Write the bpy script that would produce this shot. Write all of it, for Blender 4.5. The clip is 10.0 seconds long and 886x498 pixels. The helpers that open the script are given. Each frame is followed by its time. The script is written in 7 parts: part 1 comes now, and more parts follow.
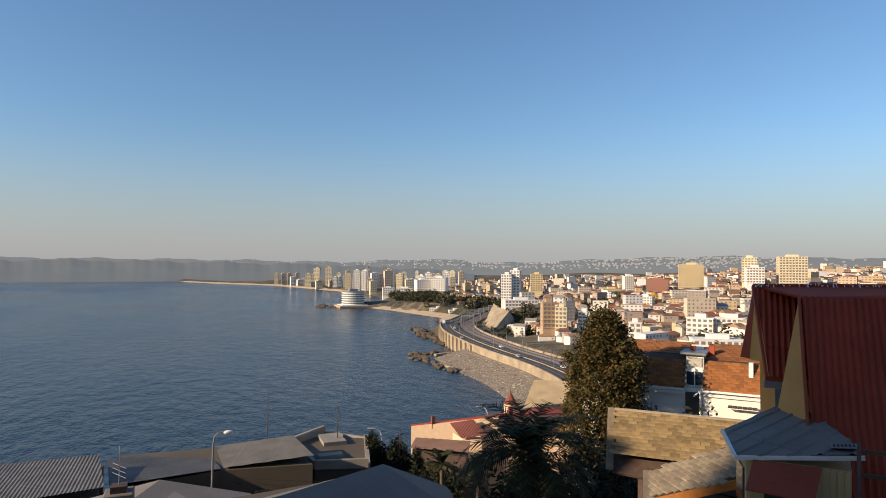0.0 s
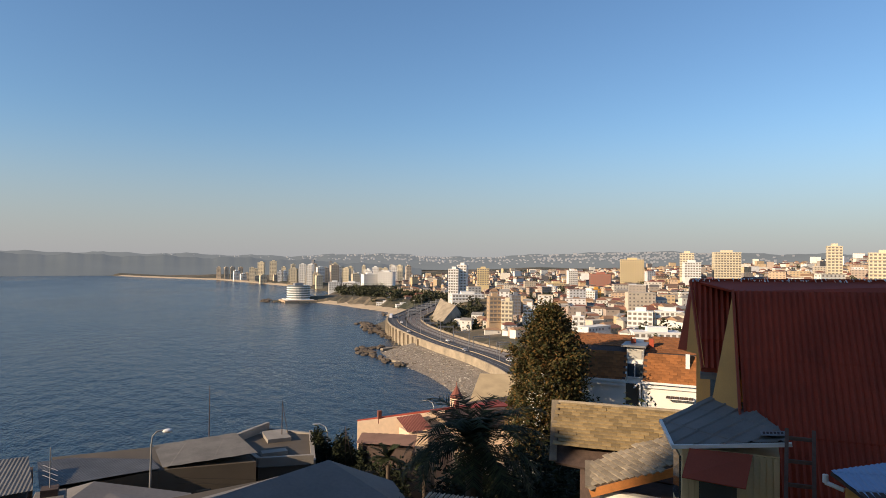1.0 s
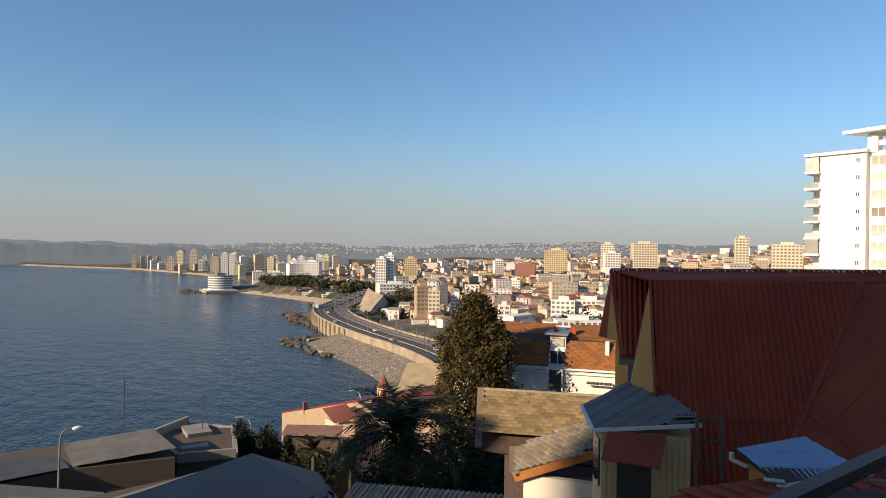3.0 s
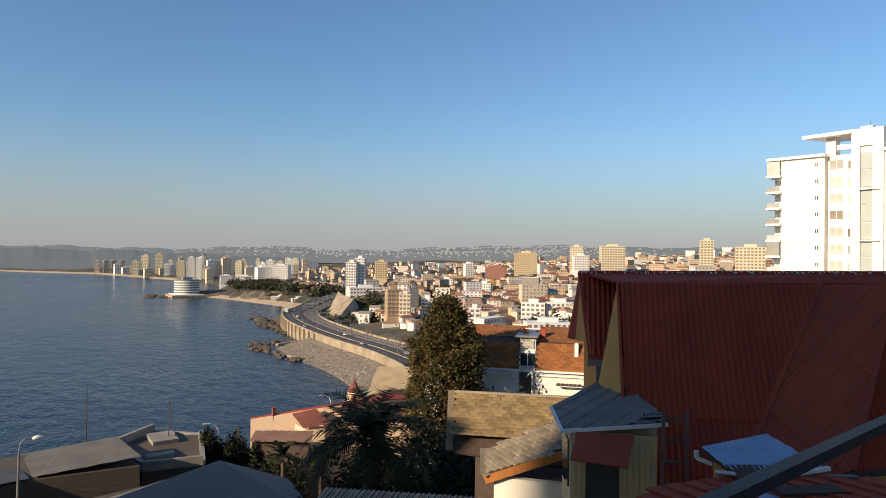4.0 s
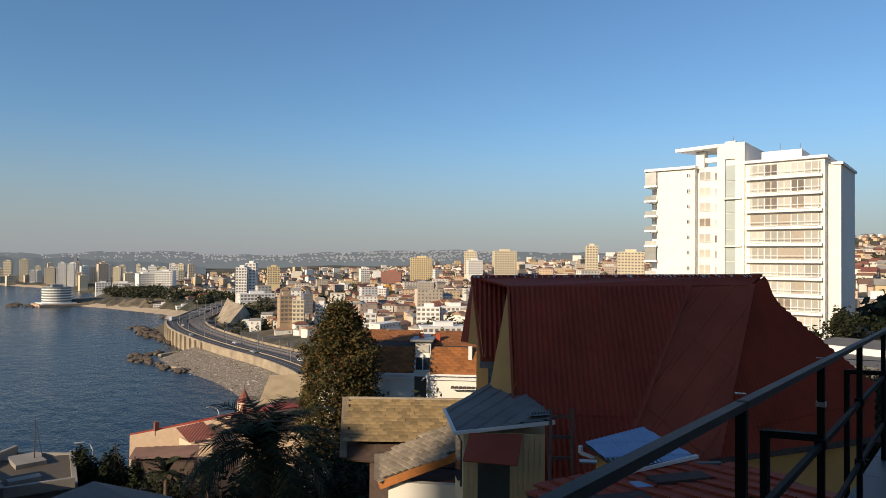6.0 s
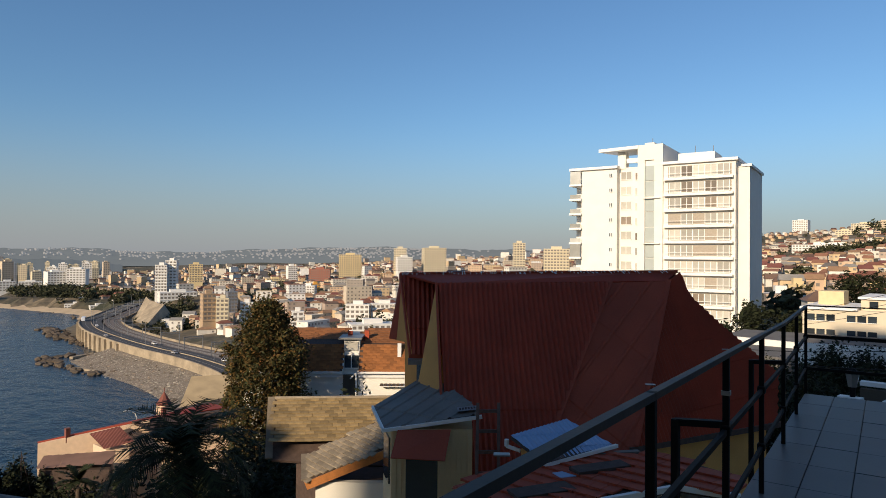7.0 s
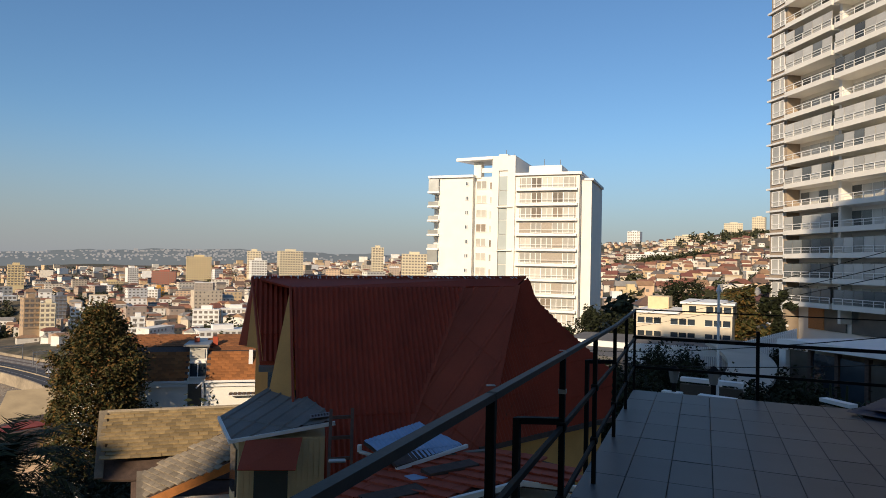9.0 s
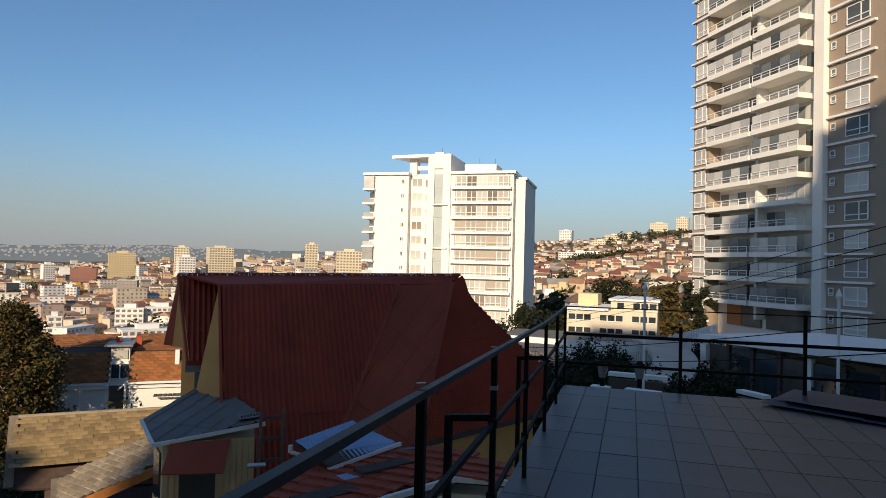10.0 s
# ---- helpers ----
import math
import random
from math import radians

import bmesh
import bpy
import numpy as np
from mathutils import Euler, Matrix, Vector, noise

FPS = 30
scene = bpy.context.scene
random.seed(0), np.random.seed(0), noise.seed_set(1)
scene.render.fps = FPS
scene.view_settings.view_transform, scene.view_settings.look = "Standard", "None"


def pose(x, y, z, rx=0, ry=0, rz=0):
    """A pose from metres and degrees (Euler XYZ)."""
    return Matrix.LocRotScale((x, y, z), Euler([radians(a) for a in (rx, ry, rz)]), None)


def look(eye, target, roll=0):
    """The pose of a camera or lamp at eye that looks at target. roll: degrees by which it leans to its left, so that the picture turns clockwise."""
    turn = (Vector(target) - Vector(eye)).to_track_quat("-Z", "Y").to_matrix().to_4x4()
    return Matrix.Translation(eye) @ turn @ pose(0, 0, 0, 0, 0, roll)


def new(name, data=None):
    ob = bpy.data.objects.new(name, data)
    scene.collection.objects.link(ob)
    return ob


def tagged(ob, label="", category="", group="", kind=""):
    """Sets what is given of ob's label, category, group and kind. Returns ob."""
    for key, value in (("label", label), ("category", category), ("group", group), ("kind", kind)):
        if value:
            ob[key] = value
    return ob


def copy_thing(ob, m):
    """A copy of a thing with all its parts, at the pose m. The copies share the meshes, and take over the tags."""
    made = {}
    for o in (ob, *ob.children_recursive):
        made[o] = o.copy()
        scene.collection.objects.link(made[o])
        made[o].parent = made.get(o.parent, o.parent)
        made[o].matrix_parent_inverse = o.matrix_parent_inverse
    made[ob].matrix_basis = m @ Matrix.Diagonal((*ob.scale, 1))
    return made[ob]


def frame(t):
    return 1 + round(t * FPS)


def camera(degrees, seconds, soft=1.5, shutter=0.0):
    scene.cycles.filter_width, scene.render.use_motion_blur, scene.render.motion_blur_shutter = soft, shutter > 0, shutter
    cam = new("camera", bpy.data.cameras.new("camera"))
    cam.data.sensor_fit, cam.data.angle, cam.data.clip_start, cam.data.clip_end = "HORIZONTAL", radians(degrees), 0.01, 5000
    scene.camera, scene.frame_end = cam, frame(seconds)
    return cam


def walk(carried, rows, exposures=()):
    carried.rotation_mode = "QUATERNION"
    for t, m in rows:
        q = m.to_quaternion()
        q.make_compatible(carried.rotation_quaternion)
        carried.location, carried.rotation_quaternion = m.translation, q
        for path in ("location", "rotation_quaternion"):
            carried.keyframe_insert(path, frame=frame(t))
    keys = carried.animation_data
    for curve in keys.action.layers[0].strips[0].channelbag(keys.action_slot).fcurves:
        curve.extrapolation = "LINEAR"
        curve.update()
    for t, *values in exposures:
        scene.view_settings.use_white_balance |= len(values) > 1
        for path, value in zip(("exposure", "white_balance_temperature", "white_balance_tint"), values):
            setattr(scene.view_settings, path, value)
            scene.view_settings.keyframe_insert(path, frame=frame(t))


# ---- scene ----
cam = camera(69.0, 10.0, 0.9)
PATH = [
    (0, (0.965, -1.206, 1.389), (-0.899, -0.483, 1.439), 0.42),
    (0.5, (0.988, -1.218, 1.394), (-0.845, -0.418, 1.440), 0.56),
    (1, (0.950, -1.195, 1.393), (-0.849, -0.322, 1.427), 0.59),
    (1.5, (0.938, -1.183, 1.393), (-0.829, -0.247, 1.415), 0.58),
    (2, (0.924, -1.181, 1.381), (-0.814, -0.190, 1.394), 0.55),
    (2.5, (0.920, -1.177, 1.383), (-0.792, -0.144, 1.388), 0.81),
    (4, (0.957, -1.190, 1.387), (-0.683, -0.045, 1.403), 0.65),
    (4.5, (0.957, -1.175, 1.386), (-0.648, 0.018, 1.406), 0.79),
    (5, (0.960, -1.173, 1.382), (-0.606, 0.071, 1.411), 0.59),
    (5.5, (0.980, -1.199, 1.388), (-0.528, 0.115, 1.422), 0.65),
    (7, (1.019, -1.182, 1.391), (-0.255, 0.359, 1.418), 0.50),
    (7.5, (1.020, -1.177, 1.389), (-0.177, 0.425, 1.414), 0.95),
    (8, (1.019, -1.162, 1.386), (-0.085, 0.506, 1.418), 1.14),
    (8.5, (1.028, -1.157, 1.387), (0.018, 0.570, 1.428), 1.24),
    (9, (1.041, -1.157, 1.389), (0.131, 0.624, 1.437), 1.26),
    (9.5, (1.048, -1.151, 1.391), (0.233, 0.675, 1.438), 1.35),
    (10, (1.042, -1.127, 1.386), (0.315, 0.735, 1.431), 1.45),
]
EXPOSURES = [(0.0, 0.05, 6700, 11), (2.5, 0.02, 6620, 10), (4.5, -0.05, 6540, 9), (5.5, -0.15, 6400, 8), (7.0, -0.27, 6320, 8), (8.0, -0.32, 6320, 8), (10.0, -0.22, 6400, 9)]
walk(cam, [(t, look(eye, target, roll)) for t, eye, target, roll in PATH], EXPOSURES)

# ---- light ----
SUN_EL = radians(21)
SUN_WAY = Vector((-0.03 * math.cos(SUN_EL), 1.0 * math.cos(SUN_EL), -math.sin(SUN_EL)))
world = bpy.data.worlds.new("sky")
scene.world = world
world.use_nodes = True
wn, wl = world.node_tree.nodes, world.node_tree.links
sky = wn.new("ShaderNodeTexSky")
sky.sky_type, sky.sun_disc = "NISHITA", False
sky.sun_elevation, sky.sun_rotation = SUN_EL, math.pi - 0.03
sky.air_density, sky.dust_density, sky.ozone_density, sky.altitude = 1.2, 0.6, 5.8, 60
wl.new(sky.outputs[0], wn["Background"].inputs[0])
wn["Background"].inputs[1].default_value = 0.145
sun = new("sun", bpy.data.lights.new("sun", "SUN"))
sun.data.energy, sun.data.angle, sun.data.color = 6.4, radians(0.6), (1.0, 0.78, 0.54)
sun.rotation_euler = SUN_WAY.to_track_quat("-Z", "Y").to_euler()
# glow colour and opacity of the painted horizon haze
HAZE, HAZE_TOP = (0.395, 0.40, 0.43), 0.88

# ---- materials ----
MATS = {}


def mat(name, color, rough=0.8, vary=0.18, scale=3.0, bump=0.15, fine=40.0, metal=0.0, spread=0.0, island=None, spec=0.5):
    """A painted or weathered surface: two scales of noise in colour, fine relief; spread varies it piece by piece."""
    if name in MATS:
        return MATS[name]
    m = bpy.data.materials.new(name)
    m.use_nodes = True
    n, k = m.node_tree.nodes, m.node_tree.links
    b = n["Principled BSDF"]
    b.inputs["Roughness"].default_value, b.inputs["Metallic"].default_value = rough, metal
    b.inputs["Specular IOR Level"].default_value = spec
    co = n.new("ShaderNodeTexCoord")
    big, small = n.new("ShaderNodeTexNoise"), n.new("ShaderNodeTexNoise")
    big.inputs["Scale"].default_value, small.inputs["Scale"].default_value = scale, fine
    big.inputs["Detail"].default_value, small.inputs["Detail"].default_value = 6, 4
    for t in (big, small):
        k.new(co.outputs["Object"], t.inputs["Vector"])
    add = n.new("ShaderNodeMath")
    add.operation = "MULTIPLY_ADD"
    k.new(small.outputs[0], add.inputs[0])
    add.inputs[1].default_value = 0.45
    k.new(big.outputs[0], add.inputs[2])
    rng = n.new("ShaderNodeMapRange")
    rng.inputs[1].default_value, rng.inputs[2].default_value = 0.4, 1.05
    rng.inputs[3].default_value, rng.inputs[4].default_value = 1 - vary, 1 + vary
    k.new(add.outputs[0], rng.inputs[0])
    mul = n.new("ShaderNodeVectorMath")
    mul.operation = "SCALE"
    k.new(rng.outputs[0], mul.inputs["Scale"])
    if island:
        ramp = n.new("ShaderNodeValToRGB")
        ramp.color_ramp.interpolation = "CONSTANT"
        els = ramp.color_ramp.elements
        els.remove(els[1])
        for i, c in enumerate(island):
            e = els[0] if i == 0 else els.new(i / len(island))
            e.color = (*c, 1)
        g = n.new("ShaderNodeNewGeometry")
        k.new(g.outputs["Random Per Island"], ramp.inputs[0])
        k.new(ramp.outputs[0], mul.inputs[0])
    else:
        mul.inputs[0].default_value = color
    out = mul
    if spread:
        oi, r2, m2 = n.new("ShaderNodeObjectInfo"), n.new("ShaderNodeMapRange"), n.new("ShaderNodeVectorMath")
        r2.inputs[3].default_value, r2.inputs[4].default_value = 1 - spread, 1 + spread
        k.new(oi.outputs["Random"], r2.inputs[0])
        m2.operation = "SCALE"
        k.new(mul.outputs[0], m2.inputs[0])
        k.new(r2.outputs[0], m2.inputs["Scale"])
        out = m2
    k.new(out.outputs[0], b.inputs["Base Color"])
    if bump:
        bp = n.new("ShaderNodeBump")
        bp.inputs["Strength"].default_value, bp.inputs["Distance"].default_value = bump, 0.02
        k.new(add.outputs[0], bp.inputs["Height"])
        k.new(bp.outputs[0], b.inputs["Normal"])
    MATS[name] = m
    return m


def glass(name, color=(0.03, 0.04, 0.05), rough=0.05):
    """Window glass seen from outside: dark and glossy."""
    if name in MATS:
        return MATS[name]
    m = mat(name, color, rough, vary=0.3, scale=0.6, bump=0, spread=0.5, spec=0.8)
    return m


RED = mat("oxide_red_corrugated", (0.32, 0.048, 0.020), 0.7, 0.30, 1.2, 0.1, spec=0.35)
RED2 = mat("oxide_red_sheet", (0.34, 0.062, 0.027), 0.7, 0.25, 0.9, 0.08, spec=0.35)
OCHRE = mat("ochre_boards", (0.60, 0.31, 0.085), 0.8, 0.15, 2)
CREAM = mat("cream_boards", (0.66, 0.52, 0.30), 0.75, 0.12, 2)
STEEL_BLACK = mat("black_painted_steel", (0.006, 0.006, 0.0065), 0.72, 0.3, 6, 0.05, spec=0.15)
HANDRAIL = mat("worn_black_handrail", (0.008, 0.0085, 0.0095), 0.62, 0.35, 5, 0.08, spec=0.5)
TILE = mat("grey_floor_tile", (0.070, 0.070, 0.074), 0.5, 0.18, 1.6, 0.06, spread=0.12, spec=0.35)
GROUT = mat("tile_grout", (0.042, 0.042, 0.045), 0.9)
ZINC_DARK = mat("dark_zinc_sheet", (0.17, 0.155, 0.135), 0.6, 0.3, 1.5, 0.06)
# render darkened so that its colour carries the shade on the walls
DIM_WALL = mat("shaded_brown_render", (0.09, 0.072, 0.052), 0.9, 0.2, 0.5)
GREY_ROOF = mat("weathered_grey_roof", (0.17, 0.155, 0.14), 0.9, 0.25, 0.4, 0.1, 6)
# weathered tin, darkened further for the shadow across part of the roofs
OLD_TIN = mat("weathered_tin_roof", (0.125, 0.12, 0.112), 0.75, 0.35, 0.7, 0.08, 9)
ZINC = mat("grey_zinc_sheet", (0.25, 0.25, 0.25), 0.45, 0.28, 1.3, 0.06, metal=0.3)
BLUE_TIN = mat("pale_blue_tin", (0.30, 0.42, 0.60), 0.4, 0.15, 2, 0.05, metal=0.2)
SHINGLE = mat("asphalt_shingle_beige", (0.27, 0.195, 0.095), 0.9, 0.3, 5, 0.4, spread=0.3)
SHINGLE_GREY = mat("asphalt_shingle_grey", (0.25, 0.205, 0.145), 0.9, 0.3, 5, 0.4, spread=0.28)
SHINGLE_BROWN = mat("shingle_orange_brown", (0.26, 0.10, 0.030), 0.9, 0.3, 3, 0.4, spread=0.22)
WHITE = mat("white_render", (0.80, 0.77, 0.70), 0.8, 0.06, 0.5)
WHITE_TRIM = mat("white_trim", (0.80, 0.79, 0.76), 0.6, 0.05, 1)
TAUPE = mat("taupe_render", (0.33, 0.26, 0.19), 0.85, 0.08, 0.4)
GLASS = glass("window_glass")
CURTAIN = mat("pale_blind_behind_glass", (0.44, 0.42, 0.37), 0.25, 0.2, 0.8, 0, spread=0.3)
WOOD = mat("orange_stained_wood", (0.42, 0.16, 0.04), 0.6, 0.3, 8)
OLDWOOD = mat("weathered_dark_wood", (0.07, 0.045, 0.035), 0.85, 0.4, 9)
CONCRETE = mat("pale_concrete", (0.45, 0.41, 0.34), 0.9, 0.2, 0.6)
ASPHALT = mat("asphalt", (0.055, 0.055, 0.058), 0.9, 0.2, 0.3)
EARTH = mat("dark_garden_soil", (0.04, 0.035, 0.025), 0.95, 0.5, 0.5)
ROCK = mat("wet_shore_rock", (0.10, 0.075, 0.05), 0.85, 0.5, 0.12, 0.6, 1.5)
SAND = mat("beach_sand", (0.50, 0.38, 0.24), 0.95, 0.2, 0.1, 0.2, 2)
STONES = mat("beach_cobbles", (0.3, 0.26, 0.2), 0.95, 0.3, 0.5, 0.3, 2, island=[(0.32, 0.28, 0.22), (0.20, 0.165, 0.13), (0.12, 0.095, 0.07), (0.40, 0.36, 0.29), (0.26, 0.20, 0.14)])
PEBBLE = mat("pebble_beach", (0.19, 0.16, 0.125), 0.95, 0.6, 0.35, 0.8, 1.6)


# ---- building tools ----
def empty(name, label, category, group="", m=None):
    ob = new(name)
    if m is not None:
        ob.matrix_world = m
    return tagged(ob, label, category, group)


def part(name, bm, material, parent=None, label="", m=None, smooth=False):
    """Links a bmesh as one mesh object under a thing or a part."""
    me = bpy.data.meshes.new(name)
    bm.normal_update()
    bm.to_mesh(me)
    bm.free()
    for x in material if isinstance(material, (list, tuple)) else [material]:
        me.materials.append(x)
    if smooth:
        me.polygons.foreach_set("use_smooth", [True] * len(me.polygons))
    return again(name, me, parent, label, m)


def again(name, me, parent=None, label="", m=None):
    ob = new(name, me)
    if parent is not None:
        ob.parent = parent
    if m is not None:
        ob.matrix_basis = m
    return tagged(ob, label)


def box(bm, lo, hi, m=None, bevel=0.0):
    c = [(lo[i] + hi[i]) / 2 for i in range(3)]
    s = [abs(hi[i] - lo[i]) for i in range(3)]
    t = Matrix.Translation(c) @ Matrix.Diagonal((*s, 1))
    r = bmesh.ops.create_cube(bm, size=1, matrix=(m @ t) if m is not None else t)
    if bevel:
        es = list({e for v in r["verts"] for e in v.link_edges})
        bmesh.ops.bevel(bm, geom=es, offset=bevel, segments=1, affect="EDGES")
    return bm


def bx(lo, hi, m=None, bevel=0.0):
    return box(bmesh.new(), lo, hi, m, bevel)


def slab(pts, thick, bm=None):
    """A flat polygon with thickness below it."""
    bm = bm or bmesh.new()
    p = [Vector(q) for q in pts]
    nrm = (p[1] - p[0]).cross(p[2] - p[0]).normalized()
    if nrm.z < 0:
        p.reverse()
        nrm = -nrm
    a = [bm.verts.new(q) for q in p]
    b = [bm.verts.new(q - nrm * thick) for q in p]
    bm.faces.new(a)
    bm.faces.new(list(reversed(b)))
    for i in range(len(p)):
        j = (i + 1) % len(p)
        bm.faces.new((a[j], a[i], b[i], b[j]))
    return bm


def prism(pts, z0, z1, bm=None):
    """An upright prism over a plan polygon."""
    bm = bm or bmesh.new()
    lo, hi = [bm.verts.new((x, y, z0)) for x, y in pts], [bm.verts.new((x, y, z1)) for x, y in pts]
    bm.faces.new(hi)
    bm.faces.new(list(reversed(lo)))
    for i in range(len(pts)):
        j = (i + 1) % len(pts)
        bm.faces.new((lo[i], lo[j], hi[j], hi[i]))
    bmesh.ops.recalc_face_normals(bm, faces=bm.faces[:])
    return bm


def rod(bm, a, b, r, n=8, r2=None):
    """A round bar from a to b."""
    a, b = Vector(a), Vector(b)
    d = b - a
    m = Matrix.Translation((a + b) / 2) @ d.to_track_quat("Z", "Y").to_matrix().to_4x4()
    bmesh.ops.create_cone(bm, cap_ends=True, segments=n, radius1=r, radius2=r if r2 is None else r2, depth=d.length, matrix=m)
    return bm


def tube(pts, r, n=6):
    """One continuous round tube through points."""
    bm = bmesh.new()
    p = [Vector(q) for q in pts]
    rings = []
    for i, q in enumerate(p):
        d = (p[min(i + 1, len(p) - 1)] - p[max(i - 1, 0)]).normalized()
        x = d.cross(Vector((0.3, 0.2, 0.93))).normalized()
        y = d.cross(x)
        rings.append([bm.verts.new(q + (x * math.cos(k * 2 * math.pi / n) + y * math.sin(k * 2 * math.pi / n)) * r) for k in range(n)])
    for a, b in zip(rings, rings[1:]):
        for k in range(n):
            bm.faces.new((a[k], a[(k + 1) % n], b[(k + 1) % n], b[k]))
    bm.faces.new(rings[0])
    bm.faces.new(list(reversed(rings[-1])))
    bmesh.ops.recalc_face_normals(bm, faces=bm.faces[:])
    return bm


def bar(bm, a, b, w, h):
    """A square bar from a to b, w wide and h high."""
    a, b = Vector(a), Vector(b)
    d = b - a
    up = Vector((0, 0, 1)) if abs(d.normalized().z) < 0.95 else Vector((0, 1, 0))
    x = d.cross(up).normalized()
    z = x.cross(d).normalized()
    m = Matrix((x, d.normalized(), z)).transposed().to_4x4()
    m.translation = (a + b) / 2
    return box(bm, (-w / 2, -d.length / 2, -h / 2), (w / 2, d.length / 2, h / 2), m)


def axes(pts, down=None):
    """Origin, across, down and normal of a roof plane given by its corners."""
    p = [Vector(q) for q in pts]
    nrm = (p[1] - p[0]).cross(p[2] - p[0]).normalized()
    if nrm.z < 0:
        nrm = -nrm
    dn = Vector(down) if down else Vector((0, 0, -1))
    dn = (dn - nrm * dn.dot(nrm)).normalized()
    return p, nrm.cross(dn).normalized(), dn, nrm


def corrugated(pts, pitch=0.076, high=0.014, square=False, down=None):
    """Corrugated sheet over a convex roof polygon, waves running down the slope."""
    p, ac, dn, nrm = axes(pts, down)
    o = p[0]
    us, vs = [(q - o).dot(ac) for q in p], [(q - o).dot(dn) for q in p]
    u0, u1, v0, v1 = min(us), max(us), min(vs), max(vs)
    bm = bmesh.new()
    prof = ((0, 0), (0.4, 0), (0.46, 1), (0.54, 1), (0.6, 0)) if square else ((0, 0), (0.25, 0.5), (0.5, 1), (0.75, 0.5))
    rows = []
    u = u0
    cut = [v0, v0 + (v1 - v0) * 0.36, v0 + (v1 - v0) * 0.365, v0 + (v1 - v0) * 0.7, v0 + (v1 - v0) * 0.705, v1]
    while u < u1 + pitch:
        for f, h in prof:
            rows.append([bm.verts.new(o + ac * (u + f * pitch) + dn * v + nrm * (h * high + (0.012 if i in (0, 1, 3) else 0.004) - 0.006 * (i > 3))) for i, v in enumerate(cut)])
        u += pitch
    for a, b in zip(rows, rows[1:]):
        for i in range(len(cut) - 1):
            bm.faces.new((a[i], b[i], b[i + 1], a[i + 1]))
    c = sum(p, Vector()) / len(p)
    for i in range(len(p)):
        a, b = p[i], p[(i + 1) % len(p)]
        side = (b - a).cross(nrm)
        if side.dot(c - a) > 0:
            side = -side
        bmesh.ops.bisect_plane(bm, geom=bm.verts[:] + bm.edges[:] + bm.faces[:], plane_co=a, plane_no=side, clear_outer=True)
    bmesh.ops.recalc_face_normals(bm, faces=bm.faces[:])
    if bm.faces and sum((f.normal for f in bm.faces), Vector()).dot(nrm) < 0:
        bmesh.ops.reverse_faces(bm, faces=bm.faces[:])
    return bm


def inside(q, p, nrm):
    c = sum(p, Vector()) / len(p)
    for i in range(len(p)):
        a, b = p[i], p[(i + 1) % len(p)]
        s = (b - a).cross(nrm)
        if s.dot(q - a) * s.dot(c - a) < 0:
            return False
    return True


def shingled(parent, pts, w, h, material, name="shingle", thick=0.02, down=None, seed=1, most=300):
    """Overlapping shingles, each an object, laid in rows over a convex roof polygon."""
    rnd = random.Random(seed)
    p, ac, dn, nrm = axes(pts, down)
    part("roof_deck", slab(pts, 0.06), OLDWOOD, parent)
    meshes = []
    for i in range(4):
        bm = bx((-w * 0.485, -h * 0.62, 0.0), (w * 0.485, h * 0.55, thick))
        for v in bm.verts:
            v.co.x += rnd.uniform(-0.03, 0.03) * w
            v.co.y += rnd.uniform(-0.05, 0.05) * h
        me = bpy.data.meshes.new(name)
        bm.to_mesh(me)
        bm.free()
        me.materials.append(material)
        meshes.append(me)
    o = p[0]
    us, vs = [(q - o).dot(ac) for q in p], [(q - o).dot(dn) for q in p]
    row, v, n = 0, min(vs) + h / 2, 0
    tilt = Matrix.Rotation(-math.atan2(thick, h), 4, "X")
    while v < max(vs):
        u = min(us) + (w / 2 if row % 2 else 0.0)
        while u < max(us) + w / 2 and n < most:
            q = o + ac * u + dn * v
            if inside(q, p, nrm):
                m = Matrix((ac, -dn, nrm)).transposed().to_4x4()
                m.translation = q + nrm * (0.008 + rnd.uniform(0, 0.006))
                again(name, rnd.choice(meshes), parent, "", m @ tilt @ Matrix.Rotation(rnd.uniform(-0.02, 0.02), 4, "Z"))
                n += 1
            u += w
        v += h
        row += 1


# ---- ground and sea ----
EYE = Vector((1.0, -1.15, 1.4))
SEA = -60.0
COAST = [(-4700, -1700), (-3300, -700), (-2470, -148), (-2082, 73), (-1862, 222), (-1645, 272), (-1433, 317), (-1180, 330), (-985, 262),
         (-960, 190), (-915, 172), (-884, 238), (-784, 263), (-718, 282), (-640, 250), (-584, 212), (-520, 190), (-470, 192), (-420, 178),
         (-372, 166), (-330, 158), (-288, 156), (-268, 148), (-232, 119), (-170, 60), (-150, -20), (-160, -150), (-260, -500), (-400, -4700),
         (4700, -4700), (4700, 4700), (-4700, 4700)]
ROAD = [(-690, 330), (-633, 288), (-560, 240), (-528, 218), (-470, 198), (-405, 186), (-352, 180), (-300, 177), (-250, 168), (-205, 150), (-165, 115), (-140, 60), (-130, -30)]
DIST = [0, 15, 45, 110, 200, 330, 500, 900, 1600, 3000, 4900]
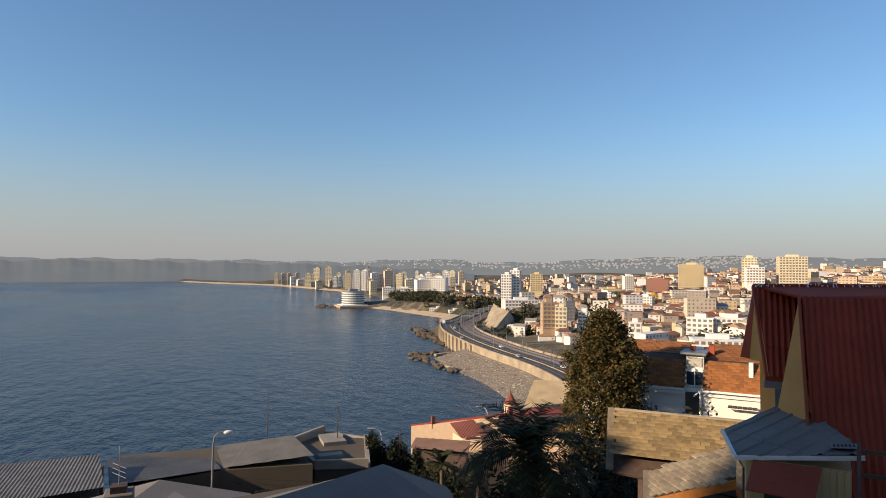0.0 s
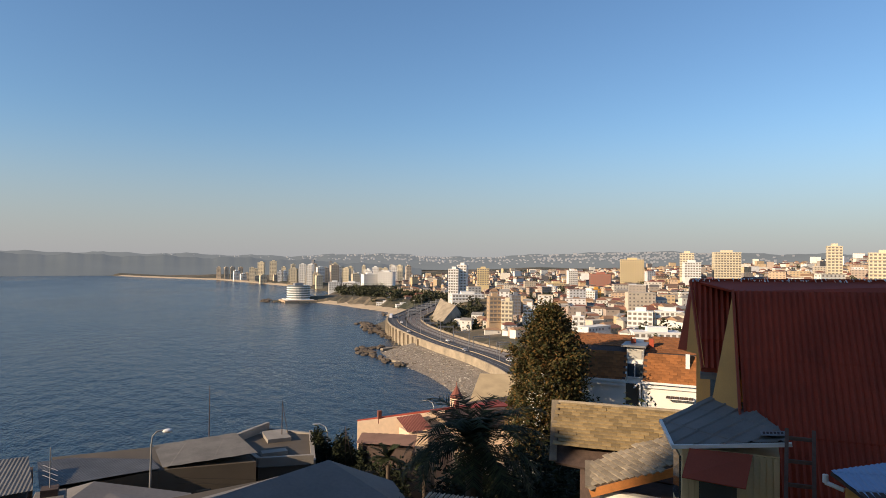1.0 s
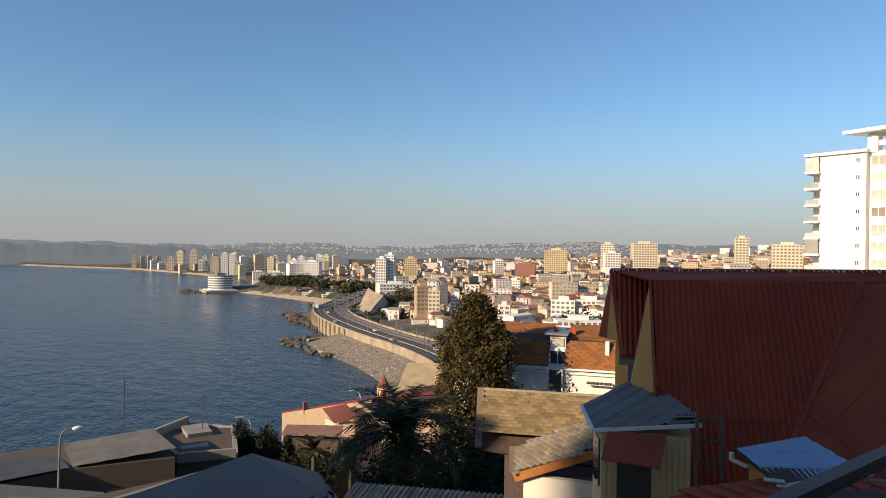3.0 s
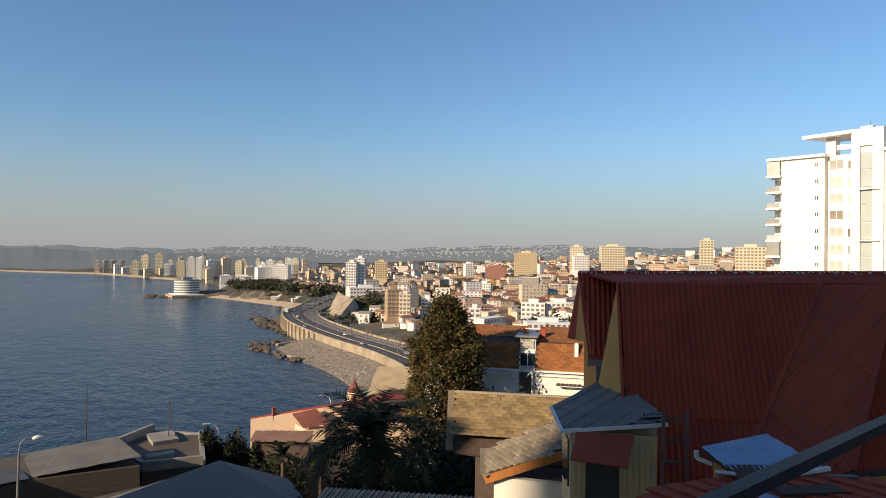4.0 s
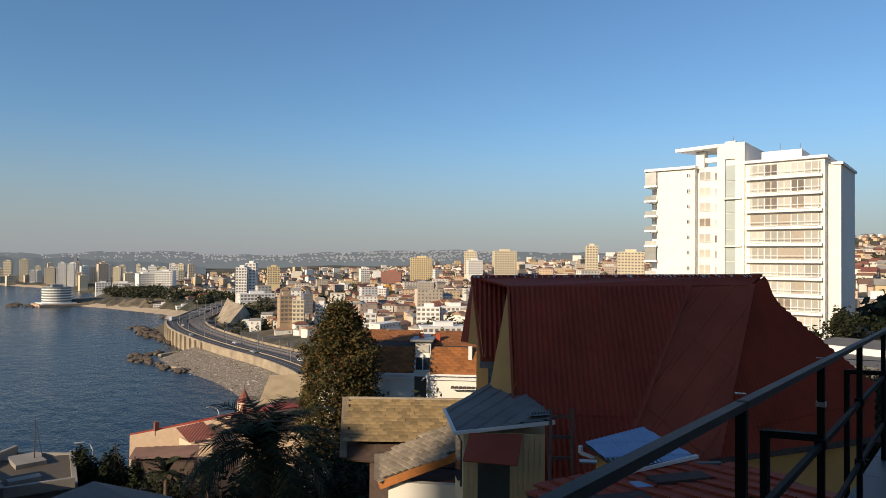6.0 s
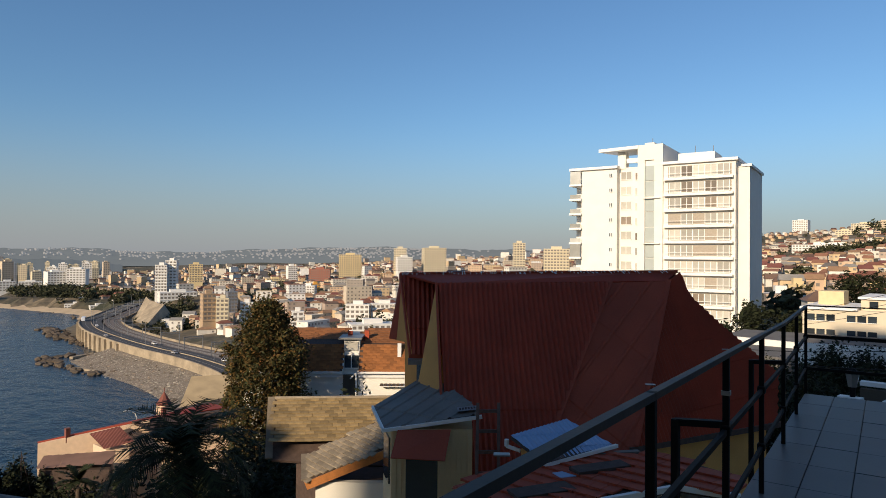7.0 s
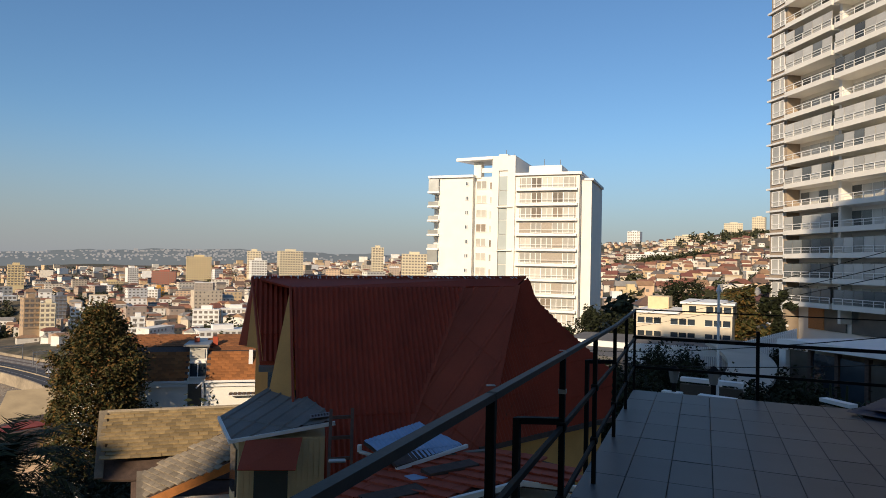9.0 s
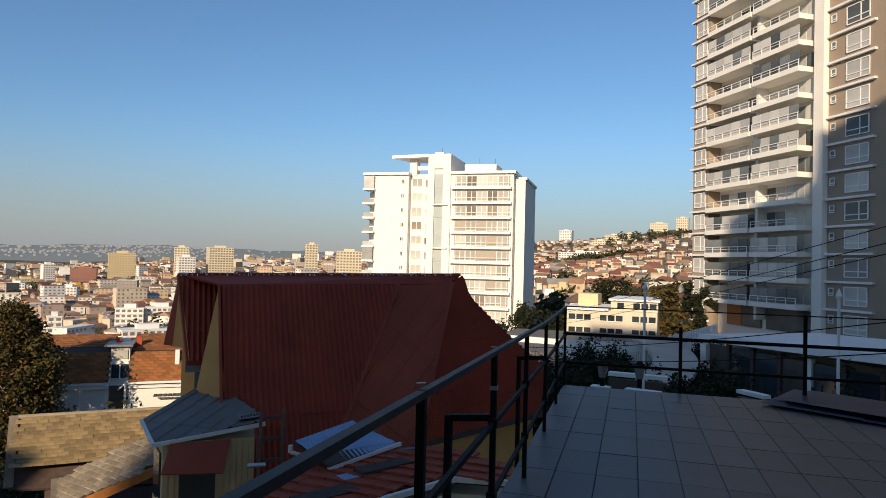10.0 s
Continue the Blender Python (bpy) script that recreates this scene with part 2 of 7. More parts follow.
PROFILES = [(140, [-7, -9, -16, -30, -42, -48, -50, -52, -54, -56, -56]),
            (85, [-7, -9, -17, -36, -50, -55, -56, -56, -57, -57, -57]),
            (68, [-7, -9, -17, -32, -46, -53, -54, -53, -54, -56, -56]),
            (52, [-7, -9, -13, -24, -38, -47, -46, -39, -33, -34, -40]),
            (40, [-7, -8, -12, -20, -30, -36, -33, -24, -12, -14, -20]),
            (20, [-7, -7, -11, -14, -18, -18, -12, 0, 30, 60, 80]),
            (12, [-6.5, -7, -9, -11, -12, -9, -4, 12, 58, 70, 90]),
            (0, [-6.5, -6.6, -8, -9, -9, -5, 3, 34, 92, 100, 110]),
            (-60, [-6.5, -6.6, -8, -9, -9, -5, 3, 34, 92, 100, 110])]


def seg_dist(x, y, pts, closed):
    d = np.full(x.shape, 1e9)
    n = len(pts)
    for i in range(n if closed else n - 1):
        (ax, ay), (bx_, by) = pts[i], pts[(i + 1) % n]
        ex, ey = bx_ - ax, by - ay
        t = np.clip(((x - ax) * ex + (y - ay) * ey) / (ex * ex + ey * ey), 0, 1)
        d = np.minimum(d, np.hypot(x - ax - t * ex, y - ay - t * ey))
    return d


def on_land(x, y):
    c = np.zeros(x.shape, bool)
    n = len(COAST)
    for i in range(n):
        (ax, ay), (bx_, by) = COAST[i], COAST[(i + 1) % n]
        if ay != by:
            c ^= ((ay > y) != (by > y)) & (x < (bx_ - ax) * (y - ay) / (by - ay) + ax)
    return c


def ground_z(x, y):
    """Height of the land at arrays x, y."""
    x, y = np.asarray(x, float), np.asarray(y, float)
    d, b = np.hypot(x - EYE.x, y - EYE.y), np.degrees(np.arctan2(-(x - EYE.x), y - EYE.y))
    b = np.where(b < -60, np.where(b < -110, b + 360, -60), b)
    rows = np.array([np.interp(d, DIST, z) for _, z in PROFILES])
    keys = np.array([k for k, _ in PROFILES], float)
    z = np.zeros(x.shape)
    for i in range(len(keys) - 1):
        t = np.clip((keys[i] - b) / (keys[i] - keys[i + 1]), 0, 1)
        t = t * t * (3 - 2 * t)
        use = (b <= keys[i]) & (b >= keys[i + 1])
        z = np.where(use, rows[i] * (1 - t) + rows[i + 1] * t, z)
    z = np.where(b > keys[0], rows[0], z)
    far = np.clip((d - 250) / 600, 0, 1)
    z = z + far * (5 * np.sin(x / 97 + 1) * np.cos(y / 83) + 3 * np.sin(x / 41 - y / 57))
    # the headland with the cliff
    z = z + 17 * np.exp(-(((x + 545) / 62) ** 2 + ((y - 300) / 48) ** 2) ** 2)
    s = np.where(on_land(x, y), 1, -1) * seg_dist(x, y, COAST, True)
    z = np.where(s > 0, np.minimum(z, SEA + 0.12 + 0.10 * np.clip(s, 0, 14) + 0.9 * np.clip(s - 14, 0, 1e4)), SEA + np.maximum(0.4 * s, -8))
    r = seg_dist(x, y, ROAD, False)
    z = np.where(r < 34, np.minimum(z, -51.2 + np.clip(r - 17, 0, 20) * 0.5), z)
    return z


def gz(x, y):
    return float(ground_z(np.array([x]), np.array([y]))[0])


def land_material():
    m = bpy.data.materials.new("hillside_ground")
    m.use_nodes = True
    n, k = m.node_tree.nodes, m.node_tree.links
    b = n["Principled BSDF"]
    b.inputs["Roughness"].default_value = 0.95
    g = n.new("ShaderNodeNewGeometry")
    a, c = n.new("ShaderNodeTexNoise"), n.new("ShaderNodeTexNoise")
    a.inputs["Scale"].default_value, c.inputs["Scale"].default_value = 0.012, 0.15
    a.inputs["Detail"].default_value = c.inputs["Detail"].default_value = 8
    k.new(g.outputs["Position"], a.inputs["Vector"])
    k.new(g.outputs["Position"], c.inputs["Vector"])
    r1, r2 = n.new("ShaderNodeValToRGB"), n.new("ShaderNodeValToRGB")
    for r, cols in ((r1, ((0.35, (0.05, 0.055, 0.028)), (0.5, (0.09, 0.075, 0.045)), (0.62, (0.15, 0.12, 0.075)))), (r2, ((0.3, (0.5, 0.5, 0.5)), (0.5, (1, 1, 1)), (0.7, (1.5, 1.4, 1.3))))):
        r.color_ramp.elements[0].position, r.color_ramp.elements[0].color = cols[0][0], (*cols[0][1], 1)
        r.color_ramp.elements[1].position, r.color_ramp.elements[1].color = cols[2][0], (*cols[2][1], 1)
        e = r.color_ramp.elements.new(cols[1][0])
        e.color = (*cols[1][1], 1)
    k.new(a.outputs[0], r1.inputs[0])
    k.new(c.outputs[0], r2.inputs[0])
    mx = n.new("ShaderNodeVectorMath")
    mx.operation = "MULTIPLY"
    k.new(r1.outputs[0], mx.inputs[0])
    k.new(r2.outputs[0], mx.inputs[1])
    k.new(mx.outputs[0], b.inputs["Base Color"])
    return m


def water_material():
    m = bpy.data.materials.new("sea_water")
    m.use_nodes = True
    n, k = m.node_tree.nodes, m.node_tree.links
    b = n["Principled BSDF"]
    b.inputs["Base Color"].default_value = (0.006, 0.022, 0.040, 1)
    b.inputs["Roughness"].default_value = 0.12
    b.inputs["IOR"].default_value = 1.33
    g = n.new("ShaderNodeNewGeometry")
    mp = n.new("ShaderNodeMapping")
    mp.inputs["Scale"].default_value = (0.55, 1.0, 1.0)
    mp.inputs["Rotation"].default_value = (0, 0, 0.5)
    k.new(g.outputs["Position"], mp.inputs[0])
    a, c, big = n.new("ShaderNodeTexNoise"), n.new("ShaderNodeTexNoise"), n.new("ShaderNodeTexNoise")
    for t, s, d in ((a, 0.16, 4), (c, 0.8, 3), (big, 0.004, 5)):
        t.inputs["Scale"].default_value, t.inputs["Detail"].default_value = s, d
        k.new(mp.outputs[0], t.inputs["Vector"])
    mix = n.new("ShaderNodeMath")
    mix.operation = "MULTIPLY_ADD"
    k.new(c.outputs[0], mix.inputs[0])
    mix.inputs[1].default_value = 0.3
    k.new(a.outputs[0], mix.inputs[2])
    bp = n.new("ShaderNodeBump")
    bp.inputs["Strength"].default_value, bp.inputs["Distance"].default_value = 0.9, 1.9
    k.new(mix.outputs[0], bp.inputs["Height"])
    k.new(bp.outputs[0], b.inputs["Normal"])
    rr = n.new("ShaderNodeMapRange")
    rr.inputs[1].default_value, rr.inputs[2].default_value, rr.inputs[3].default_value, rr.inputs[4].default_value = 0.35, 0.65, 0.08, 0.24
    k.new(big.outputs[0], rr.inputs[0])
    k.new(rr.outputs[0], b.inputs["Roughness"])
    return m


def build_ground():
    bs = [radians(-180 + i * 6) for i in range(20)] + [radians(-60 + i * 0.75) for i in range(0, 241)] + [radians(120 + i * 6) for i in range(1, 11)]
    ds = [4.0]
    while ds[-1] < 4700:
        ds.append(ds[-1] * 1.035 + 0.5)
    bb, dd = np.meshgrid(np.array(bs), np.array(ds), indexing="ij")
    x, y = EYE.x - dd * np.sin(bb), EYE.y + dd * np.cos(bb)
    z = ground_z(x, y)
    nb, nd = x.shape
    verts = np.stack([x, y, z], -1).reshape(-1, 3).tolist() + [(EYE.x, EYE.y, -7.0)]
    faces = []
    for i in range(nb):
        j = (i + 1) % nb
        if i == nb - 1:
            pass
        for q in range(nd - 1):
            faces.append((i * nd + q, i * nd + q + 1, j * nd + q + 1, j * nd + q))
        faces.append((nb * nd, i * nd, j * nd))
    me = bpy.data.meshes.new("ground")
    me.from_pydata(verts, [], [tuple(reversed(f)) for f in faces])
    me.materials.append(land_material())
    tagged(new("ground", me), "sloping coastal ground of earth and scrub", "ground", kind="structure")
    bm = bmesh.new()
    bmesh.ops.create_circle(bm, cap_ends=True, segments=64, radius=4850, matrix=Matrix.Translation((0, 0, SEA)))
    tagged(part("water", bm, water_material()), "calm dark blue bay with small ripples", "sea", kind="structure")


build_ground()

# ---- terrace ----
TERR = pose(-0.37, 6.48, 0, 0, 0, 5)   # its outer corner; local x runs along the far rail, local y back along the side rail is negative


def build_terrace():
    fl = tagged(part("floor", bx((0.0, -13.0, -0.30), (17.0, 0.0, -0.012)), GROUT, None, m=TERR), "grey ceramic floor tiles of a roof terrace", "floor", kind="structure")
    me = bpy.data.meshes.new("tile")
    bm = bx((-0.1325, -0.2675, -0.008), (0.1325, 0.2675, 0.0), None, 0.002)
    bm.to_mesh(me)
    bm.free()
    me.materials.append(TILE)
    rnd = random.Random(4)
    for i in range(20):
        for j in range(15):
            again("tile", me, fl, "", pose(0.135 + 0.27 * i, -0.27 - 0.54 * j, rnd.uniform(-0.001, 0.001), rnd.uniform(-0.08, 0.08), rnd.uniform(-0.12, 0.12), 0))
    tagged(part("wall_terrace", bx((0.02, -12.9, -7.2), (17.0, -0.02, -0.304)), CREAM, None, m=TERR), "cream wall under the terrace", "wall", kind="structure")
    rail = empty("railing", "black painted steel railing along the terrace edge", "railing")
    c, d = Vector((-0.363, 6.498, 0)), Vector((0.1117, -0.9937, 0))
    far = Vector((0.9962, 0.0872, 0))

    def on(s, low, high):
        """A point of the side railing, s metres from the corner; it climbs a little towards the house."""
        return c + d * s + Vector((0, 0, low + (high - low) * max(0.0, s - 2.2) / 4.4))
    yaw = math.degrees(math.atan2(d.y, d.x))
    for s in (0.0, 1.12, 2.24, 3.49, 4.68, 5.89, 7.1, 8.3):
        t = on(s, 0.92, 1.05)
        p = part("post", bx((-0.014, -0.014, -0.14), (0.014, 0.014, t.z - 0.02), None, 0.002), STEEL_BLACK, rail, m=pose(t.x, t.y, 0, 0, 0, yaw))
        for low, high in ((0.60, 0.675), (0.27, 0.315)):
            q = on(s, low, high)
            part("bracket", bx((-0.03, -0.022, q.z - 0.028), (0.03, 0.022, q.z + 0.016), None, 0.005), STEEL_BLACK, p)
    part("clip", bx((-0.018, -0.018, 0.79), (0.018, 0.018, 0.81)), ZINC, rail, "pale metal clip", pose(*on(4.68, 0, 0), 0, 0, yaw))
    for name, low, high, w, h in (("handrail", 0.92, 1.025, 0.028, 0.022), ("mid_rail", 0.60, 0.675, 0.02, 0.024), ("mid_rail", 0.27, 0.315, 0.02, 0.024)):
        pts = [on(s, low, high) - Vector((0, 0, h / 2)) for s in (-0.02, 2.2, 8.6)]
        bm = bmesh.new()
        for a, b in zip(pts, pts[1:]):
            bar(bm, a, b + (b - a).normalized() * 0.004, w, h)
        r = part(name, bm, STEEL_BLACK if name != "handrail" else HANDRAIL, rail)
        if name == "handrail":
            for s in (6.81, 5.9, 4.7):
                q = on(s, 0.92, 1.05)
                part("rivet", bx((-0.008, -0.014, 0), (0.008, 0.014, 0.003), None, 0.001), ZINC, r, m=pose(q.x, q.y, q.z, 0, 0, yaw + 30))
    for u, high in ((1.28, 0.74), (2.53, 0.93), (3.9, 0.93), (5.4, 0.93), (6.9, 0.93)):
        q = c + far * u
        part("post", bx((-0.018, -0.018, -0.14), (0.018, 0.018, high), None, 0.003), STEEL_BLACK, rail, m=pose(q.x, q.y, 0, 0, 0, 5))
    for h, w in ((0.92, 0.012), (0.60, 0.036), (0.262, 0.03)):
        bm = bmesh.new()
        bar(bm, c + Vector((0, 0, h)), c + far * 9 + Vector((0, 0, h)), 0.02, w)
        part("top_bar" if h > 0.9 else "mid_rail", bm, STEEL_BLACK, rail)


build_terrace()

# ---- the red roofed house beside the terrace ----
def build_red_house():
    h = empty("house", "old house with steep oxide red corrugated roof and ochre walls", "house")
    G, K1, K2 = (-7.33, 8.78, 0.87), (-4.76, 11.17, 0.90), (-3.93, 12.17, 0.94)
    F2, V2 = (-5.78, 7.24, -2.24), (-4.72, 8.30, -2.28)
    Hh, E = (-3.67, 9.91, -1.96), (-2.17, 13.62, -1.96)
    R1, R2 = (-8.60, 9.02, 1.04), (-3.90, 12.60, 1.14)
    part("roof", corrugated([G, K1, V2, F2], 0.10, 0.042), RED, h)
    part("roof_sheet", corrugated([K1, K2, Hh, (-3.85, 9.0, -2.3), V2], 0.42, 0.02, True, down=(-0.35, -0.9, -0.9)), RED2, h, "smooth seamed red sheet")
    S0, S1, S2, S3 = (-3.86, 12.56, 1.12), (-3.61, 12.62, 0.60), (-3.16, 13.15, 0.01), (-2.30, 14.23, -1.04)
    part("roof_end", corrugated([K2, Hh, S1, S0], 0.10, 0.042, down=(0.45, -0.1, -0.9)), RED, h)
    part("roof_end", corrugated([S1, Hh, S2], 0.10, 0.042, down=(0.45, -0.1, -0.9)), RED, h)
    part("roof_end", corrugated([S2, Hh, E, S3], 0.10, 0.042, down=(0.45, -0.1, -0.9)), RED, h)
    n = (Vector(Hh) - Vector(K2)).cross(Vector(S1) - Vector(K2)).normalized()
    if n.x - n.y < 0:
        n = -n
    for tri in ((K2, Hh, S1), (K2, S1, S0), (S1, Hh, S2), (S2, Hh, E), (S2, E, S3)):
        part("roof_deck", slab([Vector(v) - n * 0.07 for v in tri], 0.04), OLDWOOD, h)
    part("roof_rear", corrugated([(-8.50, 8.96, 1.02), (-7.2, 10.26, 1.07), (-6.55, 9.40, -0.56), (-7.66, 8.37, -0.56)], 0.10, 0.042), RED, h)
    part("roof_rear_edge", slab([(-8.58, 9.0, 1.02), (-8.44, 8.92, 0.98), (-8.50, 8.80, -0.36), (-8.72, 8.80, -0.36)], 0.04), RED2, h)
    part("ridge_cap", slab([R1, R2, (-3.95, 12.15, 0.95), (-7.35, 8.85, 0.87)], 0.05), RED, h)
    bm = bmesh.new()
    bar(bm, R1, R2, 0.16, 0.06)
    part("ridge_board", bm, RED2, h, "ridge streaked with droppings")
    rnd = random.Random(6)
    bm = bmesh.new()
    for i in range(150):
        t = rnd.betavariate(1, 1.5)
        q = Vector(R1).lerp(Vector(R2), t) + Vector((0.67, -0.74, 0)) * rnd.uniform(0.02, 0.10)
        q.z += 0.035 if rnd.random() < 0.4 else 0.008
        bar(bm, q, q + Vector((0.67, -0.74, -0.25)) * rnd.uniform(0.02, 0.14), rnd.uniform(0.006, 0.02), 0.012)
    tagged(part("droppings", bm, WHITE_TRIM, h, "white bird lime streaks"), kind="stuff")
    bm = bmesh.new()
    for a, b in ((K2, Hh), (K1, V2)):
        bar(bm, Vector(a) + Vector((0, 0, 0.03)), Vector(b) + Vector((0, 0, 0.03)), 0.13, 0.03)
    part("hip_cap", bm, RED2, h)
    # verge boards and ochre gable sides
    part("gable", slab([(-7.36, 8.74, 0.82), (-7.17, 7.99, -1.08), (-6.46, 7.84, -1.10)], 0.05), OCHRE, h)
    bm = bmesh.new()
    bar(bm, (-7.37, 8.76, 0.88), (-5.84, 7.20, -2.25), 0.04, 0.11)
    bar(bm, (-8.55, 8.95, 1.03), (-7.70, 8.36, -0.57), 0.04, 0.09)
    bar(bm, (-7.72, 8.35, -0.58), (-7.30, 8.72, -0.58), 0.05, 0.08)
    part("verge_board", bm, RED2, h)
    part("gable", slab([(-8.44, 8.90, 0.85), (-8.58, 8.83, -0.38), (-7.90, 8.60, -0.36)], 0.05), OCHRE, h)
    # walls
    wall = part("wall", prism([(-8.55, 9.35), (-7.6, 8.55), (-6.1, 8.1), (-4.7, 9.3), (-3.72, 10.15), (-2.35, 13.5), (-4.1, 15.5), (-9.0, 11.2)], -6.9, -1.75), OCHRE, h)
    part("wall_upper", prism([(-8.34, 8.90), (-7.52, 8.64), (-6.9, 9.4), (-6.9, 11.0), (-8.0, 10.6)], -1.75, -0.40), OCHRE, h)
    bm = bmesh.new()
    bar(bm, (-3.75, 9.82, -2.0), (-2.12, 13.66, -2.0), 0.12, 0.10)
    bar(bm, (-6.0, 7.1, -2.3), (-4.7, 8.25, -2.33), 0.12, 0.09)
    part("gutter", bm, OLDWOOD, h)
    w = part("window", bx((-0.16, -0.03, -0.25), (0.16, 0.03, 0.25)), GLASS, h, m=pose(-7.62, 8.65, -1.0, 0, 0, -17))
    part("window_frame", bx((-0.20, -0.02, -0.29), (0.20, 0.02, 0.29)), OLDWOOD, w)
    part("soffit", bx((-0.28, -0.12, -0.05), (0.28, 0.12, 0.05)), ZINC, h, m=pose(-7.50, 8.50, -0.68, 0, 0, 42))
    return h


def build_annex():
    """The small bay with a zinc roof and red awning in front of the house."""
    a = empty("annex", "cream boarded annex with grey zinc roof and red awning", "annex")
    P = [(-7.26, 6.94, -1.27), (-6.42, 6.37, -1.41), (-5.24, 7.36, -1.17), (-5.62, 7.66, -1.08), (-6.6, 8.15, -1.0), (-7.29, 8.29, -1.04)]
    p0, p1, p2 = (Vector(q) for q in P[:3])
    nn = (p1 - p0).cross(p2 - p0)
    P = P[:3] + [(x, y, p0.z - (nn.x * (x - p0.x) + nn.y * (y - p0.y)) / nn.z) for x, y, _ in P[3:]]
    part("roof", corrugated(P, 0.30, 0.022, True, down=(0.03, -0.98, -0.12)), ZINC_DARK, a)
    part("roof_deck", slab([(x, y, z - 0.01) for x, y, z in P], 0.05), OLDWOOD, a)
    bm = bmesh.new()
    bar(bm, (-6.46, 6.35, -1.44), (-5.20, 7.38, -1.20), 0.06, 0.055)
    bar(bm, (-7.30, 6.94, -1.29), (-6.43, 6.34, -1.43), 0.04, 0.06)
    part("gutter", bm, WHITE_TRIM, a, "white gutter")
    wall = part("wall", prism([(-7.05, 6.98), (-6.36, 6.46), (-5.35, 7.32), (-6.2, 8.4), (-7.2, 8.3)], -4.6, -1.42), CREAM, a)
    d = Vector((-5.35 + 6.36, 7.32 - 6.46, 0)).normalized()
    nrm = Vector((d.y, -d.x, 0))
    yaw = math.degrees(math.atan2(d.y, d.x))
    for i in range(15):
        if 2 < i < 9:
            continue
        q = Vector((-6.36, 6.46, 0)) + d * (0.05 + i * 0.088) + nrm * 0.008
        part("board", bx((-0.036, -0.01, -3.0), (0.036, 0.012, -1.44)), CREAM, wall, m=pose(q.x, q.y, 0, 0, 0, yaw))
    q = Vector((-6.36, 6.46, 0)) + d * 0.5 + nrm * 0.012
    win = part("window", bx((-0.26, -0.03, -2.75), (0.26, 0.02, -1.78)), GLASS, a, m=pose(q.x, q.y, 0, 0, 0, yaw))
    part("window_frame", bx((-0.30, -0.02, -2.80), (-0.26, 0.04, -1.75)), CREAM, win)
    part("window_frame", bx((0.26, -0.02, -2.80), (0.30, 0.04, -1.75)), CREAM, win)
    q = Vector((-6.36, 6.46, 0)) - Vector((0.69, -0.52, 0)) * 0.45
    part("window", bx((-0.28, -0.03, -2.35), (0.28, 0.03, -1.6)), GLASS, a, m=pose(q.x, q.y, 0, 0, 0, -37))
    part("awning", slab([(-6.24, 6.48, -1.42), (-5.57, 7.03, -1.40), (-5.36, 6.62, -1.77), (-5.99, 6.06, -1.72)], 0.02), RED2, a, "faded red sheet awning")
    # ladder lying on the red roof
    l = empty("ladder", "weathered dark wooden ladder leaning on the red roof", "ladder")
    LADDER = mat("reddish_old_wood", (0.13, 0.075, 0.055), 0.85, 0.35, 8)
    bot, top = Vector((-4.60, 6.70, -2.35)), Vector((-5.07, 7.37, -0.96))
    for s in (-0.17, 0.17):
        off = Vector((0.72 * s, 0.69 * s, 0))
        bm = bmesh.new()
        bar(bm, bot + off, top + off, 0.05, 0.07)
        part("rail", bm, LADDER, l)
    for i in range(5):
        c = bot.lerp(top, 0.12 + i * 0.2)
        off = Vector((0.72 * 0.18, 0.69 * 0.18, 0))
        bm = bmesh.new()
        bar(bm, c - off, c + off, 0.035, 0.05)
        part("rung", bm, LADDER, l)


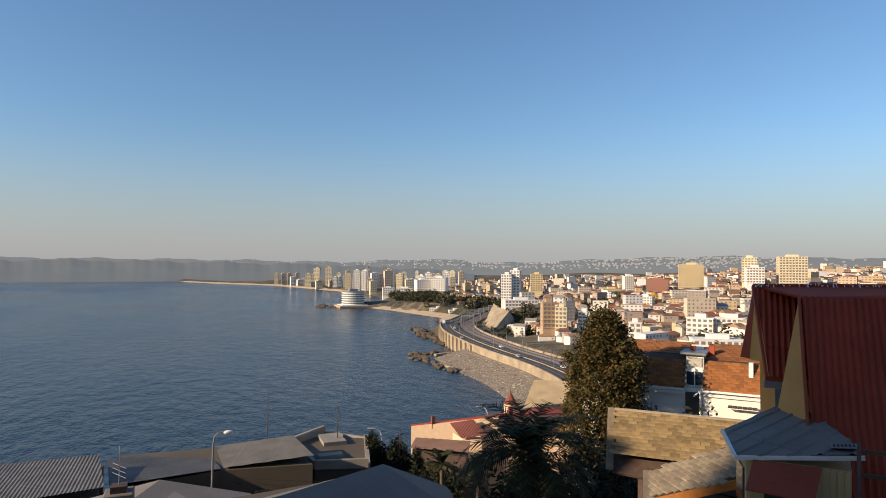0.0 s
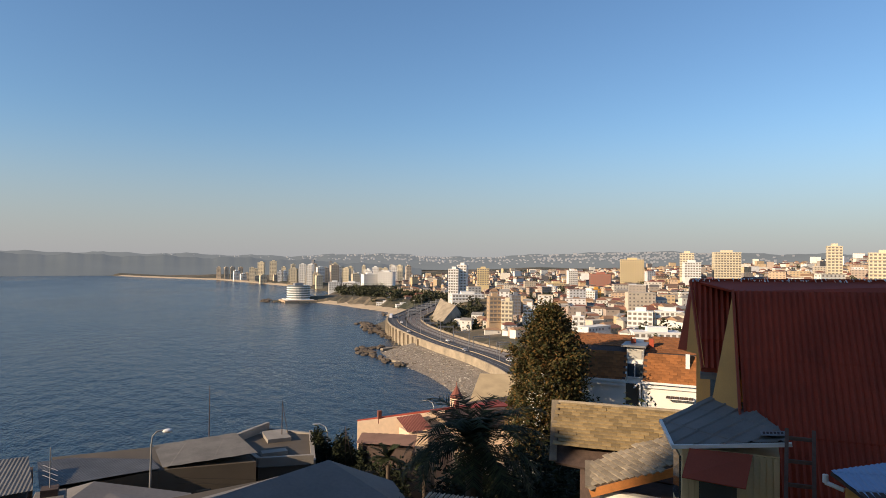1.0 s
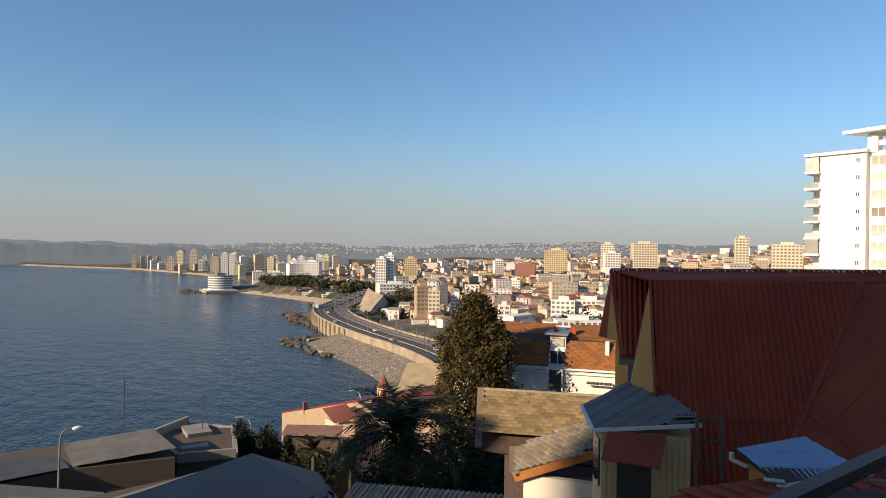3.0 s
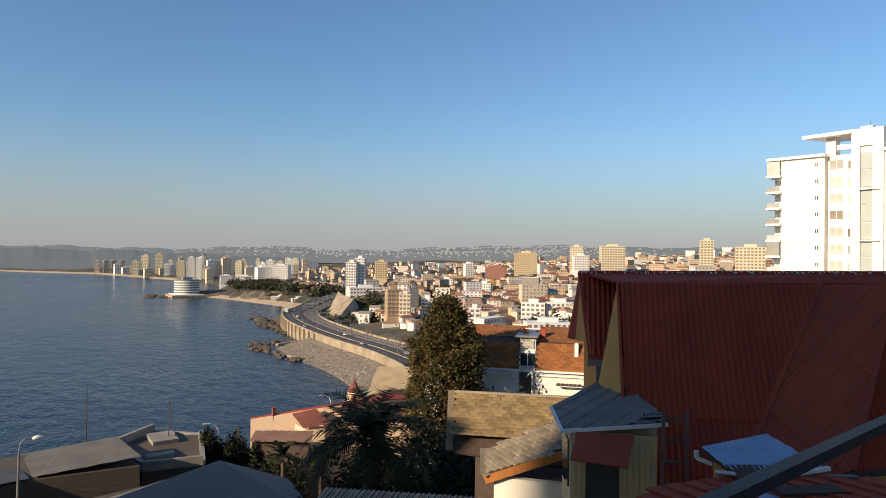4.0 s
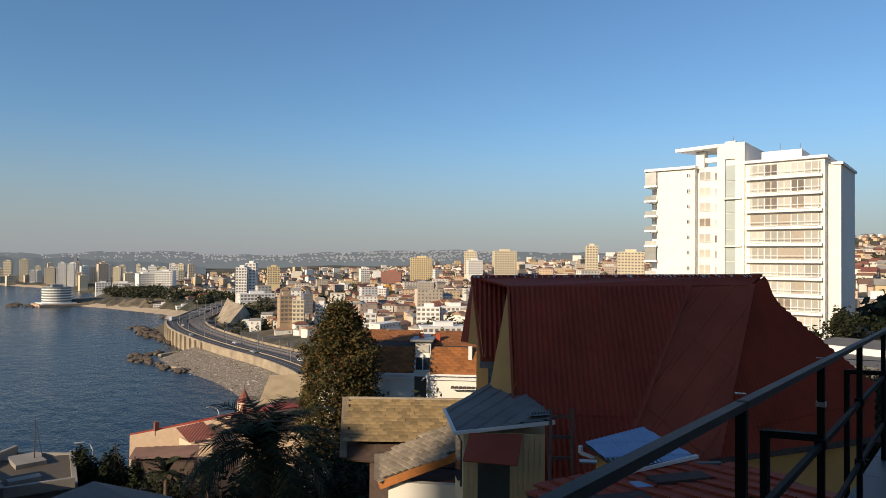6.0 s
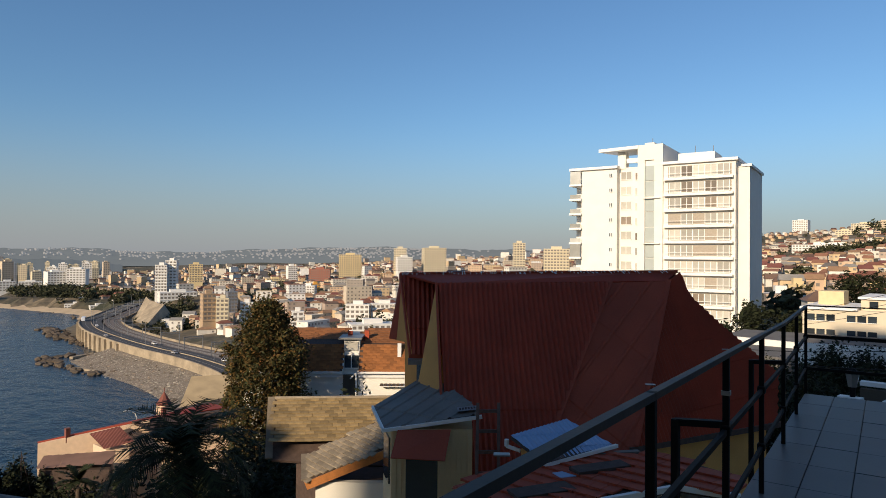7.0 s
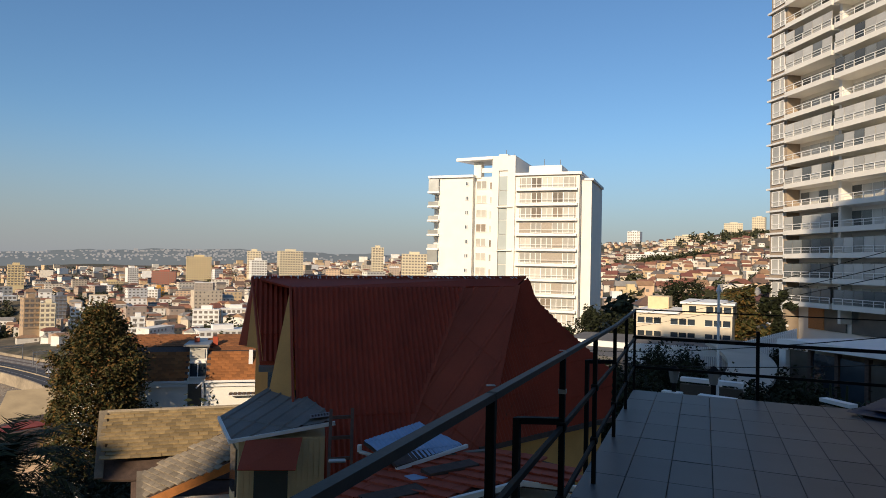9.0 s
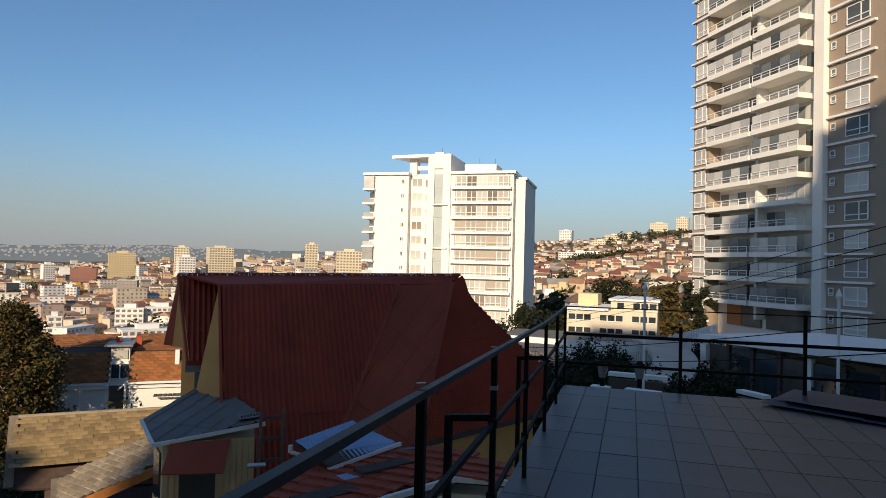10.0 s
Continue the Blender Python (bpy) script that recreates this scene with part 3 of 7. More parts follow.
def build_blue_shed():
    s = empty("shed", "small ochre lean-to with pale blue tin roof", "shed")
    P = [(-4.27, 6.82, -1.23), (-3.97, 7.94, -1.15), (-3.13, 7.79, -1.35), (-3.54, 6.57, -1.39)]
    part("roof", corrugated(P, 0.076, 0.012, down=(0.9, -0.6, -0.4)), BLUE_TIN, s)
    part("roof_deck", slab([(x, y, z - 0.012) for x, y, z in P], 0.04), OLDWOOD, s)
    bm = bmesh.new()
    bar(bm, (-3.56, 6.58, -1.45), (-3.08, 7.86, -1.37), 0.05, 0.05)
    part("fascia", bm, WHITE_TRIM, s, "worn white fascia")
    part("wall", prism([(-4.2, 7.0), (-3.6, 6.78), (-3.25, 7.7), (-4.15, 7.9)], -3.2, -1.44), OCHRE, s)
    bm = bmesh.new()
    rod(bm, (-4.36, 6.85, -1.40), (-4.36, 6.85, -1.30), 0.035)
    rod(bm, (-4.36, 6.85, -1.40), (-4.15, 6.9, -1.44), 0.03)
    part("pipe", bm, WHITE_TRIM, s, "bent white drain pipe")
    # low tiled roof under the terrace edge
    t = empty("porch", "low porch with worn red tile roof and white wall top", "porch")
    def on(x, y):
        return Vector((x, y, -1.5 + 0.04 * (y - 7)))
    main = [on(-4.2, 5.4), on(-3.85, 6.75), on(-3.15, 7.9), on(-2.5, 8.15), on(-1.93, 7.1), on(-2.46, 6.2), on(-2.95, 5.2)]
    side = [on(-2.5, 8.15), on(-1.4, 7.92), on(-1.25, 7.24), on(-1.93, 7.1)]
    for seed, Q in ((9, main), (10, side)):
        shingled(t, Q, 0.17, 0.26, RED2, "roof_tile", 0.03, seed=seed)
        part("roof_deck", slab([q - Vector((0, 0, 0.03)) for q in Q], 0.05), OLDWOOD, t)
    bm = bmesh.new()
    for a, b in ((on(-2.95, 5.2), on(-2.46, 6.2)), (on(-2.46, 6.2), on(-1.93, 7.1)), (on(-1.93, 7.1), on(-1.22, 7.24))):
        bar(bm, a + Vector((0.03, -0.03, 0.0)), b + Vector((0.03, -0.03, 0.0)), 0.06, 0.07)
    part("wall_cap", bm, WHITE_TRIM, t, "chipped white wall cap")
    part("wall", prism([(-4.0, 5.5), (-3.8, 6.4), (-2.7, 7.9), (-1.3, 7.6), (-1.3, 7.3), (-1.96, 7.14), (-2.5, 6.3), (-2.95, 5.35)], -6.9, -1.72), WHITE, t)
    part("skylight", bx((-0.42, -0.12, 0.03), (0.42, 0.12, 0.08)), OLDWOOD, t, "dark roof hatch", pose(-2.93, 6.99, -1.5, 2, 0, 62))
    part("skylight", bx((-0.42, -0.14, 0.03), (0.42, 0.14, 0.07)), OLDWOOD, t, "dark roof hatch", pose(-3.16, 5.85, -1.55, 2, 0, 62))
    part("patch", bx((-0.13, -0.10, 0.03), (0.13, 0.10, 0.05)), BLUE_TIN, t, "loose tin patch", pose(-3.2, 6.5, -1.52, 2, 0, 62))
    bm = bmesh.new()
    bar(bm, on(-3.5, 7.3) + Vector((0, 0, 0.03)), on(-2.8, 8.0) + Vector((0, 0, 0.03)), 0.1, 0.03)
    part("flashing", bm, ZINC_DARK, t, "bent lead flashing")


def build_shingle_house():
    h = empty("house", "low house with moss stained beige shingle roofs and white wall", "house")
    P = [(-11.62, 7.96, -1.93), (-8.3, 11.2, -1.93), (-7.2, 9.6, -3.05), (-10.64, 7.20, -2.98)]
    shingled(h, P, 0.19, 0.105, SHINGLE, seed=3)
    bm = bmesh.new()
    bar(bm, Vector(P[0]) + Vector((-0.04, -0.04, 0.03)), Vector(P[3]) + Vector((-0.04, -0.04, 0.03)), 0.16, 0.03)
    part("verge", bm, SHINGLE_GREY, h)
    Q = [(-8.62, 8.44, -2.02), (-9.61, 7.30, -2.71), (-8.87, 6.74, -2.92), (-7.55, 7.85, -2.62), (-7.4, 8.6, -2.1)]
    Q = [Vector(q) for q in Q]
    nn = (Q[1] - Q[0]).cross(Q[2] - Q[0]).normalized()
    for i in (3, 4):
        Q[i].z -= nn.dot(Q[i] - Q[0]) / nn.z
    shingled(h, Q, 0.19, 0.11, SHINGLE_GREY, seed=5)
    bm = bmesh.new()
    bar(bm, Q[1] + Vector((-0.02, 0, 0.03)), Q[2] + Vector((-0.02, -0.02, 0.03)), 0.16, 0.03)
    part("verge", bm, SHINGLE_GREY, h)
    bm = bmesh.new()
    bar(bm, Q[2] + Vector((0.02, -0.03, -0.07)), Q[3] + Vector((0.02, -0.03, -0.07)), 0.04, 0.15)
    part("fascia", bm, WOOD, h, "orange stained fascia board")
    # dark wood colour here stands in for deep shade under the roof
    part("wall", prism([(-8.75, 6.95), (-7.45, 8.0), (-7.6, 9.6), (-9.9, 8.9), (-10.3, 7.6), (-9.5, 7.5)], -7.5, -3.05), OLDWOOD, h)
    part("wall_white", prism([(-8.80, 6.90), (-7.42, 7.98), (-7.5, 8.1), (-8.88, 7.02)], -4.4, -2.95), WHITE, h)
    bm = bmesh.new()
    rod(bm, (-11.6, 7.98, -1.93), (-8.3, 11.2, -1.93), 0.05)
    part("ridge", bm, SHINGLE_GREY, h)


def roofed(name, label, plan, z0, z1, roof, walls, rmat, extra=None):
    """A house from its plan, wall heights and roof polygons."""
    h = empty(name, label, "house")
    part("wall", prism(plan, z0, z1), walls, h)
    for r in roof:
        part("roof", corrugated(r, 0.2, 0.03) if rmat in (OLD_TIN, RED, RED2) else slab(r, 0.12), rmat, h)
    return h


def build_near_houses():
    # long grey metal roofs by the street below
    # walls of both houses are coloured dark for the shade on them
    h = roofed("house", "grey corrugated metal roof house with dark wall", [(-46, -13), (-37.6, -10.5), (-38.9, -5.9), (-45.5, -6.3)], -20, -11.5,
               [[(-44.6, -14, -10.75), (-38.0, -13.4, -11.15), (-39.4, -5.6, -11.05), (-45.0, -6.5, -10.7)]], OLDWOOD, OLD_TIN)
    h = roofed("house", "long house with low grey metal roof and arched openings", [(-48.6, -5.6), (-41.5, -5.0), (-42.9, 0.6), (-42.2, 6.4), (-48.3, 5.9)], -20, -11.85,
               [[(-47.5, -6.3, -11.8), (-40.9, -5.5, -11.5), (-42.9, 0.7, -11.75), (-49.0, -0.2, -11.9)],
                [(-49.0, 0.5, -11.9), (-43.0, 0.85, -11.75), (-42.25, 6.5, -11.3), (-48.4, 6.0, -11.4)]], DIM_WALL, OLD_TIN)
    for y in (-3.0, 3.2, 4.6):
        part("window", bx((-0.05, -0.45, -0.5), (0.05, 0.45, 0.4)), GLASS, h, m=pose(-42.5 + 0.09 * abs(y), y, -13.6, 0, 0, 6))
    PARAPET = mat("stained_parapet_render", (0.26, 0.235, 0.20), 0.9, 0.3, 0.5)
    f = empty("house", "flat roofed house with pale parapets", "house")
    part("wall", prism([(-54, 6.0), (-44.2, 6.9), (-43.4, 10.5), (-51.2, 12.3)], -20, -12.9), DIM_WALL, f)
    for a, b, z in (((-50.6, 5.8), (-44.2, 6.9), -12.0), ((-44.2, 6.9), (-43.4, 10.5), -12.0), ((-54, 9.4), (-51.2, 12.3), -12.6), ((-50.6, 5.8), (-54, 9.4), -12.1), ((-51.2, 12.3), (-43.4, 10.5), -12.4)):
        bm = bmesh.new()
        bar(bm, (*a, z - 0.5), (*b, z - 0.5), 0.3, 0.6)
        part("parapet", bm, PARAPET, f)
    part("roof_room", bx((-52.5, 8.6, -12.9), (-49.8, 10.4, -12.6)), PARAPET, f)
    part("roof_room", bx((-47.3, 7.6, -12.9), (-46.5, 9.4, -12.65)), PARAPET, f)
    # big grey hipped roof just below
    g = empty("house", "grey hipped roof house half in shade", "house")
    top = (-27.8, 7.08, -7.75)
    part("roof", slab([top, (-24.9, 0.2, -8.0), (-21.5, 2.0, -9.0), (-22.6, 9.4, -8.9)], 0.15), GREY_ROOF, g)
    part("roof", slab([top, (-24.9, 0.2, -8.0), (-30.5, -1.0, -9.9), (-31.6, 6.0, -9.4)], 0.15), GREY_ROOF, g)
    part("roof", slab([top, (-22.6, 9.4, -8.9), (-28.5, 10.5, -9.4), (-31.6, 6.0, -9.4)], 0.15), GREY_ROOF, g)
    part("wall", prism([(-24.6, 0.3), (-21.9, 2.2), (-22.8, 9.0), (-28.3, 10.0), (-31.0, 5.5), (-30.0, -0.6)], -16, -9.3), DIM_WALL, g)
    k = empty("house", "low house with worn grey roof and chimney", "house")
    part("roof", slab([(-33.0, -2.5, -9.0), (-31.8, 1.6, -9.75), (-26.5, 0.9, -9.3), (-27.2, -4.8, -8.9)], 0.12), GREY_ROOF, k)
    part("roof", slab([(-33.0, -2.5, -9.0), (-27.2, -4.8, -8.9), (-29, -8, -10.2), (-35, -6, -10.2)], 0.12), GREY_ROOF, k)
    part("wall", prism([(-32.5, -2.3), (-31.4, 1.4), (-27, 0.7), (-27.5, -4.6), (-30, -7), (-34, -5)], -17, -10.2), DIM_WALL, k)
    c = part("chimney", bx((-0.55, -0.55, -1.0), (0.55, 0.55, 0.35), None, 0.03), GREY_ROOF, k, m=pose(-28.9, -3.9, -8.4))
    part("chimney_cap", bx((-0.3, -0.3, 0.35), (0.3, 0.3, 0.62)), OLDWOOD, c)
    # street lamp
    l = empty("street_lamp", "grey street lamp with curved arm", "street lamp")
    bm = bmesh.new()
    rod(bm, (-36.97, -0.15, -18), (-36.97, 0.0, -8.6), 0.07, 8, 0.05)
    part("pole", bm, ZINC, l)
    part("arm", tube([(-36.97, 0.0, -8.6), (-36.97, 0.05, -8.2), (-36.96, 0.25, -7.97), (-36.95, 0.55, -7.92)], 0.04), ZINC, l)
    bm = bmesh.new()
    bmesh.ops.create_uvsphere(bm, u_segments=12, v_segments=8, radius=0.2, matrix=Matrix.Translation((-36.93, 0.78, -7.98)) @ Matrix.Diagonal((0.7, 1.3, 0.6, 1)))
    part("lamp_head", bm, WHITE_TRIM, l)
    # pink house with red roofs
    p = empty("house", "pale pink house with red metal roofs", "house")
    PINK = mat("pale_pink_render", (0.70, 0.52, 0.36), 0.85, 0.1)
    RUST = mat("dull_rust_roof", (0.20, 0.065, 0.045), 0.85, 0.3, 0.6)
    A, B = (-54.1, 17.2, -12.9), (-50.2, 24.1, -11.72)
    part("wall", slab([(-50.25, 24.0, -20), (-54.05, 17.27, -20), (-54.05, 17.27, -13.0), (-50.25, 24.0, -11.85)], 0.3), PINK, p)
    part("wall", prism([(-54.2, 17.6), (-50.6, 24.0), (-51.8, 31.2), (-54.6, 31.0), (-54.7, 20.0)], -20, -13.4), PINK, p)
    part("roof", slab([A, B, (-55.0, 32.2, -12.6), (-54.7, 20.0, -13.15)], 0.1), RED, p)
    part("roof", slab([B, (-51.6, 31.8, -12.42), (-55.0, 32.2, -12.6)], 0.1), RED, p)
    part("porch_roof", corrugated([(-51.5, 19.9, -12.4), (-50.7, 21.8, -12.05), (-48.0, 21.73, -12.7), (-48.8, 19.86, -12.96)], 0.25, 0.04), RUST, p)
    part("porch_wall", prism([(-51.3, 20.1), (-50.6, 21.5), (-48.3, 21.5), (-49.0, 20.1)], -20, -13.15), PINK, p)
    part("side_roof", slab([(-50.8, 22.8, -11.85), (-50.4, 25.7, -11.85), (-48.4, 29.3, -11.8), (-46.2, 28.2, -12.9), (-48.2, 23.5, -12.5)], 0.12), OLDWOOD, p)
    part("side_wall", prism([(-50.4, 23.6), (-50.0, 25.6), (-48.3, 28.7), (-46.6, 27.9), (-48.5, 23.8)], -20, -13.0), PINK, p)
    for x, y, z in ((-53.0, 18.9, -12.5), (-50.4, 25.2, -11.6)):
        part("chimney", bx((-0.16, -0.16, -0.6), (0.16, 0.16, 0.5)), RUST, p, m=pose(x, y, z))
    t = empty("house", "house with small pointed red turret", "house")
    part("wall", prism([(-66, 33), (-61, 31), (-58, 36), (-63, 40)], -24, -15.2), PINK, t)
    part("roof", slab([(-66.3, 33, -15.4), (-60.8, 30.6, -15.6), (-57.6, 36, -14.6), (-63, 40, -14.2)], 0.2), OLDWOOD, t)
    part("turret", bx((-0.5, -0.5, -2.6), (0.5, 0.5, 0)), PINK, t, m=pose(-61.43, 30.9, -13.45, 0, 0, 25))
    bm = bmesh.new()
    rod(bm, (-61.43, 30.9, -13.45), (-61.43, 30.9, -12.2), 0.78, 8, 0.03)
    rod(bm, (-61.43, 30.9, -12.25), (-61.43, 30.9, -11.85), 0.04)
    part("spire", bm, mat("dull_rust_roof", (0.20, 0.065, 0.045), 0.85, 0.3, 0.6), t)
    b = empty("house", "beige shingled hip roof house", "house")
    BEI = mat("beige_roof", (0.48, 0.36, 0.20), 0.9, 0.2, 0.6, 0.3)
    part("roof", slab([(-82, 45.3, -15.2), (-79.0, 50.5, -15.2), (-70.5, 44.5, -18.6), (-74, 38.8, -18.2)], 0.2), BEI, b)
    part("roof", slab([(-79.0, 50.5, -15.2), (-70.5, 44.5, -18.6), (-69, 50, -18.6)], 0.2), BEI, b)
    part("wall", prism([(-81, 45.5), (-78.6, 50), (-70, 49), (-71, 44.8), (-74, 39.6)], -30, -18.7), PINK, b)
    # white house with orange brown shingle roof
    w = empty("house", "white house with orange brown shingle mansard roof", "house")
    A, B = Vector((-36.9, 23.2, 0)), Vector((-26.2, 32.3, 0))
    u = (B - A).normalized()
    nb = Vector((-u.y, u.x, 0))
    L = (B - A).length

    def at(s, n, z):
        q = A + u * s + nb * n
        return (q.x, q.y, z)
    part("wall", prism([at(0, 0, 0)[:2], at(L, 0, 0)[:2], at(L, 7, 0)[:2], at(0, 7, 0)[:2]], -14, -6.45), WHITE, w)
    for s0, s1 in ((0, 7.05), (8.15, L)):
        shingled(w, [at(s0, -0.15, -6.2), at(s1, -0.15, -6.2), at(s1, 0.75, -4.55), at(s0, 0.75, -4.55)], 0.46, 0.19, SHINGLE_BROWN, seed=int(s0), most=150)
        shingled(w, [at(s0, 0.75, -4.55), at(s1, 0.75, -4.55), at(s1, 3.6, -3.75), at(s0, 3.6, -3.75)], 0.5, 0.34, SHINGLE_BROWN, seed=4 + int(s0), most=90)
    yaw = math.degrees(math.atan2(u.y, u.x))
    bay = part("stair_bay", prism([at(7.08, 0.5, 0)[:2], at(8.12, 0.5, 0)[:2], at(8.12, 4, 0)[:2], at(7.08, 4, 0)[:2]], -8, -4.15), WHITE, w)
    part("bay_roof", prism([at(6.75, 0.2, 0)[:2], at(8.3, 0.2, 0)[:2], at(8.3, 4, 0)[:2], at(6.75, 4, 0)[:2]], -4.15, -4.03), ZINC, w)
    bm = bx((-0.46, -0.03, -0.42), (0.46, 0.03, 0.42))
    win = part("window", bm, GLASS, w, m=Matrix.Translation(at(7.6, 0.46, -5.65)) @ pose(0, 0, 0, 0, 0, yaw))
    for lo, hi in (((-0.5, -0.06, -0.48), (0.5, 0.0, -0.42)), ((-0.5, -0.06, 0.42), (0.5, 0.0, 0.48)), ((-0.03, -0.06, -0.42), (0.03, 0.0, 0.42))):
        part("window_frame", bx(lo, hi), WHITE_TRIM, win)
    part("window", bx((-0.42, -0.03, -0.28), (0.42, 0.03, 0.28)), CURTAIN, w, m=Matrix.Translation(at(7.6, 0.46, -4.62)) @ pose(0, 0, 0, 0, 0, yaw))
    for n_, z in ((0.18, -6.28), (0.10, -6.55)):
        bm = bmesh.new()
        bar(bm, at(-0.1, -n_, z), at(7.05, -n_, z), 0.12, 0.13)
        bar(bm, at(8.15, -n_, z), at(L, -n_, z), 0.12, 0.13)
        part("gutter", bm, WHITE_TRIM, w)
    # recess under the bay as a flat panel of shade, drain pipe and railings
    part("recess", prism([at(7.1, -0.02, 0)[:2], at(8.1, -0.02, 0)[:2], at(8.1, 0.1, 0)[:2], at(7.1, 0.1, 0)[:2]], -8.0, -6.45), DIM_WALL, w)
    bm = bmesh.new()
    rod(bm, at(8.0, -0.15, -6.3), at(8.0, -0.15, -8.2), 0.07)
    rod(bm, at(8.0, -0.15, -6.3), at(7.6, -0.1, -6.7), 0.05)
    part("drain_pipe", bm, WHITE_TRIM, w)
    part("ledge", prism([at(6.9, -0.5, 0)[:2], at(8.3, -0.5, 0)[:2], at(8.3, 0, 0)[:2], at(6.9, 0, 0)[:2]], -8.0, -7.8), WHITE_TRIM, w)
    for s0, hh in ((7.2, -3.75), (8.35, -3.7)):
        part("chimney", prism([at(s0, 1.6, 0)[:2], at(s0 + 0.3, 1.6, 0)[:2], at(s0 + 0.3, 1.9, 0)[:2], at(s0, 1.9, 0)[:2]], -5, hh), RED2, w)
    part("vent", prism([at(10.7, 0.3, 0)[:2], at(10.95, 0.3, 0)[:2], at(10.95, 0.5, 0)[:2], at(10.7, 0.5, 0)[:2]], -5.3, -4.4), WHITE_TRIM, w, "white roof vent")
    # old awning frame with dark slats on the wall
    fr = part("awning_frame", bx((-0.85, -0.5, -0.04), (0.85, 0, 0.0)), WHITE_TRIM, w, "white bracket shelf with dark slats", Matrix.Translation(at(10.4, -0.05, -7.1)) @ pose(0, 0, 0, 0, 0, yaw))
    for k in range(6):
        part("slat", bx((-0.8 + 0.27 * k, -0.48, 0.0), (-0.6 + 0.27 * k, -0.02, 0.09)), OLDWOOD, fr)


build_red_house()
build_annex()
build_blue_shed()
build_shingle_house()
build_near_houses()


# ---- unseen buildings behind the terrace, added to shade it ----
def build_behind():
    tagged(part("wall_south", bx((-7.0, -7.5, -12), (17.0, -4.9, 4.4)), CREAM), "cream rendered house front behind the terrace", "wall", kind="structure")
    # unseen overhang, added to shade the red ridge but not the shingles
    tagged(part("wall_upper", bx((-8.9, -7.5, 4.4), (17.0, -4.9, 10.8)), CREAM), "unseen overhang behind the terrace, added to shade the red roof ridge", "wall", kind="structure")
    # unseen block, added to shade the palm and the lower shingles
    tagged(part("wall_west", bx((-27.0, -24.0, -22), (-9.7, -18.2, 7.5)), CREAM), "unseen lower block, added to shade the palm slope and shingle roof", "wall", kind="structure")
    # unseen tower, its three blocks sized for shadows on yard and balconies
    t = empty("apartment_tower", "unseen tall pale tower behind the terrace, added for its shadow", "building")
    part("wall", bx((-6.3, -60, -12), (8.0, -30, 33)), TAUPE, t)
    part("wall", bx((8.0, -60, -12), (15.5, -30, 50)), TAUPE, t)
    part("wall", bx((15.5, -60, -12), (60, -30, 55)), TAUPE, t)


build_behind()


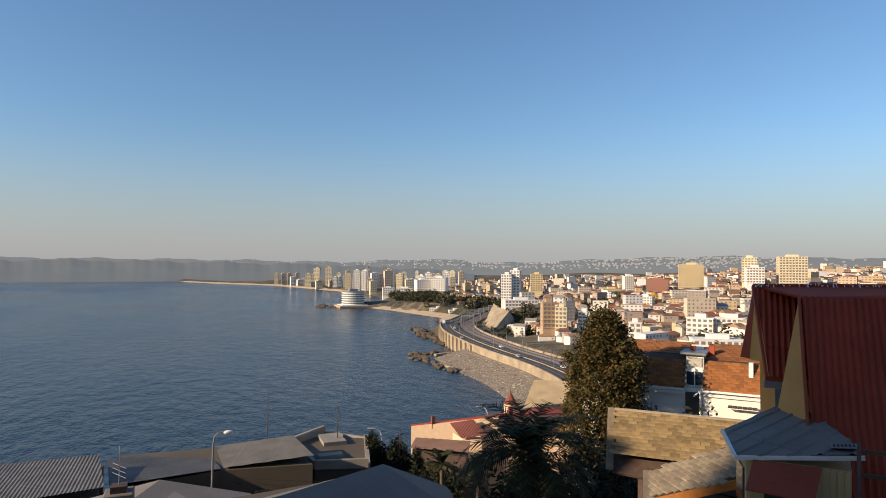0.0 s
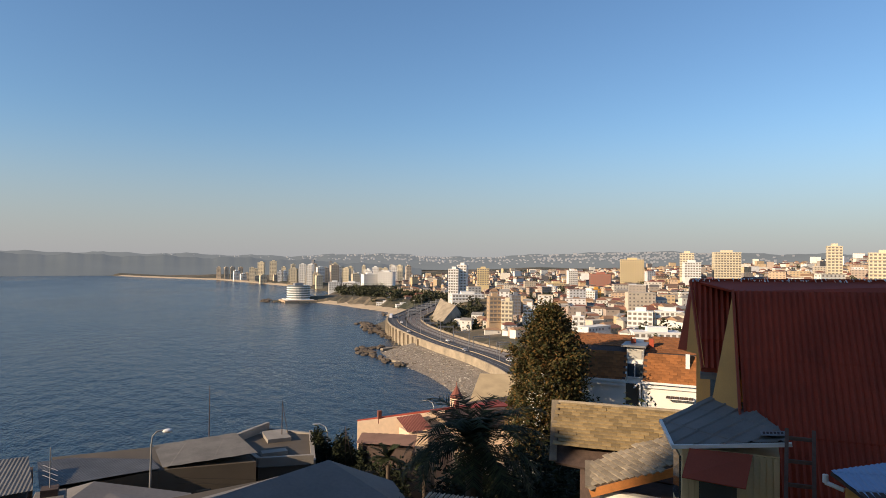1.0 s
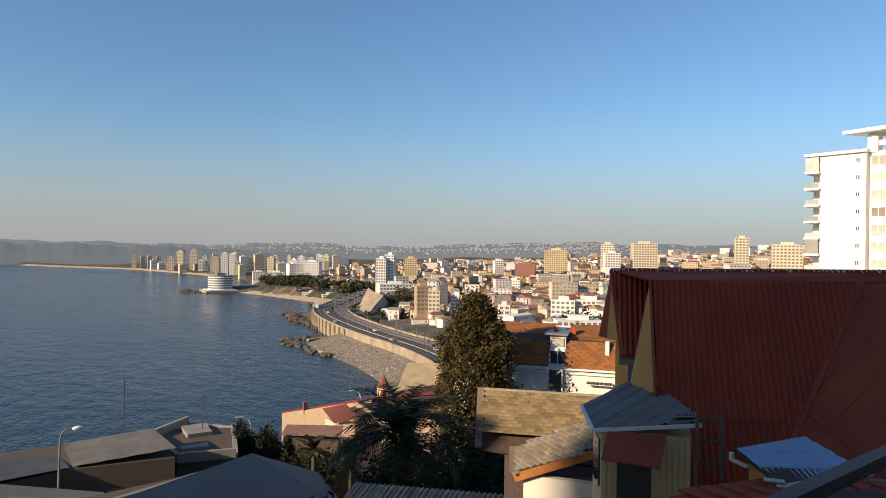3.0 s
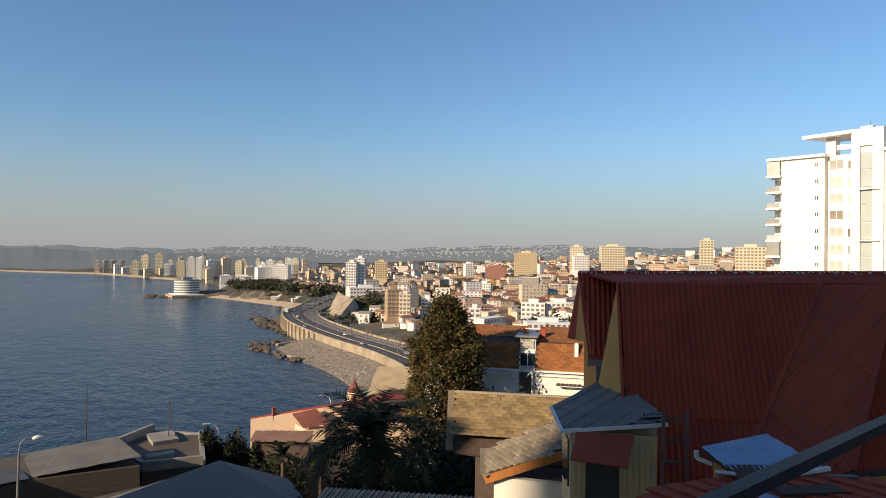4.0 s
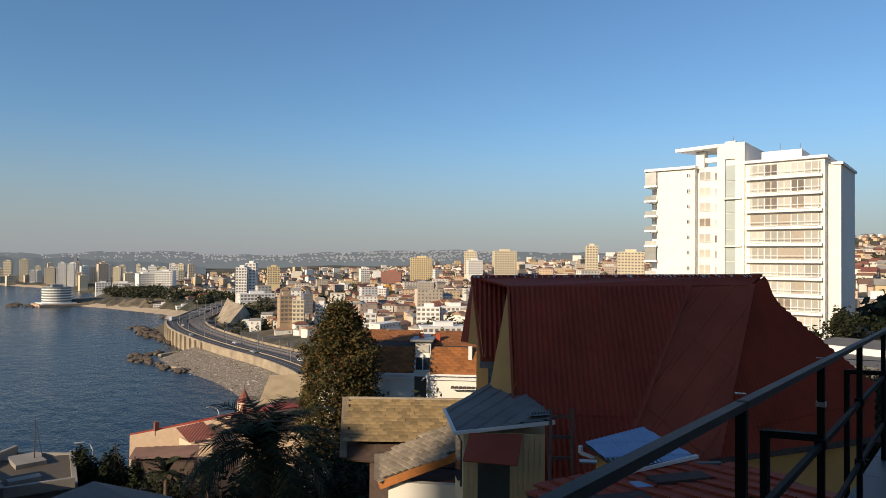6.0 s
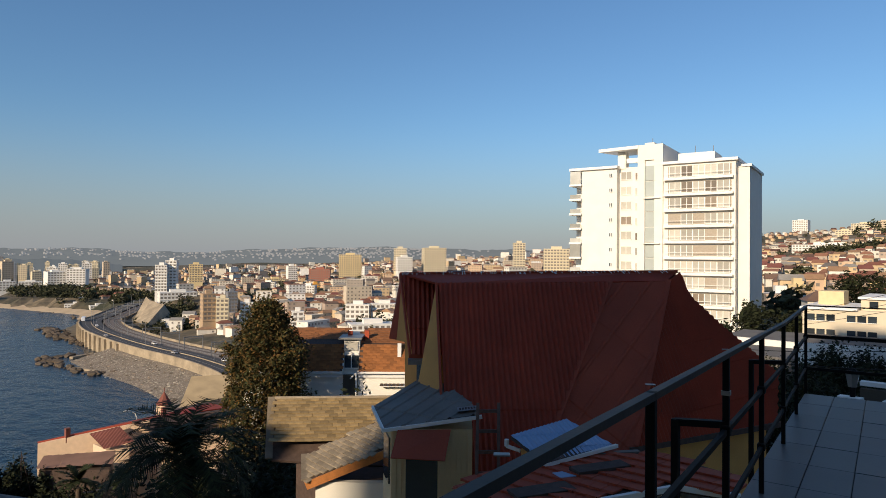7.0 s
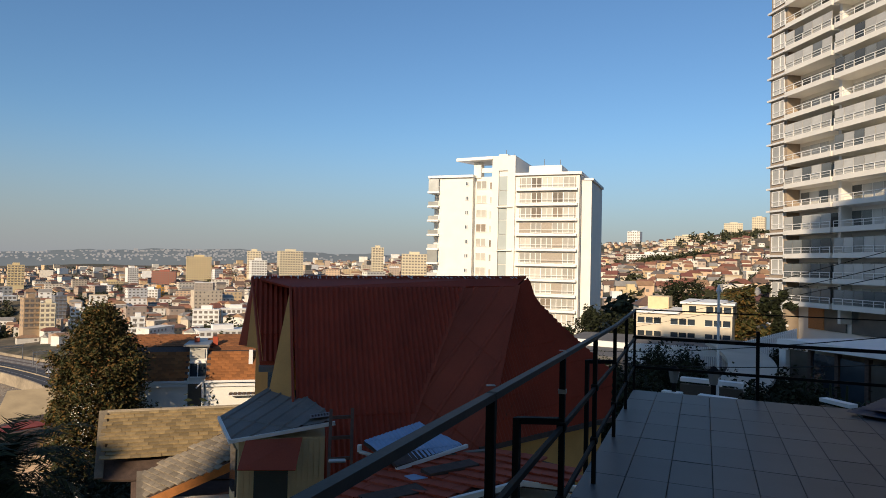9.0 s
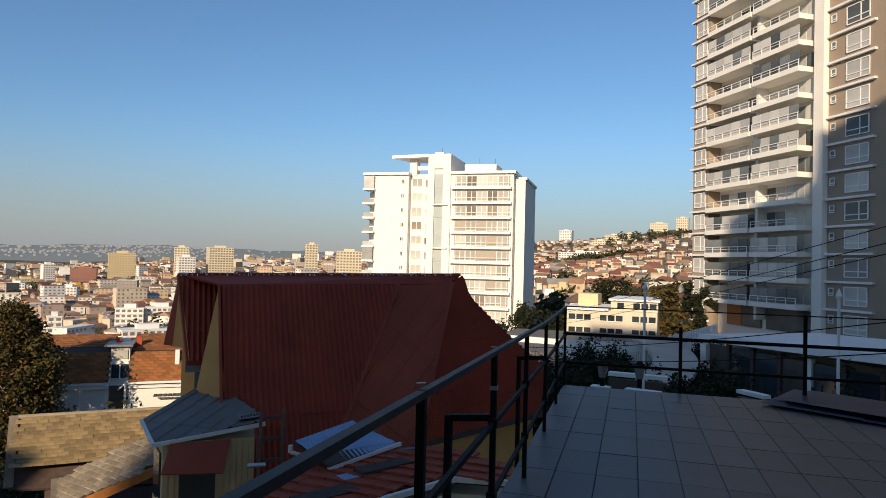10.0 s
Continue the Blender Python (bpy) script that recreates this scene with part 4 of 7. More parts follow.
# ---- white apartment tower ----
def build_white_tower():
    t = empty("apartment_tower", "white ten storey apartment tower with glazed stair strip", "building", m=pose(-55.7, 103.6, 0, 0, 0, 6))
    W, D, ST = 28.6, 13.0, 2.62
    zt, zb = 17.3, -22.0
    part("wall", bx((1.9, 0.6, zb), (8.4, D, zt)), WHITE, t)
    part("wall", bx((8.4, 1.8, zb), (13.0, D, zt + 0.2)), WHITE, t)
    part("wall", bx((15.9, 0.4, zb), (27.6, D, zt)), WHITE, t)
    part("wall", bx((12.2, 0.0, zb), (13.4, D, zt + 3.6)), WHITE, t)
    part("wall", bx((15.0, 0.0, zb), (16.4, D, zt + 3.6)), WHITE, t)
    part("wall", bx((13.4, 0.0, zt + 1.0), (15.0, D, zt + 3.9)), WHITE, t)
    part("wall", bx((13.4, 0.35, zb), (15.0, 3.0, zt + 1.0)), WHITE, t)
    part("wall_side", bx((27.6, 2.2, zb), (29.4, D + 3, zt - 0.9)), WHITE, t)
    part("balcony_room", bx((0.0, 3.0, zb), (1.9, D, zt)), WHITE, t)
    part("cornice", bx((-0.3, 0.1, zt), (8.6, D, zt + 0.45)), WHITE_TRIM, t)
    part("cornice", bx((16.4, -0.1, zt), (28.0, D, zt + 0.45)), WHITE_TRIM, t)
    part("cornice", bx((27.5, 2.0, zt - 0.9), (29.7, D + 3, zt - 0.5)), WHITE_TRIM, t)
    part("roof_room", bx((18.2, 3, zt + 0.45), (24.0, 9, zt + 2.1)), WHITE, t)
    part("roof_canopy", slab([(5.2, 0.2, zt + 3.5), (12.3, -0.2, zt + 3.6), (12.3, 7, zt + 3.6), (7.6, 6, zt + 3.5)], 0.55), WHITE_TRIM, t)
    part("roof_column", bx((8.2, 1.6, zt), (9.6, 3.4, zt + 3.0)), WHITE, t)
    part("roof_beam", bx((9.6, 2, zt + 1.0), (12.4, 2.6, zt + 1.8)), WHITE_TRIM, t)
    bm = bmesh.new()
    for x, y, hh in ((13.9, 3, 5.2), (15.2, 4, 4.6), (20.5, 5, 3.6), (23.6, 4, 3.2)):
        rod(bm, (x, y, zt + 0.5), (x, y, zt + hh), 0.05, 5)
    part("antenna", bm, ZINC, t)
    pane = {}
    PALE_GLASS = mat("brownish_pane", (0.22, 0.18, 0.14), 0.15, 0.3, 0.6, 0, spread=0.4)

    def window(x, z, w, hh, y, mt):
        key = (w, hh, mt.name)
        if key not in pane:
            b = bx((-w / 2, -0.04, -hh / 2), (w / 2, 0.04, hh / 2))
            me = bpy.data.meshes.new("window")
            b.to_mesh(me)
            b.free()
            me.materials.append(mt)
            fr = bmesh.new()
            for a in (-w / 2, 0, w / 2):
                box(fr, (a - 0.05, -0.09, -hh / 2), (a + 0.05, -0.02, hh / 2))
            box(fr, (-w / 2, -0.12, -hh / 2 - 0.08), (w / 2, 0.02, -hh / 2))
            fm = bpy.data.meshes.new("window_frame")
            fr.to_mesh(fm)
            fr.free()
            fm.materials.append(WHITE_TRIM)
            pane[key] = (me, fm)
        o = again("window", pane[key][0], t, "", pose(x, y, z))
        again("window_frame", pane[key][1], o)
    rnd = random.Random(8)
    for i in range(14):
        z = zt - 1.25 - i * ST
        window(7.3, z + 0.1, 0.55, 0.6, 0.58, GLASS)
        window(9.7, z, 1.9, 1.35, 1.78, CURTAIN if rnd.random() < 0.92 else PALE_GLASS)
        window(11.7, z - 0.2, 0.9, 1.2, 1.78, CURTAIN if rnd.random() < 0.8 else PALE_GLASS)
        part("stair_glass", bx((13.45, 0.2, z - 1.25), (14.95, 0.33, z + 1.25)), mat("greenish_stair_glass", (0.42, 0.46, 0.44), 0.15, 0.15, 0.3, 0), t)
        # balconies on the left corner
        part("balcony", bx((-0.25, 0.0, z - ST / 2 - 0.22), (2.0, 3.2, z - ST / 2 + 0.12)), WHITE_TRIM, t)
        part("balcony_glass", bx((-0.1, 0.1, z - ST / 2 + 0.12), (1.9, 0.16, z + (ST / 2 - 0.22 if rnd.random() < 0.2 else -0.45))), mat("balcony_glazing", (0.38, 0.38, 0.35), 0.1, 0.2, 0.5, 0, spread=0.4), t)
        # loggias of the right block, flat strips coloured for the shade inside
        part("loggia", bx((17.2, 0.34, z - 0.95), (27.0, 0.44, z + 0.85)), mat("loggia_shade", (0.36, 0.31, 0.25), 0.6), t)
        part("balcony", bx((16.6, -0.35, z - ST / 2 - 0.18), (27.3, 0.42, z - ST / 2 + 0.22)), WHITE_TRIM, t)
        part("balcony_rail", bx((16.8, -0.3, z - 0.42), (27.1, -0.26, z - 0.36)), WHITE_TRIM, t)
        x = 17.4
        while x < 26.6:
            if rnd.random() < 0.78:
                window(x + 0.95, z - 0.05, 1.8, 1.7, 0.30, CURTAIN if rnd.random() < 0.9 else PALE_GLASS)
            x += 1.87
    for z in (zt - 5.6, zt - 13.3):
        part("stair_ledge", bx((13.2, -0.35, z), (16.0, 0.3, z + 0.2)), WHITE, t)


build_white_tower()


# ---- taupe and white tower with balconies ----
def build_balcony_tower():
    ang = math.degrees(math.atan2(-0.81, 0.59))
    t = empty("apartment_tower", "tall taupe apartment tower with white balconies", "building", m=pose(3.04, 85.1, 0, 0, 0, ang))
    ST, z0, n = 2.72, -4.9, 20
    top = z0 + ST * n + 1
    # local x runs along the front towards the eye, local y goes inwards
    part("wall", bx((-3.2, -0.5, -12), (-0.25, 18, top)), TAUPE, t)
    part("wall", bx((-0.25, 2.6, -12), (34, 18, top)), TAUPE, t)
    part("wall", bx((-0.2, 1.2, -12), (14.9, 2.7, top)), WHITE, t)
    part("wall", bx((14.9, 0.35, -12), (16.1, 3, top)), WHITE, t)
    part("wall", bx((16.1, 1.0, -12), (34, 3, top)), TAUPE, t)
    part("wall", bx((7.35, -0.1, z0 + 0.9), (7.75, 2, top)), WHITE, t)
    rnd = random.Random(21)
    shared = {}

    def piece(name, lo, hi, mt, parent, m):
        key = (name, tuple(lo), tuple(hi), mt.name)
        if key not in shared:
            b = bx(lo, hi)
            me = bpy.data.meshes.new(name)
            b.to_mesh(me)
            b.free()
            me.materials.append(mt)
            shared[key] = me
        return again(name, shared[key], parent, "", m)

    def window(x, y, z, w, h, mt):
        o = piece("window", (-w / 2, -0.05, -h / 2), (w / 2, 0.05, h / 2), mt, t, pose(x, y, z))
        for a in (-w / 2, w * 0.12 if w > 1 else w / 2):
            piece("window_frame", (-0.05, -0.10, -h / 2), (0.05, -0.02, h / 2), WHITE_TRIM, o, pose(a, 0, 0))
        piece("window_frame", (-0.05, -0.10, -h / 2), (0.05, -0.02, h / 2), WHITE_TRIM, o, pose(w / 2, 0, 0))
        for a in (-h / 2, h / 2, -h * 0.2):
            piece("window_frame", (-w / 2, -0.10, -0.045), (w / 2, -0.02, 0.045), WHITE_TRIM, o, pose(0, 0, a))
    ENCL = mat("balcony_blinds", (0.50, 0.49, 0.45), 0.2, 0.2, 0.6, 0, spread=0.2)
    DARK = mat("balcony_dark_glass", (0.15, 0.16, 0.155), 0.08, 0.4, 0.5, 0, spread=0.6)
    for i in range(n):
        z = z0 + i * ST
        if i > 0:
            for x0, x1 in ((0.0, 7.35), (7.75, 14.4)):
                b = piece("balcony", (0, 0, 0), (round(x1 - x0, 2), 2.4, 0.55), WHITE, t, pose(x0, -1.1, z - 0.28))
                for k in range(6):
                    piece("baluster", (-0.03, -0.03, 0), (0.03, 0.03, 0.62), WHITE_TRIM, b, pose(0.06 + k * (x1 - x0 - 0.12) / 5, 0.05, 0.55))
                piece("balcony_rail", (0, 0, 0), (round(x1 - x0, 2), 0.07, 0.07), WHITE_TRIM, b, pose(0, 0.02, 1.15))
                piece("balcony_rail", (0, 0, 0), (round(x1 - x0, 2), 0.04, 0.04), WHITE_TRIM, b, pose(0, 0.03, 0.88))
                style = rnd.random() + (0.32 if i > 10 else 0.05)
                wx = (x1 - x0) / 5
                for k in range(5):
                    if style > 0.85:
                        piece("pane", (0.03, 0, 0), (round(wx - 0.03, 2), 0.04, 1.5), ENCL if rnd.random() < 0.85 else DARK, b, pose(k * wx, 0.12, 0.6))
                    elif style > 0.45:
                        piece("pane", (0.03, 0, 0), (round(wx - 0.03, 2), 0.04, 1.5), DARK, b, pose(k * wx, 0.14, 0.6))
                    piece("door_pane", (0.05, 0, 0), (round(wx - 0.05, 2), 0.05, 2.0), ENCL if rnd.random() < 0.6 else DARK, b, pose(k * wx, 2.26, 0.3))
        window(-1.7, -0.53, z + 1.45, 2.0, 1.75, ENCL)
        piece("ledge", (0, 0, 0), (3.6, 0.5, 0.22), WHITE_TRIM, t, pose(-3.5, -0.85, z - 0.1))
        window(16.75, 0.97, z + 1.75, 0.55, 0.7, DARK)
        window(19.5, 0.97, z + 1.4, 2.5, 1.75, ENCL if rnd.random() < 0.6 else DARK)
        piece("ledge", (0, 0, 0), (5.4, 0.5, 0.22), WHITE_TRIM, t, pose(16.1, 0.65, z - 0.1))
        window(24.5, 0.97, z + 1.4, 2.5, 1.75, DARK)
    part("door", bx((1.6, 1.02, z0 - 0.1), (4.0, 1.18, z0 + 2.3)), WOOD, t)
    part("entrance_glass", bx((4.1, 1.02, z0 - 0.1), (7.2, 1.17, z0 + 2.3)), DARK, t)
    part("entrance_glass", bx((8.0, 1.02, z0 - 0.1), (14.5, 1.17, z0 + 2.3)), DARK, t)


build_balcony_tower()


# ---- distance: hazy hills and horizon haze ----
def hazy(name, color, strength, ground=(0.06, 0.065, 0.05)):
    """Far ground with its haze painted in as an emission colour."""
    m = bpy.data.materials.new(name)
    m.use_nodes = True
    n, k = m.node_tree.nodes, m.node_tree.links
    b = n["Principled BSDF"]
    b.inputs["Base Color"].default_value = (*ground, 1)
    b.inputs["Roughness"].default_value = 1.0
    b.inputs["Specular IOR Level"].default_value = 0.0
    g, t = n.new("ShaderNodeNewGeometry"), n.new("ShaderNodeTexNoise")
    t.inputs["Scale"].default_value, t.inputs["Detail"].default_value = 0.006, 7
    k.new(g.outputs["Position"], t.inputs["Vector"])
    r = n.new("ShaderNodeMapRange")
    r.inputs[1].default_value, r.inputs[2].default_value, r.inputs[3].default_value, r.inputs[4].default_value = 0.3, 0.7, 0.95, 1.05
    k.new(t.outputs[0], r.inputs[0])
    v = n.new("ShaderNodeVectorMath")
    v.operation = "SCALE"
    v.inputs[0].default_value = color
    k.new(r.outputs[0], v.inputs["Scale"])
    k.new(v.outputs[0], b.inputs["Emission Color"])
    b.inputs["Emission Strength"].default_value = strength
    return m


def far_ridge(name, label, b0, b1, d, tops, base, color, seed):
    """A long far ridge: a sloping sheet from its foot to its skyline; tops are heights from b0 to b1."""
    rnd = np.random.RandomState(seed)
    n = 220
    bs = np.linspace(b0, b1, n)
    top = np.interp(-bs, -np.linspace(b0, b1, len(tops)), tops)
    for w, a in ((9, 4.0), (23, 2.2), (61, 1.2)):
        top = top + a * np.sin(bs * w * 0.12 + rnd.rand() * 6)
    top = top + 0.35 * np.sin(bs * 11 + 1) + 0.25 * np.sin(bs * 17)
    verts, faces = [], []
    for i in range(n):
        a = math.radians(bs[i])
        for j, f in enumerate((0, 0.35, 0.7, 1.0)):
            dd = d + 500 * f
            verts.append((EYE.x - dd * math.sin(a), EYE.y + dd * math.cos(a), base + (top[i] - base) * (f ** 0.8) ))
    for i in range(n - 1):
        for j in range(3):
            faces.append((i * 4 + j, (i + 1) * 4 + j, (i + 1) * 4 + j + 1, i * 4 + j + 1))
    me = bpy.data.meshes.new(name)
    me.from_pydata(verts, [], faces)
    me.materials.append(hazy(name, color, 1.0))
    me.polygons.foreach_set("use_smooth", [True] * len(me.polygons))
    tagged(new(name, me), label, "hills", kind="structure")
    return bs, top


# the blue grey of both ridges is haze put into their glow
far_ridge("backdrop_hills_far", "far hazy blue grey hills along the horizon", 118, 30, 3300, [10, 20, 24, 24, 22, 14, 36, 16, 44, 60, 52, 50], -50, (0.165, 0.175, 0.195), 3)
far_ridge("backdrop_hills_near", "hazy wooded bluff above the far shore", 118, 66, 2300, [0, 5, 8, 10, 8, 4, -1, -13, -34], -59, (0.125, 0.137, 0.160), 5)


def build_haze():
    """A glowing, upward fading cylinder as the haze low over the horizon, far outside everything."""
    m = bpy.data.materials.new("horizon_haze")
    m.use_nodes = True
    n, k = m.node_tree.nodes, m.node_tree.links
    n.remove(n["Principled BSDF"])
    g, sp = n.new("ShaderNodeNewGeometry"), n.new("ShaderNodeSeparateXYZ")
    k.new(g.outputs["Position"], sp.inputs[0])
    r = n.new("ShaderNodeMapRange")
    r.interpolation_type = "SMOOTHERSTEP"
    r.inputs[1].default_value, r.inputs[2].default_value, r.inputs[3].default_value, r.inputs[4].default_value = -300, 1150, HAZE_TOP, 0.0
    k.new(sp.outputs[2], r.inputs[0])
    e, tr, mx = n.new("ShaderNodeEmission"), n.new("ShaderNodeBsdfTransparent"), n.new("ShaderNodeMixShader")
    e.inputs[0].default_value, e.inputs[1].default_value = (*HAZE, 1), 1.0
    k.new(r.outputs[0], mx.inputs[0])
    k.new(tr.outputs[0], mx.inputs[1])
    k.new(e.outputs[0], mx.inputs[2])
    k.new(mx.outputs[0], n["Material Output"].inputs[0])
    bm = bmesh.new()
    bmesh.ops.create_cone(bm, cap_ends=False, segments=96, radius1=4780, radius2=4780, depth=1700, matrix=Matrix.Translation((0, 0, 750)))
    tagged(part("backdrop_haze", bm, m, smooth=True), "glowing backdrop sheet painting a pale haze band low over the horizon", "haze", kind="structure")


build_haze()

# ---- town ----
WALLS = [(0.62, 0.58, 0.50), (0.55, 0.47, 0.36), (0.70, 0.67, 0.60), (0.48, 0.36, 0.22), (0.60, 0.44, 0.26), (0.42, 0.33, 0.26), (0.66, 0.60, 0.50), (0.30, 0.26, 0.22), (0.56, 0.40, 0.27), (0.72, 0.70, 0.66)]
ROOFS = [(0.20, 0.08, 0.05), (0.26, 0.125, 0.075), (0.16, 0.10, 0.07), (0.13, 0.115, 0.105), (0.30, 0.18, 0.10), (0.18, 0.065, 0.05), (0.27, 0.25, 0.22), (0.11, 0.06, 0.045)]
TOWN_WALL = mat("town_wall_paint", (0.6, 0.55, 0.45), 0.9, 0.12, 0.3, 0, island=WALLS)
TOWN_ROOF = mat("town_roof_sheet", (0.3, 0.12, 0.07), 0.85, 0.2, 0.4, 0, island=ROOFS)
FAR_GLASS = mat("far_window", (0.20, 0.175, 0.15), 0.3, 0.2, 1, 0)


class Heap:
    """Collects many small solids into one mesh with several materials."""

    def __init__(self):
        self.v, self.f, self.m = [], [], []

    def solid(self, verts, faces, mi):
        o = len(self.v)
        self.v += verts
        self.f += [tuple(o + i for i in f) for f in faces]
        self.m += [mi] * len(faces)

    def cuboid(self, c, w, d, z0, z1, yaw, mi, top=True):
        cs, sn = math.cos(yaw), math.sin(yaw)
        q = [(c[0] + cs * a - sn * b, c[1] + sn * a + cs * b) for a, b in ((-w / 2, -d / 2), (w / 2, -d / 2), (w / 2, d / 2), (-w / 2, d / 2))]
        self.solid([(x, y, z0) for x, y in q] + [(x, y, z1) for x, y in q], [(0, 1, 5, 4), (1, 2, 6, 5), (2, 3, 7, 6), (3, 0, 4, 7), (4, 5, 6, 7)], mi)

    def gable(self, c, w, d, z0, h, yaw, mi, hip=0.0):
        cs, sn = math.cos(yaw), math.sin(yaw)
        p = lambda a, b, z: (c[0] + cs * a - sn * b, c[1] + sn * a + cs * b, z)
        a, b, k = w / 2 + 0.4, d / 2 + 0.4, w / 2 * (1 - hip)
        self.solid([p(-a, -b, z0), p(a, -b, z0), p(a, b, z0), p(-a, b, z0), p(-k, 0, z0 + h), p(k, 0, z0 + h)], [(0, 1, 5, 4), (2, 3, 4, 5), (1, 2, 5), (3, 0, 4), (3, 2, 1, 0)], mi)

    def make(self, name, mats, label, category, parent=None):
        me = bpy.data.meshes.new(name)
        me.from_pydata(self.v, [], self.f)
        for x in mats:
            me.materials.append(x)
        me.polygons.foreach_set("material_index", self.m)
        me.update()
        return tagged(new(name, me), label, category, kind="stuff")


def far_specks():
    """Tiny pale houses and blocks spread over the far hillsides."""
    rnd = random.Random(77)
    hp = Heap()
    for _ in range(620):
        b = rnd.choice((rnd.uniform(36, 88), rnd.gauss(50, 4), rnd.gauss(66, 5), rnd.gauss(45, 3), rnd.gauss(58, 6)))
        f = rnd.choice((0.35 + 0.6 * rnd.random(), rnd.gauss(0.93, 0.025), rnd.gauss(0.62, 0.04)))
        f = min(0.98, max(0.2, f))
        d = 3285 + 480 * f
        top = float(np.interp(-b, -np.linspace(118, 30, 12), [10, 20, 24, 24, 22, 14, 36, 16, 44, 60, 52, 50]))
        z = -50 + (top + 50) * f ** 0.8
        a = radians(b)
        w, h = rnd.uniform(4, 13), rnd.choice((1.5, 2, 2, 2.5, 3, 10 if rnd.random() < 0.10 else 3))
        hp.cuboid((EYE.x - d * math.sin(a), EYE.y + d * math.cos(a)), w, 10, z - 6, z + h * 0.8, -a, 0)
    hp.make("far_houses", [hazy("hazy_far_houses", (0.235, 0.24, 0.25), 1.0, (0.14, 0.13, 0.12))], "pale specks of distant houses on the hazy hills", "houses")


far_specks()


def windows_on(heap, c, w, d, z0, z1, yaw, mi, nx, nz, big=1.0):
    """Window panes standing a little proud of two neighbouring fronts."""
    for face in range(4):
        ang = yaw + face * math.pi / 2
        nx_, ny_ = math.sin(ang), -math.cos(ang)
        if nx_ * (EYE.x - c[0]) + ny_ * (EYE.y - c[1]) < 0:
            continue
        half, wide = (d / 2, w) if face % 2 == 0 else (w / 2, d)
        k = max(1, round(nx * wide / w))
        for i in range(k):
            s = (i + 0.5) / k * wide - wide / 2
            for j in range(nz):
                zc = z0 + (j + 0.55) * (z1 - z0) / nz
                o = (c[0] + nx_ * half + math.cos(ang) * s, c[1] + ny_ * half + math.sin(ang) * s)
                heap.cuboid(o, min(1.5, wide / k * 0.5) * big, 0.16, zc - 0.6 * big, zc + 0.6 * big, ang, mi)


def town():
    rnd = random.Random(12)
    heaps = [Heap() for _ in range(3)]
    spots, protos = [], []
    for b0, b1, d0, d1 in ((68.5, 36.0, 345, 2100), (35.5, 28, 500, 1700), (14.5, -2.5, 150, 1500)):
        d = d0
        while d < d1:
            step = 10.8 + d * 0.0072 + (0.5 if b0 < 20 else 0)
            b = b0
            while b > b1:
                bb, dd = radians(b + rnd.uniform(-0.35, 0.35) * math.degrees(step / d)), d + rnd.uniform(-0.4, 0.4) * step
                spots.append((EYE.x - dd * math.sin(bb), EYE.y + dd * math.cos(bb), dd))
                b -= math.degrees(step / d)
            d += step * (1.0 if b0 > 20 else 1.25)
    xs, ys = np.array([s[0] for s in spots]), np.array([s[1] for s in spots])
    zs, rd = ground_z(xs, ys), seg_dist(xs, ys, ROAD, False)
    trees, things = [], 0
    for (x, y, d), z, r in zip(spots, zs, rd):
        if z < -56 or r < 42 or rnd.random() < 0.10 or math.hypot(x + 42, y - 112) < 26 or (d < 700 and math.hypot(x + 520, y - 262) < 40):
            continue
        if any(math.hypot(x - q[0], y - q[1]) < q[2] for q in TAKEN):
            continue
        if rnd.random() < (0.10 if d < 1000 else 0.16):
            trees.append((x, y, z, rnd.uniform(2.5, 5.5)))
            continue
        near = EYE.x - x, EYE.y - y
        yaw = round((math.atan2(near[1], near[0]) + math.pi / 2 + 0.5 * math.sin(x / 60) + 0.4) / 0.3) * 0.3 + rnd.uniform(-0.08, 0.08)
        w, dp, h = rnd.uniform(6, 11.5), rnd.uniform(5.5, 8.5), rnd.choice((3.2, 5.2, 5.6, 6.0, 7.8))
        if rnd.random() < 0.07:
            w, h = rnd.uniform(12, 22), rnd.choice((9, 11, 14, 17))
        if b_of(x, y) < 20:
            w, dp, h = min(w * 0.75, 8.0), dp * 0.8, min(h, 4.4)
        z0, z1 = z - 3.5, z + h
        if ((d < 560 and b_of(x, y) > 37) or (d < 330 and b_of(x, y) < 20)) and things < 210:
            things += 1
            single_house(rnd, x, y, z, w, dp, h, yaw)
            continue
        hp = heaps[0 if d < 700 else 1]
        hp.cuboid((x, y), w, dp, z0, z1, yaw, 0)
        if h > 8.5 or rnd.random() < 0.22:
            hp.cuboid((x, y), w * 1.03, dp * 1.03, z1, z1 + 0.35, yaw, 0 if rnd.random() < 0.6 else 1)
        else:
            hp.gable((x, y), w, dp, z1 - 0.05, rnd.uniform(1.3, 2.4), yaw, 1, rnd.choice((0, 0, 0.45)))
        if d < 1100:
            windows_on(hp, (x, y), w, dp, z + 0.3, z1, yaw, 2, max(2, int(w / 3.2)), max(1, int(h / 2.7)))
    heaps[0].make("town_houses", [TOWN_WALL, TOWN_ROOF, FAR_GLASS], "crowded hillside houses with cream walls and rust roofs", "houses")
    heaps[1].make("town_houses", [TOWN_WALL, TOWN_ROOF, FAR_GLASS], "distant small houses covering the slopes", "houses")
    return trees


def b_of(x, y):
    return math.degrees(math.atan2(-(x - EYE.x), y - EYE.y))


